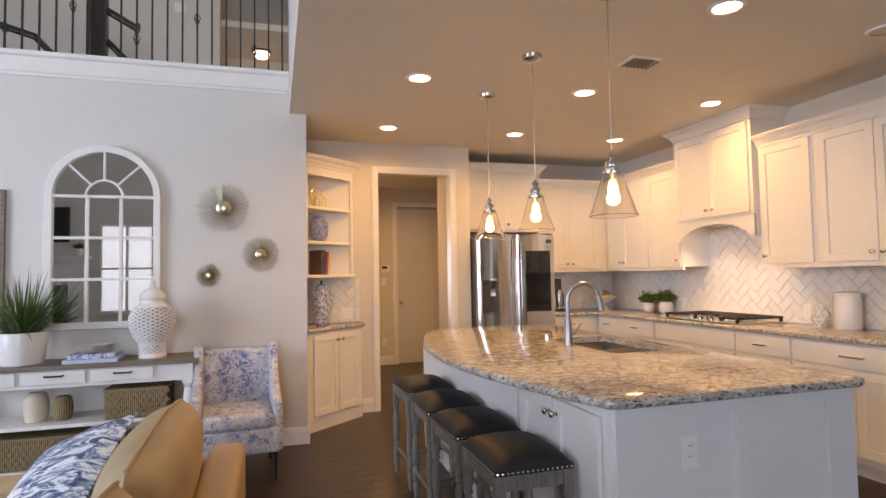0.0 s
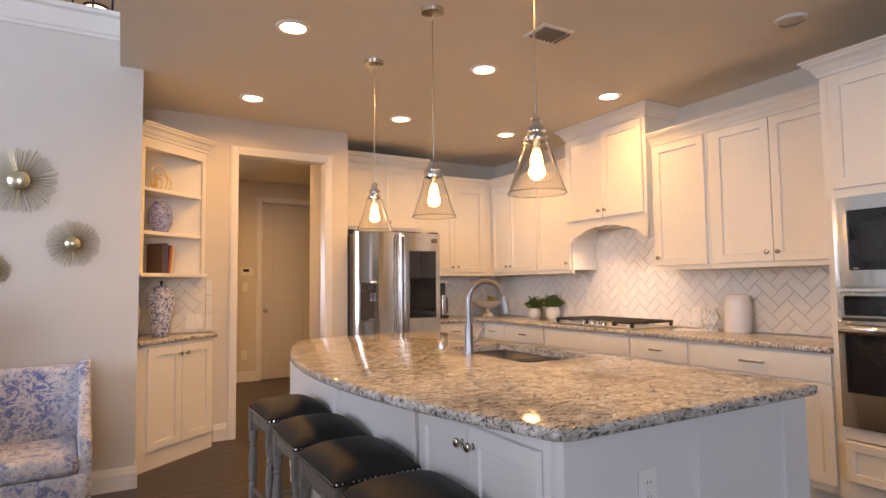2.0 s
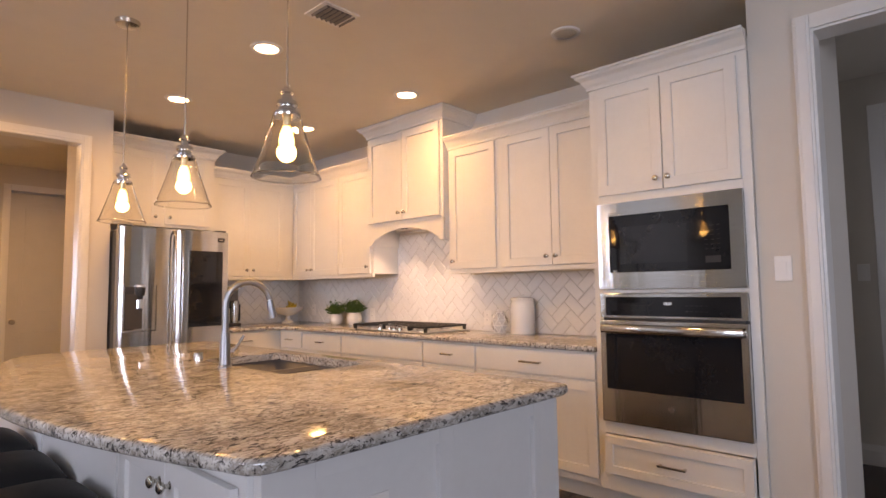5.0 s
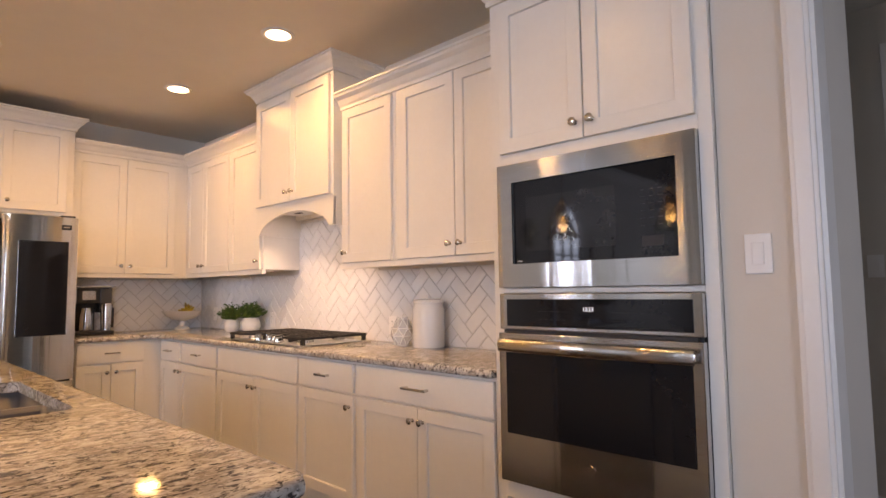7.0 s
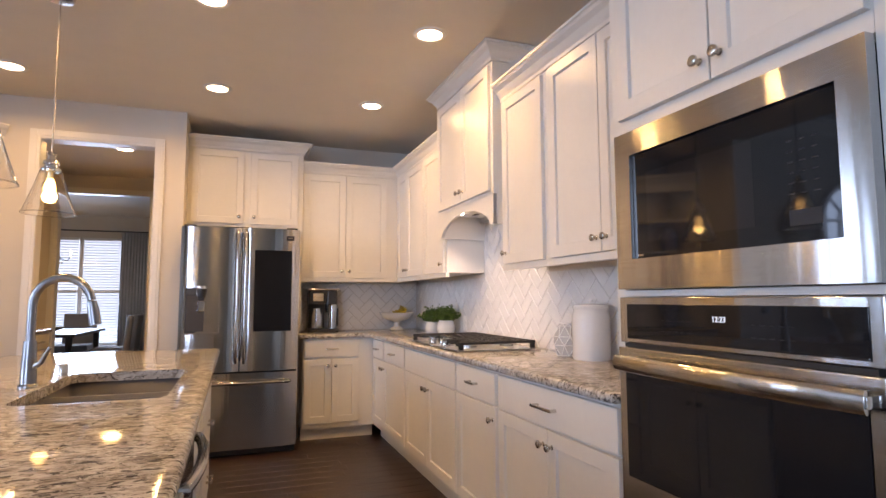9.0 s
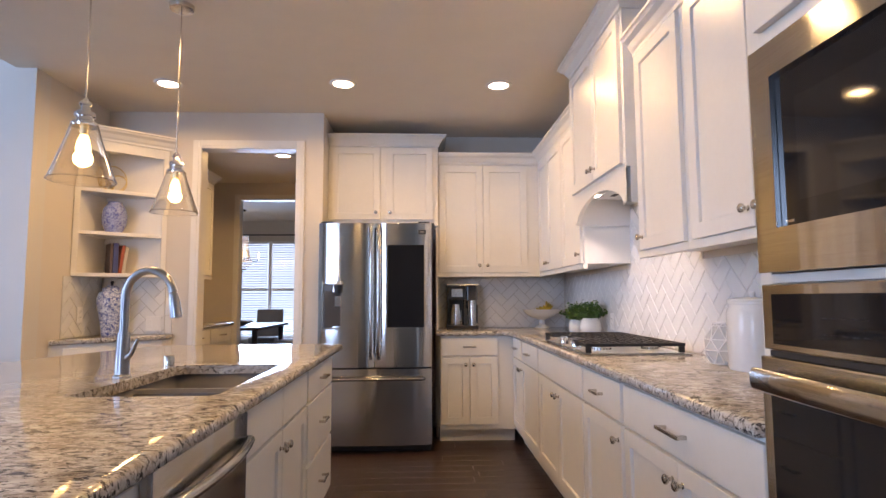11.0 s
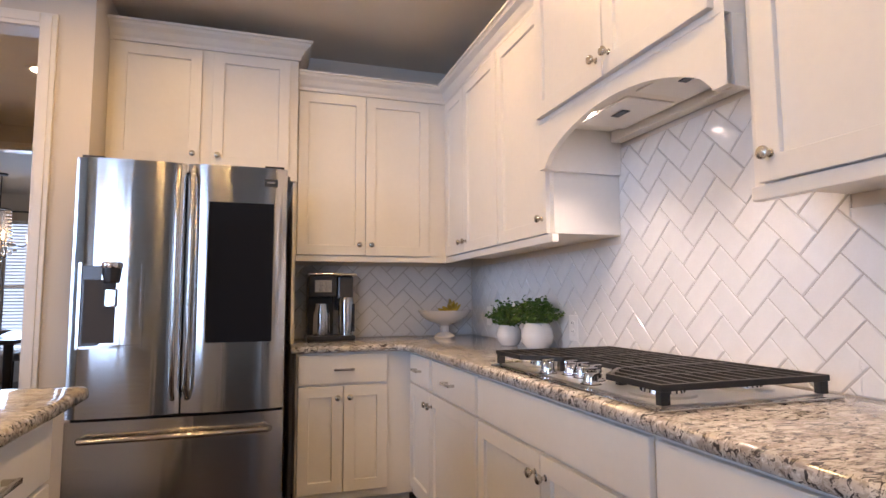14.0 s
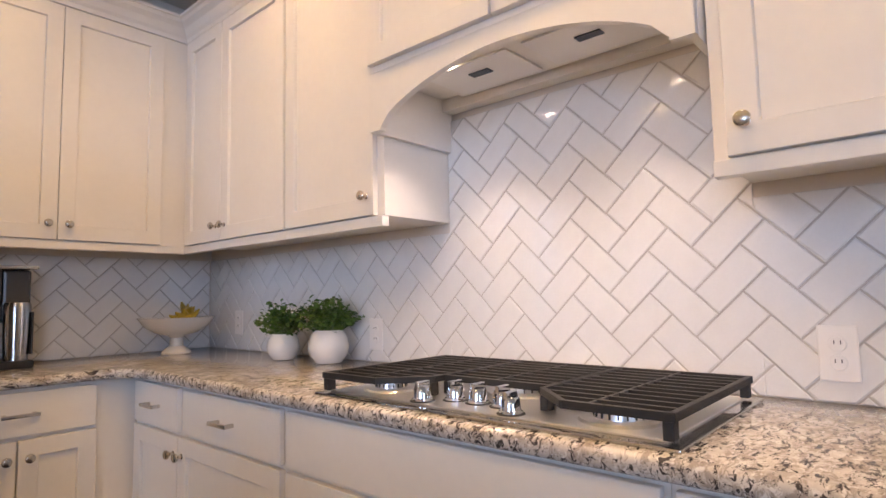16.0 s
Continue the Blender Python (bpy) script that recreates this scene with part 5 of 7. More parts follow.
shaker(cu, 0.40, 0.71, 0.13, 0.85, 0.004, CAB, (0.43, 0.79))
hinv = HIGHER.inverted()
corner = hinv @ Vector((1.322, YD - 0.004, 0))


def shelf_part(name, bm):
    ob = part(name, bm, CAB, cu)
    ob.matrix_local = up
    return ob


for z, name in ((1.38, "bottom_shelf"), (1.70, "shelf"), (2.03, "shelf")):
    front = -0.022 if name == "bottom_shelf" else 0.012
    e = 0.0 if front < 0 else 0.03
    shelf_part(name, prism([(e, front), (CL - e, front), (CL - 0.02, 0.02), (corner.x, corner.y - 0.002), (0.02, 0.02)], z - 0.014, z + 0.014, bevel=0.003))
bm = bmesh.new()
box(bm, 0.004, 0.0, 1.3945, 0.042, 0.02, 2.415, 0.002)
box(bm, CL - 0.042, 0.0, 1.3945, CL - 0.004, 0.02, 2.415, 0.002)
box(bm, 0.042, 0.0, 2.34, CL - 0.042, 0.02, 2.415, 0.001)
shelf_part("face_frame", bm)
shelf_part("top", prism([(0.02, 0.021), (CL - 0.02, 0.021), (corner.x, corner.y - 0.002)], 2.385, 2.415))
shelf_part("crown", sweep([(-0.03, 0.0), (CL + 0.03, 0.0)], CROWN, 2.4155))
for a, b in ((hinv @ Vector((1.322, 6.395, 0)), corner), (corner, hinv @ Vector((1.81, YD - 0.004, 0)))):
    d = (b - a).normalized()
    n = Vector((d.y, -d.x, 0)) * 0.006
    shelf_part("back_panel", prism([(a.x, a.y), (b.x, b.y), (b.x + n.x, b.y + n.y), (a.x + n.x, a.y + n.y)], 1.395, 2.385))
q = lambda x, y: tuple((HIGHER @ Vector((x, y, 0)))[:2])
ql = lambda x, y: tuple((LOW @ Vector((x, y, 0)))[:2])
worktop("corner_countertop", [ql(0.0, -0.028), ql(LB + 0.012, -0.028), ql(LB + 0.022, 0.0), (1.905, YD - 0.012), (1.336, YD - 0.012), (1.322, 6.19)], "speckled granite top of the corner cabinet", bevel=0.012)

gx, gy = 1.49, 6.64
jar = tagged(part("ginger_jar", lathe([(0, 0), (0.058, 0), (0.062, 0.01), (0.072, 0.09), (0.098, 0.22), (0.104, 0.28), (0.09, 0.325), (0.062, 0.345), (0.06, 0.35), (0.066, 0.353), (0.064, 0.365), (0.03, 0.385), (0, 0.388)], 40), PORCELAIN, smooth=True), "tall blue and white porcelain lidded jar", "jar")
jar.location = (gx, gy, 0.9145)
part("finial", lathe([(0, 0.425), (0.008, 0.423), (0.013, 0.41), (0.007, 0.395), (0.012, 0.386)], 16), DARKWOOD, jar, "dark wooden finial", True)
gx, gy = q(0.30, 0.12)
jar = tagged(part("porcelain_vase", lathe([(0, 0), (0.055, 0), (0.06, 0.01), (0.085, 0.07), (0.092, 0.13), (0.082, 0.19), (0.05, 0.235), (0.045, 0.25), (0.04, 0.25), (0, 0.245)], 36), PORCELAIN_DARK, smooth=True), "blue glazed porcelain vase on the shelf", "vase")
jar.location = (gx, gy, 1.7145)
sc = thing("wire_sculpture", "gold wire ring sculpture on the top shelf", "ornament", pose(*q(0.28, 0.12), 2.0445, 0, 0, ca))
for i, (r, dx, yaw) in enumerate(((0.10, 0.0, 10), (0.065, -0.03, 40), (0.065, 0.035, -35), (0.05, 0.0, 75))):
    bm = tube([(r * math.cos(a), 0, r + r * math.sin(a)) for a in (2 * math.pi * k / 32 for k in range(32))], 0.0045, 8, closed=True)
    part("ring", bm, GOLD, sc, "", True).matrix_local = pose(dx, 0, 0.004, 0, 0, yaw)
for i, (c, w, h, name) in enumerate((((0.10, 0.06, 0.05), 0.018, 0.235, "dark brown"), ((0.05, 0.06, 0.16), 0.035, 0.24, "dark blue"), ((0.42, 0.10, 0.05), 0.022, 0.225, "red"), ((0.60, 0.50, 0.38), 0.022, 0.21, "cream"))):
    x = 0.27 + (0, 0.022, 0.06, 0.085)[i]
    b = thing("book", f"upright {name} book on the shelf", "book", pose(*q(x, 0.06), 1.3945, 0, 6 if i > 1 else 0, ca), "books on the corner shelf")
    part("cover", boxed(0, 0, 0, w, 0.16, h, 0.002), material("book cover " + name, c, 0.5), b)
    part("pages", boxed(0.002, 0.003, h + 0.0002, w - 0.002, 0.157, h + 0.001), PAPER, b)
outlet("wall_outlet", pose(1.745, YD - 0.0135, 1.0), "white double switch plate on the tiled niche", 2, "switch")
outlet("wall_outlet", pose(XL + 0.0135, 6.5, 1.08, 0, 0, 90), "white outlet in the tiled niche")

# ---- bar stools ----
def stool(m):
    t = thing("bar_stool", "backless stool with dark leather seat and nailheads", "stool", m, "stools at the island")
    SW, SL = 0.165, 0.205
    bm = bmesh.new()
    n = 22
    grid = []
    for i in range(n + 1):
        row = []
        for j in range(n + 1):
            u, v = 2 * i / n - 1, 2 * j / n - 1
            z = 0.622 + 0.058 * ((1 - abs(u) ** 3.2) * (1 - abs(v) ** 3.2)) ** 0.55
            row.append(bm.verts.new((u * SW, v * SL, z)))
        grid.append(row)
    for i in range(n):
        for j in range(n):
            bm.faces.new((grid[i][j], grid[i + 1][j], grid[i + 1][j + 1], grid[i][j + 1]))
    rim = [e for e in bm.edges if e.is_boundary]
    got = bmesh.ops.extrude_edge_only(bm, edges=rim)
    for v in [g_ for g_ in got["geom"] if isinstance(g_, bmesh.types.BMVert)]:
        v.co.z = 0.602
    bmesh.ops.recalc_face_normals(bm, faces=bm.faces[:])
    seat = part("seat", bm, LEATHER, t, "dark brown leather cushion", True)
    heads = bmesh.new()
    for k in range(22):
        y = -SL + 0.01 + (2 * SL - 0.02) * k / 21
        for x in (-SW - 0.002, SW + 0.002):
            lathe([(0.0, 0.003), (0.0035, 0.002), (0.005, 0.0)], 6, heads, pose(x, y, 0.611, 0, 90 if x > 0 else -90, 0))
    for k in range(16):
        x = -SW + 0.01 + (2 * SW - 0.02) * k / 15
        for y in (-SL - 0.002, SL + 0.002):
            lathe([(0.0, 0.003), (0.0035, 0.002), (0.005, 0.0)], 6, heads, pose(x, y, 0.611, 90 if y < 0 else -90, 0, 0))
    tagged(part("nailheads", heads, CHROME, seat, "silver nailhead trim"), kind="stuff")
    bm = bmesh.new()
    for s in (-1, 1):
        box(bm, s * (SW - 0.022) - 0.011, -SL + 0.045, 0.54, s * (SW - 0.022) + 0.011, SL - 0.045, 0.6015, 0.003)
        box(bm, -SW + 0.034, s * (SL - 0.022) - 0.011, 0.54, SW - 0.034, s * (SL - 0.022) + 0.011, 0.6015, 0.003)
    part("apron", bm, STOOLWOOD, t)
    prof = [(0, 0), (0.013, 0), (0.016, 0.02), (0.02, 0.06), (0.024, 0.10), (0.016, 0.115), (0.022, 0.125), (0.024, 0.16), (0.024, 0.20), (0.016, 0.212), (0.021, 0.225), (0.026, 0.30), (0.023, 0.36), (0.016, 0.40), (0.023, 0.412), (0.016, 0.425), (0.024, 0.45), (0.024, 0.49)]
    for sx in (-1, 1):
        for sy in (-1, 1):
            lg = part("leg", lathe(prof, 14), STOOLWOOD, t, "turned weathered wood leg", True)
            lg.location = (sx * (SW - 0.022), sy * (SL - 0.022), 0)
            part("block", boxed(-0.022, -0.022, 0.49, 0.022, 0.022, 0.6015, 0.003), STOOLWOOD, lg)
    for sx in (-1, 1):
        part("stretcher", tube([(sx * (SW - 0.022), -SL + 0.03, 0.18), (sx * (SW - 0.022), 0, 0.18), (sx * (SW - 0.022), SL - 0.03, 0.18)], [0.009, 0.014, 0.009], 10), STOOLWOOD, t, "", True)
    part("foot_rail", tube([(-SW + 0.03, 0, 0.18), (SW - 0.03, 0, 0.18)], 0.01, 10), STOOLWOOD, t, "", True)
    return t


st = stool(pose(2.018, 3.265, 0))
for y, dx, rz in ((3.775, 0.0, 1.5), (4.262, 0.003, -1), (4.815, 0.006, 2)):
    copy_thing(st, pose(2.018 + dx, y, 0, 0, 0, rz))


# ---- living room ----
mi = thing("arched_mirror", "white framed arched window-pane mirror on the wall", "mirror", pose(-0.188, YL, 0))
MW, MB, MS, MR = 0.395, 1.008, 2.012, 0.395


def arch_outline(w, b, s, n=24):
    return [(-w, b), (w, b)] + [(w * math.cos(math.pi * k / n), s + w * math.sin(math.pi * k / n)) for k in range(n + 1)]


def upright(outline, y0, y1, inner=None):
    """A flat piece in the plane of the wall; with inner a frame."""
    bm = bmesh.new()
    if inner is None:
        a = [bm.verts.new((x, y0, z)) for x, z in outline]
        b = [bm.verts.new((x, y1, z)) for x, z in outline]
        bm.faces.new(a)
        bm.faces.new(b[::-1])
        for i in range(len(a)):
            j = (i + 1) % len(a)
            bm.faces.new((a[i], b[i], b[j], a[j]))
    else:
        vs = [[bm.verts.new((x, y, z)) for x, z in o] for o, y in ((outline, y1), (outline, y0 + 0.006), ([(x * 0.985, z + (0.004 if z < 1.2 else -0.004)) for x, z in outline], y0), (inner, y0 + 0.004), (inner, y1))]
        n = len(outline)
        for r0, r1 in zip(vs, vs[1:]):
            for i in range(n):
                j = (i + 1) % n
                bm.faces.new((r0[i], r0[j], r1[j], r1[i]))
    bmesh.ops.recalc_face_normals(bm, faces=bm.faces[:])
    return bm


part("frame", upright(arch_outline(MW, MB, MS), -0.045, -0.001, arch_outline(MW - 0.052, MB + 0.052, MS)), TRIM, mi, "white painted frame")
part("glass", upright(arch_outline(MW - 0.05, MB + 0.05, MS), -0.014, -0.008), MIRROR, mi, "mirror glass")
w = MW - 0.052
for x in (-w / 3, w / 3):
    part("mullion", boxed(x - 0.011, -0.032, MB + 0.052, x + 0.011, -0.0145, MS - 0.012, 0.003), TRIM, mi)
for z in (MS - 0.0, MS - 0.315, MS - 0.63):
    part("crossbar", boxed(-w, -0.031, z - 0.011, w, -0.0143, z + 0.011, 0.003), TRIM, mi)
ring = [(0.125 * math.cos(math.pi * k / 16), -0.022, MS + 0.125 * math.sin(math.pi * k / 16)) for k in range(17)]
part("fan_arc", tube(ring, 0.009, 8), TRIM, mi, "", True)
for a in (45, 90, 135):
    c, s = math.cos(radians(a)), math.sin(radians(a))
    part("fan_bar", tube([(0.125 * c, -0.022, MS + 0.125 * s), (w * c, -0.022, MS + w * s)], 0.009, 8), TRIM, mi, "", True)

rnd = random.Random(11)
RAY = material("aged brass wire", (0.40, 0.33, 0.19), 0.4, 1.0, vary=0.05)
ray_mesh = bpy.data.meshes.new("ray")
_bm = tube([(0, 0, 0), (1, 0, 0)], 0.0016, 3)
_bm.to_mesh(ray_mesh)
_bm.free()
ray_mesh.materials.append(RAY)
for x, z, r in ((0.665, 1.942, 0.208), (0.947, 1.565, 0.152), (0.55, 1.398, 0.098)):
    sb = thing("sunburst_ornament", "gold wire sunburst with a round metal boss", "wall ornament", pose(x, YL, z), "sunbursts on the wall")
    n = int(64 + 130 * r)
    for k in range(n):
        a = 2 * math.pi * (k + rnd.uniform(-0.3, 0.3)) / n
        ln = r * rnd.uniform(0.86, 1.0)
        start = Vector((0.2 * r * math.cos(a), -0.016, 0.2 * r * math.sin(a)))
        way = Vector((ln * math.cos(a), rnd.uniform(-0.03, -0.008), ln * math.sin(a))) - start
        ob = new("ray", ray_mesh)
        ob.parent = sb
        ob.matrix_local = Matrix.Translation(start) @ way.to_track_quat("X", "Z").to_matrix().to_4x4() @ Matrix.Diagonal((way.length, 1, 1, 1))
    part("boss", lathe([(0, 0.036), (r * 0.15, 0.034), (r * 0.27, 0.02), (r * 0.29, 0.008), (0, 0.004)], 28, m=pose(0, -0.004, 0, 90, 0, 0)), BRASS, sb, "polished round boss", True)

art = thing("wall_art", "tall picture in a thin wooden frame on the wall", "picture", pose(-1.19, YL, 0))
bm = bmesh.new()
for qd in ((-0.36, 0.97, -0.33, 2.05), (0.33, 0.97, 0.36, 2.05), (-0.33, 0.97, 0.33, 1.0), (-0.33, 2.02, 0.33, 2.05)):
    box(bm, qd[0], -0.03, qd[1], qd[2], -0.001, qd[3], 0.003)
part("frame", bm, TOPWOOD, art)
part("print", boxed(-0.33, -0.012, 1.0, 0.33, -0.004, 2.02), PAPER, art)

co = thing("console_table", "white console table with brown wooden top and drawers", "table", pose(-1.0, 5.46, 0))
CLN, CDP = 1.53, 0.41
part("top", boxed(-0.02, -0.02, 0.775, CLN, CDP, 0.803, 0.004), TOPWOOD, co, "brown plank top")
part("apron", boxed(0.02, 0.012, 0.655, CLN - 0.04, CDP - 0.01, 0.7745, 0.002), TRIM, co)
for x0, x1 in ((0.04, 0.41), (0.45, 0.82), (0.855, 1.24)):
    dr = part("drawer_front", boxed(x0, -0.004, 0.682, x1, 0.0115, 0.765, 0.003), TRIM, co)
    part("pull", tube([((x0 + x1) / 2 - 0.055, -0.004, 0.737), ((x0 + x1) / 2 - 0.05, -0.026, 0.735), ((x0 + x1) / 2 + 0.05, -0.026, 0.735), ((x0 + x1) / 2 + 0.055, -0.004, 0.737)], 0.006, 8), BLACK, dr, "black bar pull", True)
prof = [(0, 0.09), (0.024, 0.09), (0.03, 0.14), (0.03, 0.30), (0.022, 0.32), (0.022, 0.34), (0.034, 0.40), (0.036, 0.50), (0.028, 0.58), (0.022, 0.60), (0.032, 0.615), (0.032, 0.63)]
for x in (0.05, CLN - 0.07):
    for y in (0.04, CDP - 0.04):
        lg = part("leg", lathe(prof, 18), TRIM, co, "turned white leg", True)
        lg.location = (x, y, 0)
        part("leg_block", boxed(-0.034, -0.034, 0.63, 0.034, 0.034, 0.7745, 0.003), TRIM, lg)
        part("foot", boxed(-0.032, -0.032, 0, 0.032, 0.032, 0.0895, 0.004), TRIM, lg)
part("mid_shelf", boxed(0.0, 0.0, 0.385, CLN - 0.02, CDP - 0.005, 0.41, 0.003), TRIM, co)
part("low_shelf", boxed(0.0, 0.0, 0.092, CLN - 0.02, CDP - 0.005, 0.118, 0.003), TRIM, co)


def basket(x, y, z, w, d, h, label):
    t = thing("basket", label, "basket", pose(x, y, z), "baskets in the console")
    part("body", boxed(0, 0, 0, w, d, h, 0.012), BASKET, t)
    bm = bmesh.new()
    for r in range(int(h / 0.032)):
        for k in range(int(w / 0.04)):
            lathe([(0.0, 0.008), (0.012, 0.006), (0.018, 0.0)], 6, bm, pose(0.02 + k * 0.04 + 0.02 * (r % 2), 0.001, 0.018 + r * 0.032, 90, 0, 0))
    tagged(part("weave", bm, BASKET, t, "", True), kind="stuff")
    part("rim", boxed(-0.004, -0.006, h - 0.02, w + 0.004, d + 0.004, h + 0.003, 0.008), BASKET, t)
    return t


basket(-0.075, 5.48, 0.4105, 0.40, 0.30, 0.205, "long woven seagrass basket on the shelf")
basket(-0.85, 5.48, 0.1185, 0.62, 0.30, 0.21, "long woven seagrass basket on the lower shelf")
for x, r, h, mat, lab in ((-0.52, 0.075, 0.20, WHITE, "ribbed cream ceramic vase"), (-0.36, 0.062, 0.165, BASKET, "woven rattan and white vase")):
    v = thing("shelf_vase", lab + " on the console shelf", "vase", pose(x, 5.62, 0.4105))
    pr = [(0, 0), (r * 0.7, 0)]
    for k in range(17):
        u = k / 16
        rr = r * (0.72 + 0.28 * math.sin(math.pi * (0.12 + 0.75 * u))) * (1 + (0.03 if k % 2 and mat is WHITE else 0))
        pr.append((rr, h * (0.02 + 0.9 * u)))
    pr += [(r * 0.62, h), (r * 0.55, h), (0, h * 0.9)]
    part("vessel", lathe(pr, 32), material("cream stoneware", (0.66, 0.56, 0.44), 0.7) if mat is WHITE else mat, v, "", True)

bl = thing("book", "blue and white patterned books lying on the console", "book", pose(-0.335, 5.50, 0.8035), "books on the console")
part("cover", boxed(0, 0, 0, 0.34, 0.25, 0.028, 0.003), material("pale blue cover", (0.45, 0.52, 0.66), 0.5), bl)
bl = thing("book", "blue printed book under the shell bowl", "book", pose(-0.305, 5.51, 0.832), "books on the console")
part("cover", boxed(0, 0, 0, 0.29, 0.22, 0.03, 0.003), PORCELAIN, bl)
sh = thing("shell_dish", "pale scalloped dish on the stacked books", "dish", pose(-0.185, 5.62, 0.8625))
bm = bmesh.new()
rows = []
for r, z in ((0.03, 0.0), (0.07, 0.012), (0.12, 0.045), (0.14, 0.06), (0.134, 0.06), (0.07, 0.02), (0.0, 0.008)):
    rows.append([bm.verts.new((r * math.cos(a) * (1 + 0.05 * math.sin(9 * a)), 0.75 * r * math.sin(a) * (1 + 0.05 * math.sin(9 * a)), z)) for a in (2 * math.pi * k / 54 for k in range(54))])
for a, b in zip(rows, rows[1:]):
    for k in range(54):
        bm.faces.new((a[k], a[(k + 1) % 54], b[(k + 1) % 54], b[k]))
bmesh.ops.recalc_face_normals(bm, faces=bm.faces[:])
part("dish", bm, material("shell", (0.62, 0.57, 0.50), 0.4, vary=0.1, scale=30), sh, "", True)

gj = thing("lattice_jar", "white pierced ceramic temple jar with lid", "jar", pose(0.195, 5.66, 0.8035) @ Matrix.Scale(1.06, 4))
jp = [(0, 0), (0.088, 0), (0.092, 0.012), (0.08, 0.05), (0.088, 0.10), (0.13, 0.17), (0.15, 0.235), (0.148, 0.29), (0.12, 0.345), (0.078, 0.375), (0.074, 0.40), (0.082, 0.405)]
# inner vessel in grey: the shade behind the lattice put into its colour
part("vessel", lathe([(max(0, r - 0.009), z) for r, z in jp], 40), CLOTH, gj, "inside coloured grey as shade seen through the holes", True)


def jar_radius(z):
    for (ra, za), (rb, zb) in zip(jp, jp[1:]):
        if za <= z <= zb and zb > za:
            return ra + (rb - ra) * (z - za) / (zb - za)
    return jp[-1][0]


for z0, z1 in ((0.0, 0.035), (0.092, 0.118), (0.345, 0.405)):
    zs = [z0 + (z1 - z0) * k / 6 for k in range(7)]
    part("band", lathe([(jar_radius(z) - 0.008, z) for z in zs] + [(jar_radius(z), z) for z in zs[::-1]], 40), WHITE, gj, "", True)
bm = bmesh.new()
for z0, z1, turns in ((0.03, 0.096, 0.16), (0.114, 0.35, 0.62)):
    for way in (-1, 1):
        for k in range(16):
            pts = []
            for j in range(15):
                z = z0 + (z1 - z0) * j / 14
                a, rad = 2 * math.pi * (k / 16 + way * turns * j / 14), jar_radius(z) - 0.003
                pts.append((rad * math.cos(a), rad * math.sin(a), z))
            tube(pts, 0.0058, 5, bm)
tagged(part("lattice", bm, WHITE, gj, "raised pierced lattice"), kind="stuff")
lid = part("lid", lathe([(0.084, 0.405), (0.088, 0.412), (0.07, 0.45), (0.035, 0.475), (0.02, 0.48), (0.018, 0.495), (0, 0.495)], 36), WHITE, gj, "", True)
part("finial", lathe([(0.0, 0.545), (0.008, 0.54), (0.018, 0.52), (0.012, 0.50), (0.018, 0.4955)], 18), WHITE, lid, "", True)

gp = thing("potted_grass", "spiky green grass plant in a white pot", "plant", pose(-0.625, 5.66, 0.8035))
part("pot", lathe([(0, 0), (0.125, 0), (0.132, 0.012), (0.15, 0.215), (0.148, 0.22), (0.138, 0.22), (0.13, 0.17), (0, 0.165)], 36), WHITE, gp, "white ceramic pot", True)
part("soil", lathe([(0, 0.19), (0.134, 0.188)], 24), SOIL, gp)
bm = bmesh.new()
rnd = random.Random(21)
for k in range(260):
    a, r0 = rnd.uniform(0, 6.283), rnd.uniform(0, 0.09)
    lean, ln, wd = rnd.uniform(0.05, 1.05), rnd.uniform(0.28, 0.52), rnd.uniform(0.004, 0.008)
    prev = None
    for i in range(6):
        u = i / 5
        out_ = r0 + math.sin(lean) * ln * u + 0.10 * lean * u * u
        z = 0.19 + math.cos(lean) * ln * u - 0.14 * lean * u * u
        c, s = math.cos(a), math.sin(a)
        ww = wd * (1 - u ** 2) + 0.0004
        y = min(0.235, out_ * s)
        pr = (bm.verts.new((out_ * c - ww * s, y + ww * c, z)), bm.verts.new((out_ * c + ww * s, y - ww * c, z)))
        if prev:
            bm.faces.new((prev[0], prev[1], pr[1], pr[0]))
        prev = pr
tagged(part("blades", bm, GRASS, gp, "long green blades"), kind="stuff")

# armchair with printed cloth
ac = thing("accent_chair", "armless-front accent chair in faded blue damask cloth", "armchair", pose(0.815, 5.12, 0, 0, 0, 4))


def soft(x0, y0, z0, x1, y1, z1, b=0.03, m=None):
    bm = bmesh.new()
    box(bm, x0, y0, z0, x1, y1, z1)
    bmesh.ops.bevel(bm, geom=bm.edges[:], offset=b, segments=4, profile=0.5, affect="EDGES")
    if m is not None:
        bmesh.ops.transform(bm, matrix=m, verts=bm.verts[:])
    return bm


part("seat_base", soft(-0.275, -0.05, 0.19, 0.275, 0.5, 0.36, 0.02), DAMASK, ac, "", True)
part("seat_cushion", soft(-0.235, -0.06, 0.355, 0.235, 0.42, 0.46, 0.035), DAMASK, ac, "", True)
part("backrest", soft(-0.285, 0.40, 0.30, 0.285, 0.53, 0.865, 0.03, pose(0, 0.0, 0, -6, 0, 0) @ pose(0, 0.02, 0.03)), DAMASK, ac, "", True)
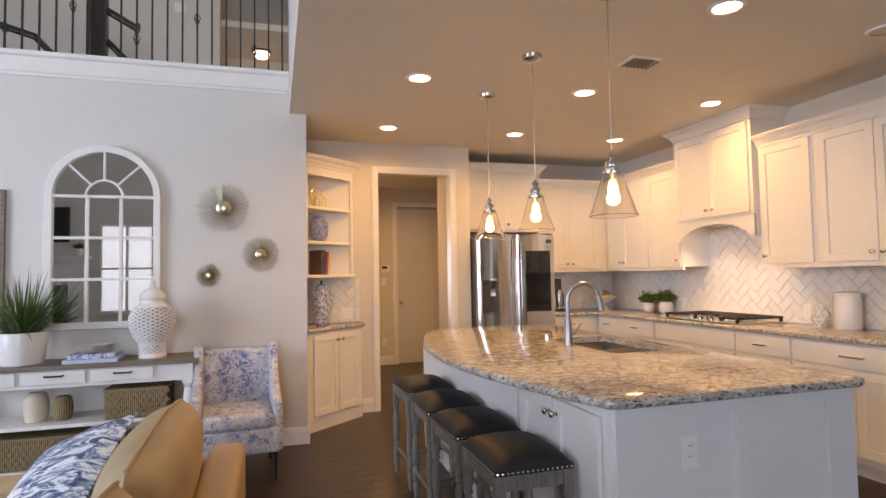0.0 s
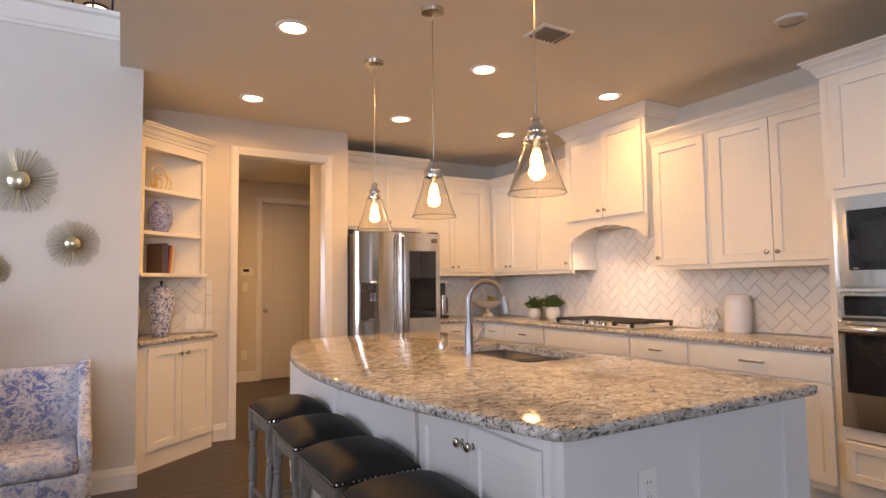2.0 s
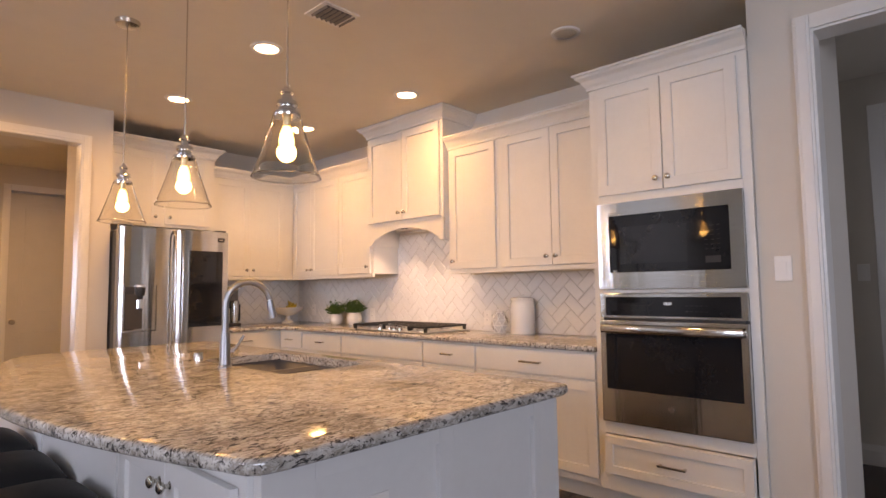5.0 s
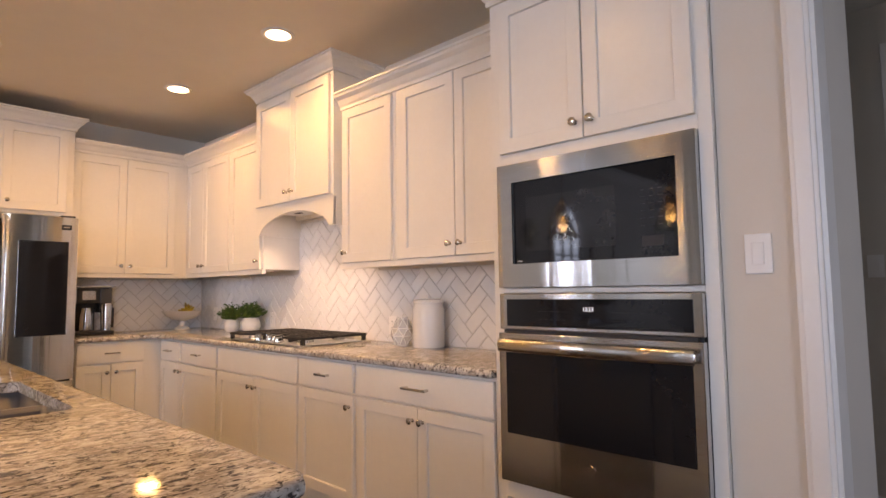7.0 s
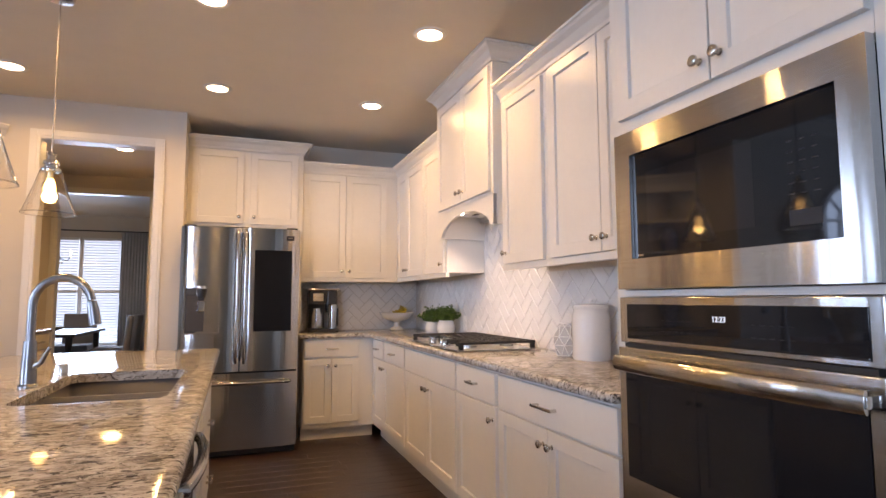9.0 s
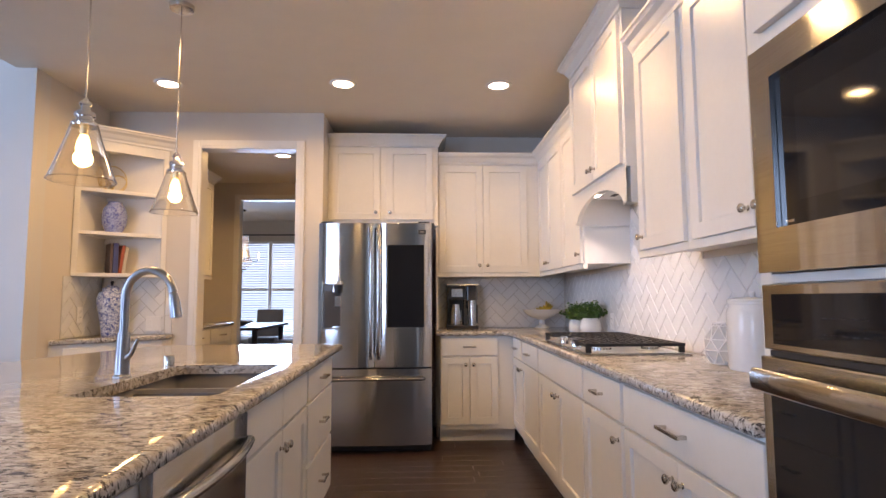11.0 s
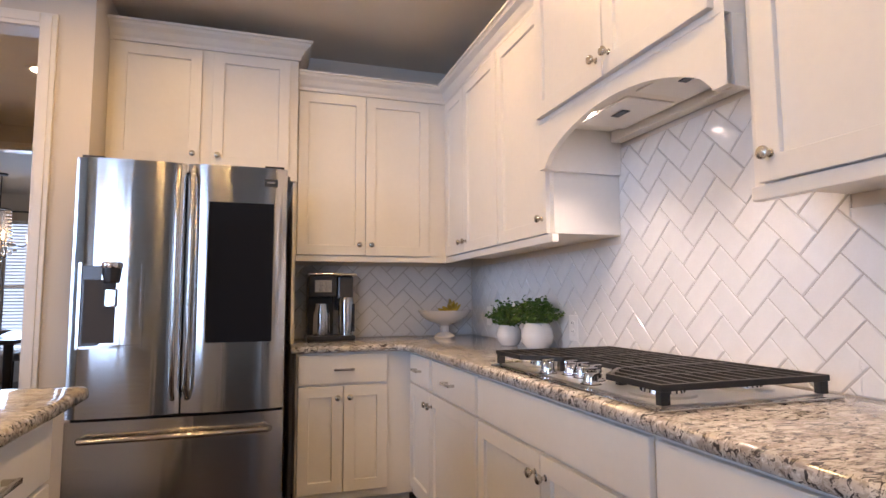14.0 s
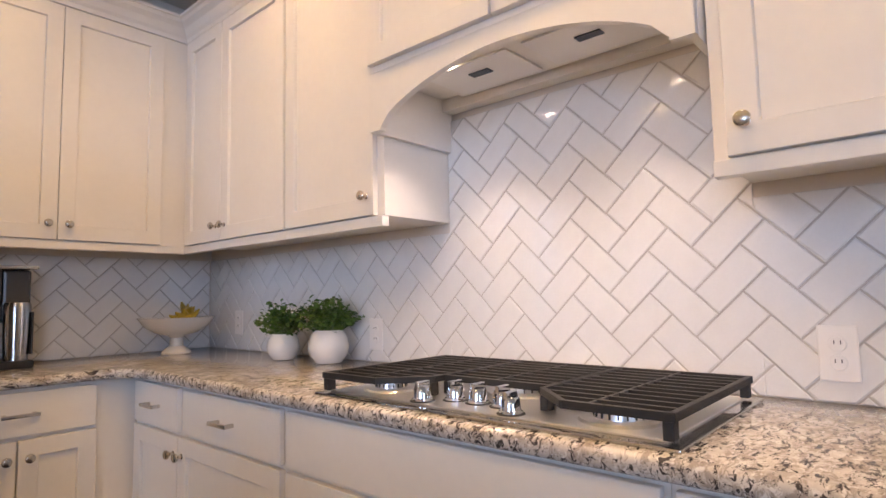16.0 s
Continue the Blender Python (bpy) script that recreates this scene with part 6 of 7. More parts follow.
for s in (-1, 1):
    bm = bmesh.new()
    out_ = [(-0.04, 0.2), (0.5, 0.2), (0.545, 0.87), (0.44, 0.87), (0.40, 0.78), (0.33, 0.66), (0.2, 0.585), (0.06, 0.545), (-0.04, 0.52)]
    a = [bm.verts.new((s * 0.232, y, z)) for y, z in out_]
    b = [bm.verts.new((s * 0.292, y, z)) for y, z in out_]
    bm.faces.new(a)
    bm.faces.new(b[::-1])
    for i in range(len(a)):
        j = (i + 1) % len(a)
        bm.faces.new((a[i], b[i], b[j], a[j]))
    bmesh.ops.recalc_face_normals(bm, faces=bm.faces[:])
    bmesh.ops.bevel(bm, geom=bm.edges[:], offset=0.014, segments=3, profile=0.5, affect="EDGES")
    part("wing_arm", bm, DAMASK, ac, "", True)
for x in (-0.24, 0.24):
    for y in (-0.01, 0.46):
        part("leg", tube([(x, y, 0.0), (x, y, 0.195)], [0.014, 0.022], 10), DARKWOOD, ac, "dark tapered leg", True)

# sofa seen from behind
so_ = thing("sofa", "tan leather sofa with loose back cushions", "sofa", pose(0, 0, 0))
for x in (-0.08, 0.86):
    for y in (1.6, 3.74):
        part("foot", boxed(x - 0.03, y - 0.03, 0, x + 0.03, y + 0.03, 0.105, 0.004), DARKWOOD, so_)
part("seat_base", soft(-0.12, 1.62, 0.10, 0.84, 3.74, 0.42, 0.03), TAN, so_, "", True)
part("back_frame", soft(0.78, 1.55, 0.08, 0.93, 3.82, 0.63, 0.035), TAN, so_, "", True)
for y0, y1 in ((3.70, 3.84), (1.50, 1.64)):
    part("arm", soft(-0.14, y0, 0.08, 0.93, y1, 0.58, 0.04), TAN, so_, "", True)
for y0, y1 in ((1.66, 2.67), (2.68, 3.69)):
    part("seat_cushion", soft(-0.14, y0, 0.415, 0.62, y1, 0.55, 0.045), TAN, so_, "", True)
    bm = bmesh.new()
    n = 16
    for side in (0, 1):
        gr = []
        for i in range(n + 1):
            row = []
            for j in range(n + 1):
                u, v = 2 * i / n - 1, 2 * j / n - 1
                puff = 0.13 * (1 - abs(u) ** 3) ** 0.5 * (1 - abs(v) ** 3) ** 0.5
                y = (y0 + y1) / 2 + u * (0.5 - 0.03 * v * v)
                z = 0.70 + v * (0.20 - 0.035 * u * u)
                x = 0.67 + 0.28 * (0.70 - z) * -0.35 + (puff if side else -puff)
                row.append(bm.verts.new((x, y, z)))
            gr.append(row)
        for i in range(n):
            for j in range(n):
                f = (gr[i][j], gr[i + 1][j], gr[i + 1][j + 1], gr[i][j + 1])
                bm.faces.new(f if side else f[::-1])
    bmesh.ops.remove_doubles(bm, verts=bm.verts[:], dist=0.002)
    bmesh.ops.recalc_face_normals(bm, faces=bm.faces[:])
    cu_ = part("back_cushion", bm, TAN, so_, "plump tan back cushion", True)
    rim = [(0.67 + 0.28 * 0.35 * (z - 0.70), (y0 + y1) / 2 + u * 0.5, z) for u, z in [(-0.94 + 1.88 * k / 12, 0.90 - 0.035 * (-0.94 + 1.88 * k / 12) ** 2) for k in range(13)]]
    part("piping", tube(rim, 0.006, 8), TAN, cu_, "", True)


def pillow(name, w, h, m, mat, label):
    t = thing(name, label, "cushion", m, "cushions on the sofa")
    bm = bmesh.new()
    n = 12
    for side in (0, 1):
        gr = [[bm.verts.new((w / 2 * u * (1 - 0.06 * (1 - abs(v))), (0.075 if side else -0.075) * max(0, (1 - u * u) * (1 - v * v)) ** 0.45, h / 2 * v * (1 - 0.06 * (1 - abs(u))))) for v in (2 * j / n - 1 for j in range(n + 1))] for u in (2 * i / n - 1 for i in range(n + 1))]
        for i in range(n):
            for j in range(n):
                f = (gr[i][j], gr[i + 1][j], gr[i + 1][j + 1], gr[i][j + 1])
                bm.faces.new(f[::-1] if side else f)
    bmesh.ops.remove_doubles(bm, verts=bm.verts[:], dist=0.001)
    bmesh.ops.recalc_face_normals(bm, faces=bm.faces[:])
    part("cover", bm, mat, t, "", True)
    return t


pillow("throw_pillow", 0.46, 0.46, pose(0.314, 3.426, 0.65, -55, -22, -30), IKAT, "blue and white printed pillow on the sofa")
pillow("throw_pillow", 0.46, 0.46, pose(0.385, 3.47, 0.61, -55, -22, -30), NAVY, "navy blue pillow behind the printed one")

# things in the far end of the living room
def window(name, x0, x1, z0, z1, y, inward, label, slats=True, cols=2):
    """A white window in a wall along x; inward is +1 where the room lies towards +y."""
    t = thing(name, label, "window", pose(0, y, 0))
    t["kind"] = "structure"
    bm = bmesh.new()
    for qd in ((x0, z0, x0 + 0.05, z1), (x1 - 0.05, z0, x1, z1), (x0 + 0.05, z0, x1 - 0.05, z0 + 0.05), (x0 + 0.05, z1 - 0.05, x1 - 0.05, z1)):
        box(bm, qd[0], -0.03, qd[1], qd[2], 0.03, qd[3], 0.003)
    for k in range(1, cols):
        xc = x0 + (x1 - x0) * k / cols
        box(bm, xc - 0.03, -0.03, z0 + 0.05, xc + 0.03, 0.03, z1 - 0.05, 0.003)
    part("window_frame", bm, TRIM, t)
    for k in range(cols):
        a, b = x0 + (x1 - x0) * k / cols, x0 + (x1 - x0) * (k + 1) / cols
        part("pane", boxed(a + 0.03, -0.003, z0 + 0.05, b - 0.03, 0.003, z1 - 0.05), PANE, t).visible_shadow = False
        part("meeting_rail", boxed(a + 0.03, -0.02, (z0 + z1) / 2 - 0.02, b - 0.03, 0.02, (z0 + z1) / 2 + 0.02, 0.003), TRIM, t)
        if slats:
            bl_ = thing("window_blind", "white slatted blind hanging in the window", "blind", pose(0, y + 0.075 * inward, 0))
            part("headrail", boxed(a + 0.035, -0.025, z1 - 0.06, b - 0.035, 0.025, z1 - 0.01, 0.003), SLAT, bl_)
            me = None
            for i in range(int((z1 - z0 - 0.1) / 0.048)):
                if me is None:
                    s_ = part("slat", boxed(a + 0.04, -0.022, -0.0012, b - 0.04, 0.022, 0.0012), SLAT, bl_)
                    me = s_.data
                else:
                    s_ = new("slat", me)
                    s_.parent = bl_
                s_.matrix_local = pose(0, 0, z1 - 0.09 - i * 0.048, 20 * inward, 0, 0)
    part("window_sill", boxed(x0 - 0.05, 0.03 if inward > 0 else -0.10, z0 - 0.03, x1 + 0.05, 0.10 if inward > 0 else -0.03, z0 + 0.001, 0.004), TRIM, t)
    return t


window("window_1", -2.81, -1.68, 0.64, 2.68, -3.94, 1, "white window with blinds in the living room")
window("window_2", 1.0, 4.6, 0.7, 3.5, 0, -1, "tall white windows of the living room", False, 3).matrix_world = pose(-4.94, 0, 0, 0, 0, 90)
# unseen window, added only as an opening for the south lamp
window("lamp_window_south", -1.25, 1.0, 0.7, 3.4, -3.94, 1, "tall window added to carry the south daylight lamp", False, 2)
# made-up window that gives the side room's fill lamp a place
window("lamp_window_side", 5.2, 6.3, 0.9, 2.2, -0.44, 1, "white window added to carry the side room lamp", False, 2)
window("window_3", 0.0, 1.72, 0.40, 2.35, 13.66, -1, "white dining room window with blinds")

mt = thing("fireplace_mantel", "pale painted fireplace mantel in the living room", "fireplace", pose(-3.93, -3.88, 0))
part("shelf", boxed(-0.98, 0.0, 1.88, 0.98, 0.26, 1.94, 0.006), TRIM, mt)
part("bed_mould", boxed(-0.92, 0.0, 1.80, 0.92, 0.2, 1.8795, 0.012), TRIM, mt)
part("frieze", boxed(-0.85, 0.0, 1.30, 0.85, 0.16, 1.7995, 0.004), TRIM, mt)
for x in (-0.85, 0.55):
    p_ = part("pilaster", boxed(x, 0.0, 0.0, x + 0.3, 0.14, 1.2995, 0.004), TRIM, mt)
    part("pilaster_panel", boxed(x + 0.05, 0.1405, 0.2, x + 0.25, 0.15, 1.2, 0.004), TRIM, p_)
part("firebox", boxed(-0.5495, 0.0, 0.0, 0.5495, 0.03, 1.2995), BLACK, mt)
tv = thing("television", "black flat television above the mantel", "television", pose(-4.05, -3.86, 2.66))
part("case", boxed(-0.66, 0.0, -0.40, 0.66, 0.05, 0.40, 0.006), PLASTIC, tv)
part("screen", boxed(-0.645, 0.0505, -0.385, 0.645, 0.053, 0.385), BLACKGLASS, tv, "black glass screen")
rnd = random.Random(8)
mp_ = thing("potted_plant", "small bushy green plant in a white pot on the mantel", "plant", pose(-3.17, -3.75, 1.9405))
part("pot", lathe([(0, 0), (0.07, 0), (0.085, 0.17), (0.075, 0.17), (0.07, 0.14), (0, 0.14)], 20), WHITE, mp_, "white pot", True)
bm = bmesh.new()
for k in range(220):
    a, e = rnd.uniform(0, 6.283), rnd.uniform(0.1, 1.4)
    p = Vector((math.cos(a) * math.sin(e), math.sin(a) * math.sin(e), math.cos(e))) * rnd.uniform(0.04, 0.13) + Vector((0, 0, 0.17))
    s_ = rnd.uniform(0.02, 0.035)
    m_ = Matrix.Translation(p) @ Euler((rnd.uniform(-1, 1), rnd.uniform(-1, 1), a)).to_matrix().to_4x4()
    bm.faces.new([bm.verts.new(m_ @ Vector(q_)) for q_ in ((0, 0, 0), (s_ * 0.5, s_ * 0.6, 0.004), (0, s_ * 1.5, 0), (-s_ * 0.5, s_ * 0.6, 0.004))])
tagged(part("foliage", bm, LEAF, mp_, "small green leaves"), kind="stuff")

# ---- gallery railing ----
rail = thing("gallery_railing", "dark iron gallery railing with wooden handrail", "railing", pose(0, 5.985, 3.096))
bal = None
for k in range(21):
    x = 1.125 - 0.112 * k
    if k % 4 == 2:
        bm = boxed(-0.0065, -0.0065, 0, 0.0065, 0.0065, 0.96)
        for zc in (0.20,) if k % 8 == 2 else (0.42,):
            for r in range(4):
                a0_ = r * math.pi / 2
                tube([(0.024 * math.sin(math.pi * j / 8) * math.cos(a0_ + j * 0.35), 0.024 * math.sin(math.pi * j / 8) * math.sin(a0_ + j * 0.35), zc - 0.05 + 0.1 * j / 8) for j in range(9)], 0.0035, 5, bm)
        part("basket_baluster", bm, BLACK, rail).location = (x, 0, 0)
    elif bal is None:
        ob = part("baluster", boxed(-0.0065, -0.0065, 0, 0.0065, 0.0065, 0.96), BLACK, rail)
        ob.location, bal = (x, 0, 0), ob.data
    else:
        ob = new("baluster", bal)
        ob.parent, ob.location = rail, (x, 0, 0)
part("handrail", boxed(-5.0, -0.03, 0.96, 1.17, 0.03, 1.02, 0.012), DARKWOOD, rail, "dark wooden handrail")
nw = thing("newel_post", "square dark wooden newel post on the gallery", "newel post", pose(-0.52, 6.9, 3.05))
part("post", boxed(-0.075, -0.075, 0, 0.075, 0.075, 1.05, 0.006), DARKWOOD, nw)
part("cap", boxed(-0.095, -0.095, 1.0505, 0.095, 0.095, 1.10, 0.008), DARKWOOD, nw)
part("base_trim", boxed(-0.09, -0.09, 0, 0.09, 0.09, 0.2, 0.006), DARKWOOD, nw)
sr = thing("stair_rail", "dark wooden stair handrail sloping beside the gallery", "handrail", pose(0, 0, 0))
part("upper_rail", tube([(-0.44, 6.9, 3.90), (-0.19, 6.9, 3.76)], 0.035, 10), DARKWOOD, sr, "", True)
part("rosette", lathe([(0, 0.02), (0.05, 0.016), (0.06, 0)], 20, m=pose(-0.19, 6.9, 3.76, 0, 105, 0)), DARKWOOD, sr, "", True)
part("lower_rail", tube([(-0.44, 6.9, 3.61), (-0.1, 6.92, 3.26), (-0.1, 6.92, 3.06)], 0.03, 10), DARKWOOD, sr, "", True)
part("side_rail", tube([(-2.2, 7.4, 4.07), (-1.2, 7.4, 3.786), (-1.2, 8.29, 3.786)], 0.035, 10), DARKWOOD, sr, "", True)
gl = thing("flush_ceiling_light", "lit dome ceiling light in the upstairs room", "ceiling light", pose(0.89, 9.15, 4.50))
part("dome", lathe([(0, -0.085), (0.065, -0.07), (0.1, -0.035), (0.112, 0.0)], 28), glow("dome glass", (1.0, 0.9, 0.74), 3.0), gl, "", True)
part("rim", lathe([(0.112, -0.002), (0.13, 0.0), (0.13, 0.02), (0, 0.02)], 28), DARKWOOD, gl, "", True)
tagged(part("ceiling_upper_room", boxed(0.3, 8.42, 4.521, 2.6, 9.5, 4.6), CEIL), "painted upstairs ceiling", "ceiling", kind="structure")
outlet("light_switch", pose(-0.03, 8.3, 4.64), "white double switch plate on the gallery wall", 2, "switch")

# ---- pantry hall ----
pm = pose(1.60, 7.0, 0, 0, 0, 90)
t = upper(pose(1.46, 7.25, 0, 0, 0, 90), 1.54, 0.458, 1.45, 2.53, [(0.03, 0.50, 1.46, 2.51, "r"), (0.505, 0.985, 1.46, 2.51, "l"), (1.03, 1.51, 1.46, 2.51, "l")], "beige painted pantry wall cabinet", group="pantry cabinets")
tagged(part("trim_crown_pantry", sweep([(1.002, 7.252), (1.46, 7.252), (1.46, 8.788), (1.002, 8.788)], CROWN, 2.5306), CAB), "white painted crown moulding", "trim", kind="structure")
t = lower(pm, 2.11, 0.598, [("drawer", 0.03 + 0.69 * k, 0.70 + 0.69 * k, a, b, "") for k in range(3) for a, b in ((D0, D1), (0.43, 0.70), (0.125, 0.415))], "white painted pantry drawer cabinet", group="pantry cabinets")
worktop("pantry_countertop", [(1.004, 6.99), (1.63, 6.99), (1.63, 9.13), (1.004, 9.13)], "granite worktop in the pantry hall")
th = thing("thermostat", "white wall thermostat in the hall", "thermostat", pose(2.70, YF, 1.49))
part("case", boxed(-0.08, -0.025, -0.055, 0.08, -0.001, 0.055, 0.005), PLATE, th)
part("display", boxed(-0.05, -0.0256, -0.005, 0.03, -0.0251, 0.035), DARKGREY, th)
outlet("light_switch", pose(2.68, YF, 1.28), "white rocker switch in the hall", kind="switch")
outlet("wall_outlet", pose(2.68, YF, 0.36), "white duplex outlet in the hall")
outlet("light_switch", pose(6.599, 2.31, 1.34, 0, 0, -90), "white rocker switch in the side room", kind="switch")
pc = thing("hall_picture", "small pale framed picture on the hall wall", "picture", pose(3.62, 8.6, 1.65, 0, 0, -90))
part("frame", boxed(-0.2, -0.02, -0.3, 0.2, -0.001, 0.3, 0.003), TRIM, pc)
part("print", boxed(-0.17, -0.022, -0.27, 0.17, -0.0205, 0.27), PAPER, pc)

# ---- dining room ----
dt = thing("dining_table", "dark wooden dining table", "table", pose(1.0, 11.6, 0))
part("tabletop", boxed(-0.5, -0.95, 0.72, 0.5, 0.95, 0.765, 0.01), DARKWOOD, dt)
for x in (-0.4, 0.4):
    for y in (-0.8, 0.8):
        part("leg", tube([(x, y, 0), (x, y, 0.72)], [0.03, 0.045], 12), DARKWOOD, dt, "", True)
bw = thing("serving_bowl", "wide grey bowl on the dining table", "bowl", pose(1.0, 11.3, 0.7655))
part("bowl", lathe([(0, 0), (0.08, 0), (0.2, 0.05), (0.23, 0.075), (0.22, 0.075), (0.08, 0.02), (0, 0.015)], 28), CLOTH, bw, "", True)


def dining_chair(m):
    t = thing("dining_chair", "grey upholstered dining chair", "chair", m, "chairs round the dining table")
    part("seat", soft(-0.24, -0.24, 0.38, 0.24, 0.24, 0.49, 0.03), CLOTH, t, "", True)
    part("backrest", soft(-0.25, 0.20, 0.42, 0.25, 0.28, 1.0, 0.03, pose(0, 0, 0, -5, 0, 0) @ pose(0, 0.03, 0.02)), CLOTH, t, "", True)
    for x in (-0.2, 0.2):
        for y in (-0.2, 0.2):
            part("leg", tube([(x, y, 0), (x, y, 0.385)], [0.014, 0.022], 8), DARKWOOD, t, "", True)
    return t


dc = dining_chair(pose(1.72, 11.1, 0, 0, 0, -80))
for x, y, rz in ((1.70, 12.0, -90), (0.3, 11.2, 90), (0.3, 12.0, 90), (1.0, 12.85, 0), (1.0, 10.3, 180)):
    copy_thing(dc, pose(x, y, 0, 0, 0, rz))
ch = thing("chandelier", "beaded crystal basket chandelier over the dining table", "chandelier", pose(0.76, 12.1, 0))
part("canopy", lathe([(0, TOP - 0.03), (0.06, TOP - 0.025), (0.065, TOP - 0.001), (0, TOP - 0.001)], 20), DARKWOOD, ch, "", True)
part("chain", tube([(0, 0, 2.32), (0, 0, TOP - 0.03)], 0.007, 6), BLACK, ch)
BEAD = material("glass beads", (0.75, 0.70, 0.60), 0.15, **{"Transmission Weight": 0.4})
for z, r in ((2.30, 0.11), (1.86, 0.19), (1.70, 0.10)):
    part("hoop", tube([(r * math.cos(a), r * math.sin(a), z) for a in (2 * math.pi * k / 28 for k in range(28))], 0.008, 6, closed=True), DARKWOOD, ch, "", True)
bm = bmesh.new()
for k in range(28):
    a = 2 * math.pi * k / 28
    for i in range(15):
        u = i / 14
        r = 0.11 + 0.08 * u ** 1.5 if i < 11 else 0.19 - 0.15 * ((i - 11) / 3)
        z = 2.29 - 0.44 * i / 10 if i < 11 else 1.84 - 0.18 * (i - 10) / 4
        bmesh.ops.create_icosphere(bm, subdivisions=1, radius=0.013, matrix=Matrix.Translation((r * math.cos(a), r * math.sin(a), z)))
tagged(part("beads", bm, BEAD, ch, "strings of pale beads", True), kind="stuff")
for k in range(4):
    a = 2 * math.pi * k / 4 + 0.5
    arm = part("arm", tube([(0.17 * math.cos(a), 0.17 * math.sin(a), 1.86), (0.26 * math.cos(a), 0.26 * math.sin(a), 1.84), (0.30 * math.cos(a), 0.30 * math.sin(a), 1.90)], 0.007, 8), DARKWOOD, ch, "", True)
    part("candle_bulb", lathe([(0, 0), (0.01, 0), (0.01, 0.05), (0.016, 0.07), (0.012, 0.09), (0, 0.11)], 12, m=pose(0.30 * math.cos(a), 0.30 * math.sin(a), 1.90)), glow("candle lamp", (1.0, 0.8, 0.5), 8.0), arm, "", True)
lamp("chandelier_lamp", "POINT", pose(0.76, 12.1, 1.98), 5, WARM, radius=0.08)
for x0, x1 in ((-0.08, 0.36), (1.52, 1.95)):
    bm = bmesh.new()
    prev = None
    for i in range(41):
        x = x0 + (x1 - x0) * i / 40
        y = 13.47 + 0.03 * math.sin(i * 1.35)
        pr = (bm.verts.new((x, y, 0.02)), bm.verts.new((x, y, 2.45)))
        if prev:
            bm.faces.new((prev[0], pr[0], pr[1], prev[1]))
        prev = pr
    c_ = tagged(part("curtain", bm, CURTAIN, smooth=True), "pale gathered curtain beside the dining window", "curtain", "dining curtains")
    sm_ = c_.modifiers.new("thickness", "SOLIDIFY")
    sm_.thickness = 0.004
rd = tagged(part("curtain_rod", tube([(-0.45, 13.47, 2.46), (2.15, 13.47, 2.46)], 0.012, 10), BLACK), "thin black curtain rod above the window", "curtain rod")
# glowing sheets added behind the windows in place of a bright outdoors
BACKDROP_GLOW = glow("backdrop glow", (0.55, 0.77, 1.0), 1.2)
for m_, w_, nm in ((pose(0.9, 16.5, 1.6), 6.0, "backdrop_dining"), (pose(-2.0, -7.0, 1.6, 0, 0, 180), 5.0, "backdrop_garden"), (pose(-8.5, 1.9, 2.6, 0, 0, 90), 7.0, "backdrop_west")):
    ob = tagged(part(nm, boxed(-w_, 0, -2.0, w_, 0.02, 3.5), BACKDROP_GLOW), "glowing sheet standing in for daylight outside the windows", "backdrop", kind="structure")
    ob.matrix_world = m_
# garden behind the windows
LAWN = material("lawn", (0.07, 0.11, 0.035), 0.9, vary=0.3, scale=2)
tagged(part("ground", boxed(-400, -400, -0.5, 400, 400, -0.25), LAWN), "grassy ground around the house", "ground", kind="structure")

# ---- wall tiles ----
TWD, GAP, TT = 0.0795, 0.0042, 0.0042


def clip(poly, x0, z0, x1, z1):
    for axis, lim, sign in ((0, x0, 1), (0, x1, -1), (1, z0, 1), (1, z1, -1)):
        out_ = []
        for i, p in enumerate(poly):
            r = poly[i - 1]
            a, b = (r[axis] - lim) * sign, (p[axis] - lim) * sign
            if (a < 0) != (b < 0):
                u = a / (a - b)
                out_.append((r[0] + u * (p[0] - r[0]), r[1] + u * (p[1] - r[1])))
            if b >= 0:
                out_.append(p)
        poly = out_
        if len(poly) < 3:
            return []
    area = 0.5 * abs(sum(poly[i - 1][0] * p[1] - p[0] * poly[i - 1][1] for i, p in enumerate(poly)))
    return poly if area > 6e-5 else []


def tile_mesh(poly):
    """A tile in the x-z plane facing -y, with an eased edge."""
    c = [sum(p[i] for p in poly) / len(poly) for i in (0, 1)]
    size = max(0.01, min(math.dist(p, c) for p in poly))
    k = 1 - 0.0036 / size
    bm = bmesh.new()
    rows = [[bm.verts.new((x, y, z)) for x, z in pl] for pl, y in ((poly, 0.0), (poly, -TT + 0.0022), ([(c[0] + (x - c[0]) * k, c[1] + (z - c[1]) * k) for x, z in poly], -TT))]
    n = len(poly)
    for a, b in zip(rows, rows[1:]):
        for i in range(n):
            bm.faces.new((a[i], a[(i + 1) % n], b[(i + 1) % n], b[i]))
    bm.faces.new(rows[2])
    bmesh.ops.recalc_face_normals(bm, faces=bm.faces[:])
    me = bpy.data.meshes.new("tile")
    bm.to_mesh(me)
    bm.free()
    me.materials.append(TILE)
    return me


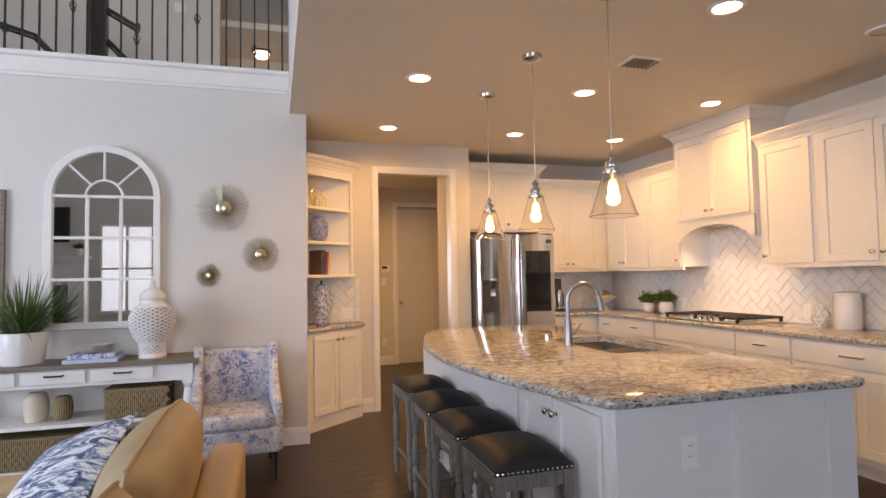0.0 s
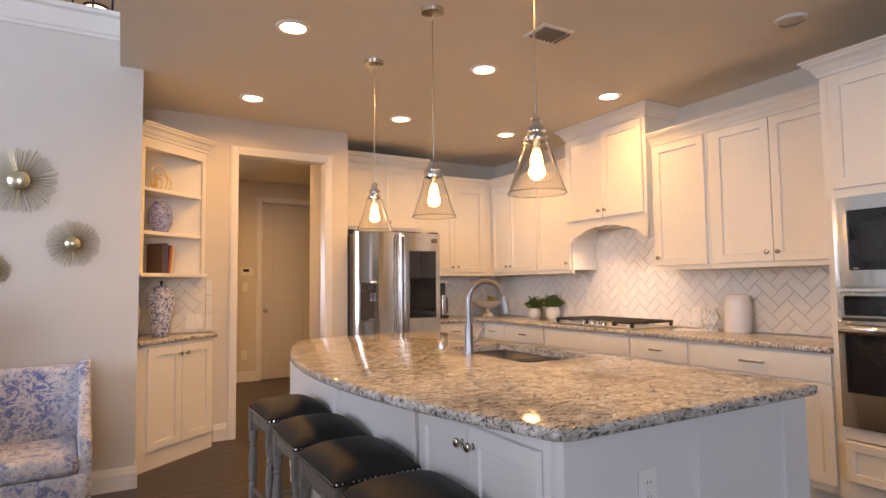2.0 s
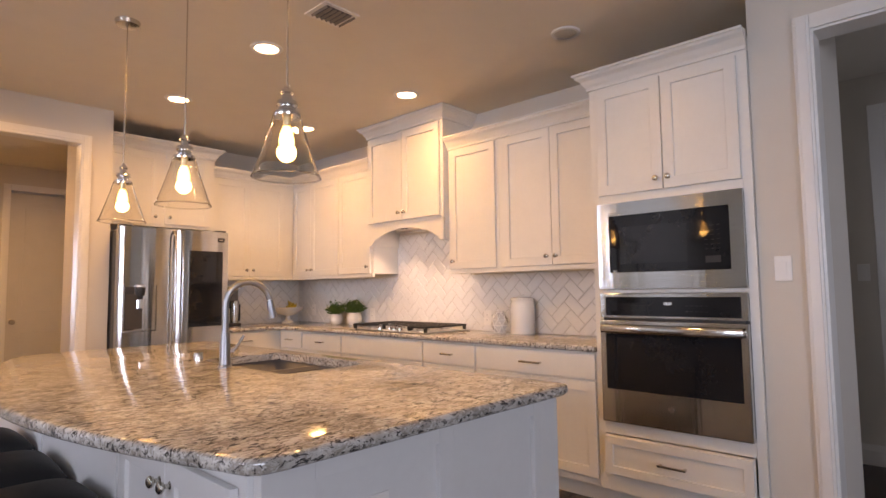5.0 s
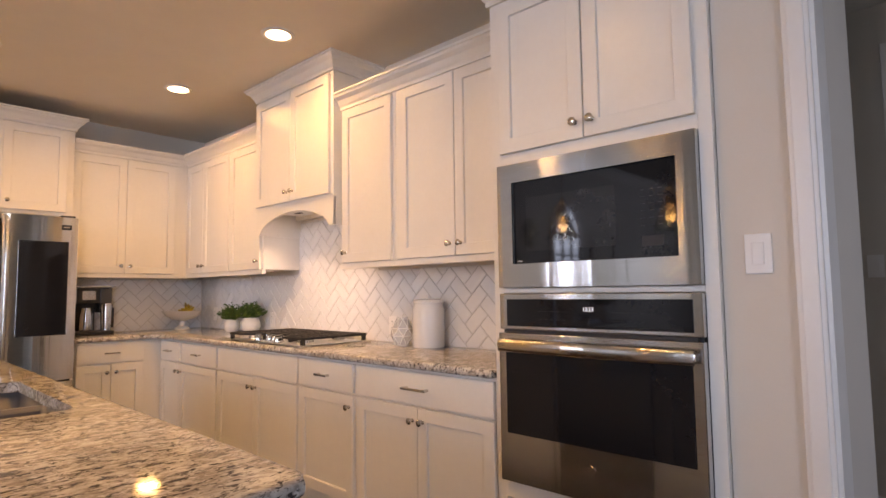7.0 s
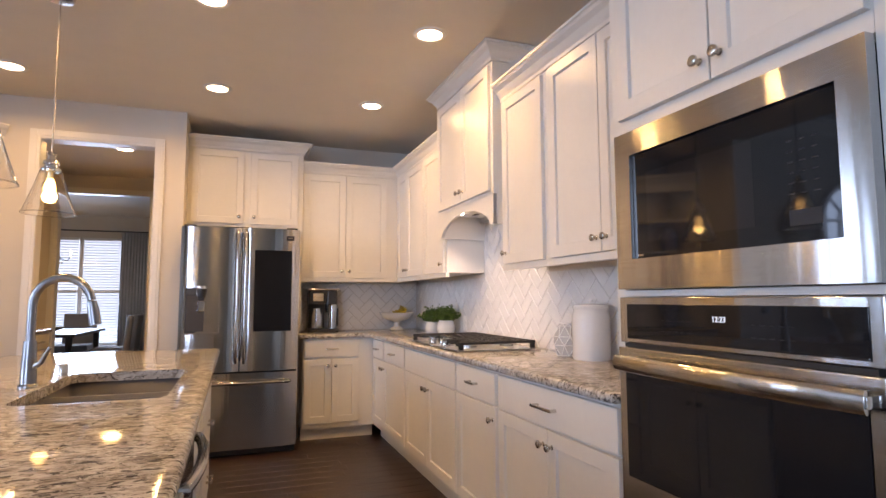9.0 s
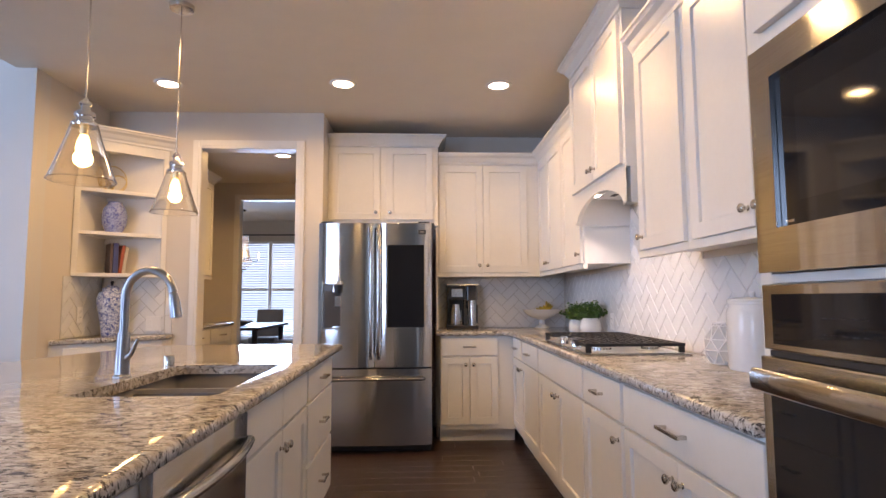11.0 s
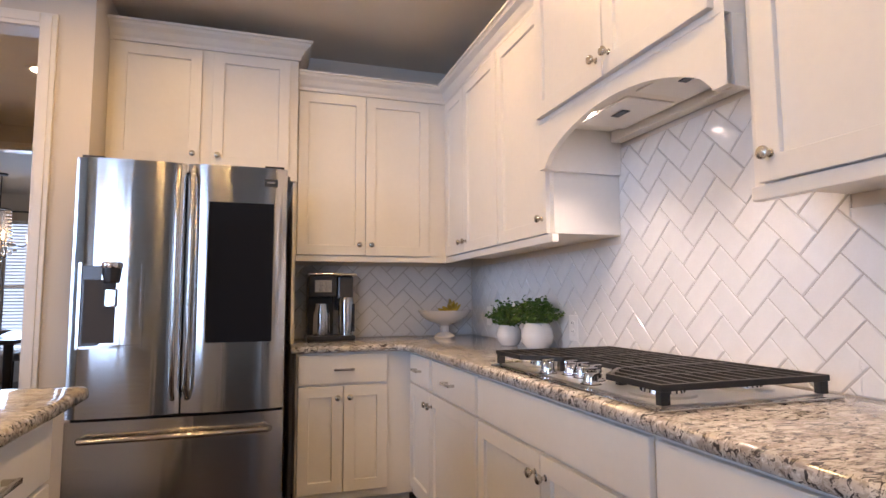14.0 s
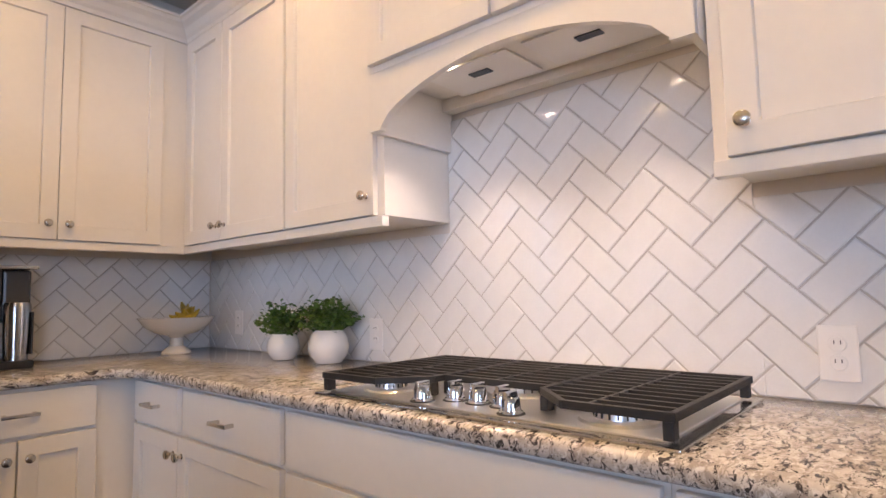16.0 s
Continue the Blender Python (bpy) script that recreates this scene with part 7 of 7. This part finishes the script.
def herringbone(name, m, rects, phase=(0.0, 0.0)):
    """Tiles laid in 45 degree herringbone over rectangles (x0, z0, x1, z1), on a grout bed."""
    bm = bmesh.new()
    for x0, z0, x1, z1 in rects:
        box(bm, x0, -0.0045, z0, x1, -0.0006, z1)
    bed = tagged(part(name, bm, GROUT), "white glazed tiles laid in herringbone", "backsplash", kind="structure")
    bed.matrix_world = m
    X0, X1 = min(r[0] for r in rects), max(r[2] for r in rects)
    Z0, Z1 = min(r[1] for r in rects), max(r[3] for r in rects)
    w, g = TWD, GAP / 2
    c45 = math.sqrt(0.5)
    shared = {}
    span = int((X1 - X0 + Z1 - Z0) / w * 1.2) + 6
    for i in range(-span, span):
        for j in range(-span, span):
            d = (i - j) % 4
            if d == 0:
                cell = (i * w + g, j * w + g, (i + 2) * w - g, (j + 1) * w - g)
            elif d == 2:
                cell = (i * w + g, (j - 1) * w + g, (i + 1) * w - g, (j + 1) * w - g)
            else:
                continue
            quad = [((a - b) * c45 + X0 + phase[0], (a + b) * c45 + Z0 + phase[1]) for a, b in ((cell[0], cell[1]), (cell[2], cell[1]), (cell[2], cell[3]), (cell[0], cell[3]))]
            if max(p[0] for p in quad) < X0 or min(p[0] for p in quad) > X1 or max(p[1] for p in quad) < Z0 or min(p[1] for p in quad) > Z1:
                continue
            inside = all(any(r[0] - 1e-6 <= p[0] <= r[2] + 1e-6 and r[1] - 1e-6 <= p[1] <= r[3] + 1e-6 for r in rects) for p in quad)
            if inside:
                if d not in shared:
                    cx, cz = quad[0]
                    shared[d] = tile_mesh([(p[0] - cx, p[1] - cz) for p in quad])
                ob = new("tile", shared[d])
                ob.parent = bed
                ob.location = (quad[0][0], -0.0046, quad[0][1])
                continue
            for r in rects:
                poly = clip(quad, *r)
                if poly:
                    ob = new("tile", tile_mesh(poly))
                    ob.parent = bed
                    ob.location = (0, -0.0046, 0)
    return bed


# local x runs towards -y on the cooktop wall
herringbone("backsplash_cooktop", EAST(YB - 0.002, XR), [(0.0, 0.9145, YB - HY1, 1.379), (YB - HY1, 0.9145, YB - HY0, 1.774), (YB - HY0, 0.9145, YB - 3.384, 1.379)], (0.1135, 0.0745))
herringbone("backsplash_back", pose(4.03, YB, 0), [(0.0, 0.9145, XR - 4.03 - 0.014, 1.379)], (0.02, 0.03))
herringbone("backsplash_niche_right", pose(XL + 0.014, YD, 0), [(0.0, 0.9145, 0.495, 1.365)], (0.01, 0.0))
herringbone("backsplash_niche_left", pose(XL, 6.30, 0, 0, 0, 90), [(0.0, 0.9145, 0.49, 1.365)], (0.03, 0.02))
bed = tagged(part("backsplash_border", boxed(0, -0.0045, 0.9145, 0.055, -0.0006, 1.365), GROUT), "stacked white border tiles", "backsplash", kind="structure")
bed.matrix_world = pose(1.831, YD, 0)
me = tile_mesh([(0.002, 0.0), (0.053, 0.0), (0.053, 0.145), (0.002, 0.145)])
for k in range(3):
    ob = new("tile", me)
    ob.parent, ob.location = bed, (0, -0.0046, 0.9165 + 0.149 * k)

# ---- floor boards ----
floor = tagged(part("floor", boxed(-5.0, -4.0, -0.0115, 6.6, 13.6, -0.006), DARKWOOD), "dark stained hardwood floor", "floor", kind="structure")
rnd = random.Random(4)
lengths = (0.7, 0.95, 1.2, 1.5)
meshes = {}
for ln in lengths:
    meshes[ln] = boxed(0.0008, 0.0008, -0.0058, ln - 0.0008, 0.1262, 0.0)
    b = meshes[ln]
    bmesh.ops.bevel(b, geom=[e for e in b.edges if all(v.co.z > -0.001 for v in e.verts)], offset=0.0012, segments=1, affect="EDGES")
    me = bpy.data.meshes.new("plank")
    b.to_mesh(me)
    b.free()
    me.materials.append(FLOOR)
    meshes[ln] = me
rest = bmesh.new()
count = 0
y = -3.9
while y < 13.5:
    near = 2.2 < y < 7.4
    x = -4.95 - rnd.random() * 0.6
    while x < 6.5:
        ln = rnd.choice(lengths)
        if near and 1.0 < x < 4.75 and count < 298:
            ob = new("plank", meshes[ln])
            ob.parent, ob.location = floor, (x, y, 0)
            count += 1
        else:
            box(rest, x + 0.0008, y + 0.0008, -0.0058, x + ln - 0.0008, y + 0.1262, 0.0)
        x += ln
    y += 0.127
tagged(part("plank_field", rest, FLOOR, floor), kind="stuff")
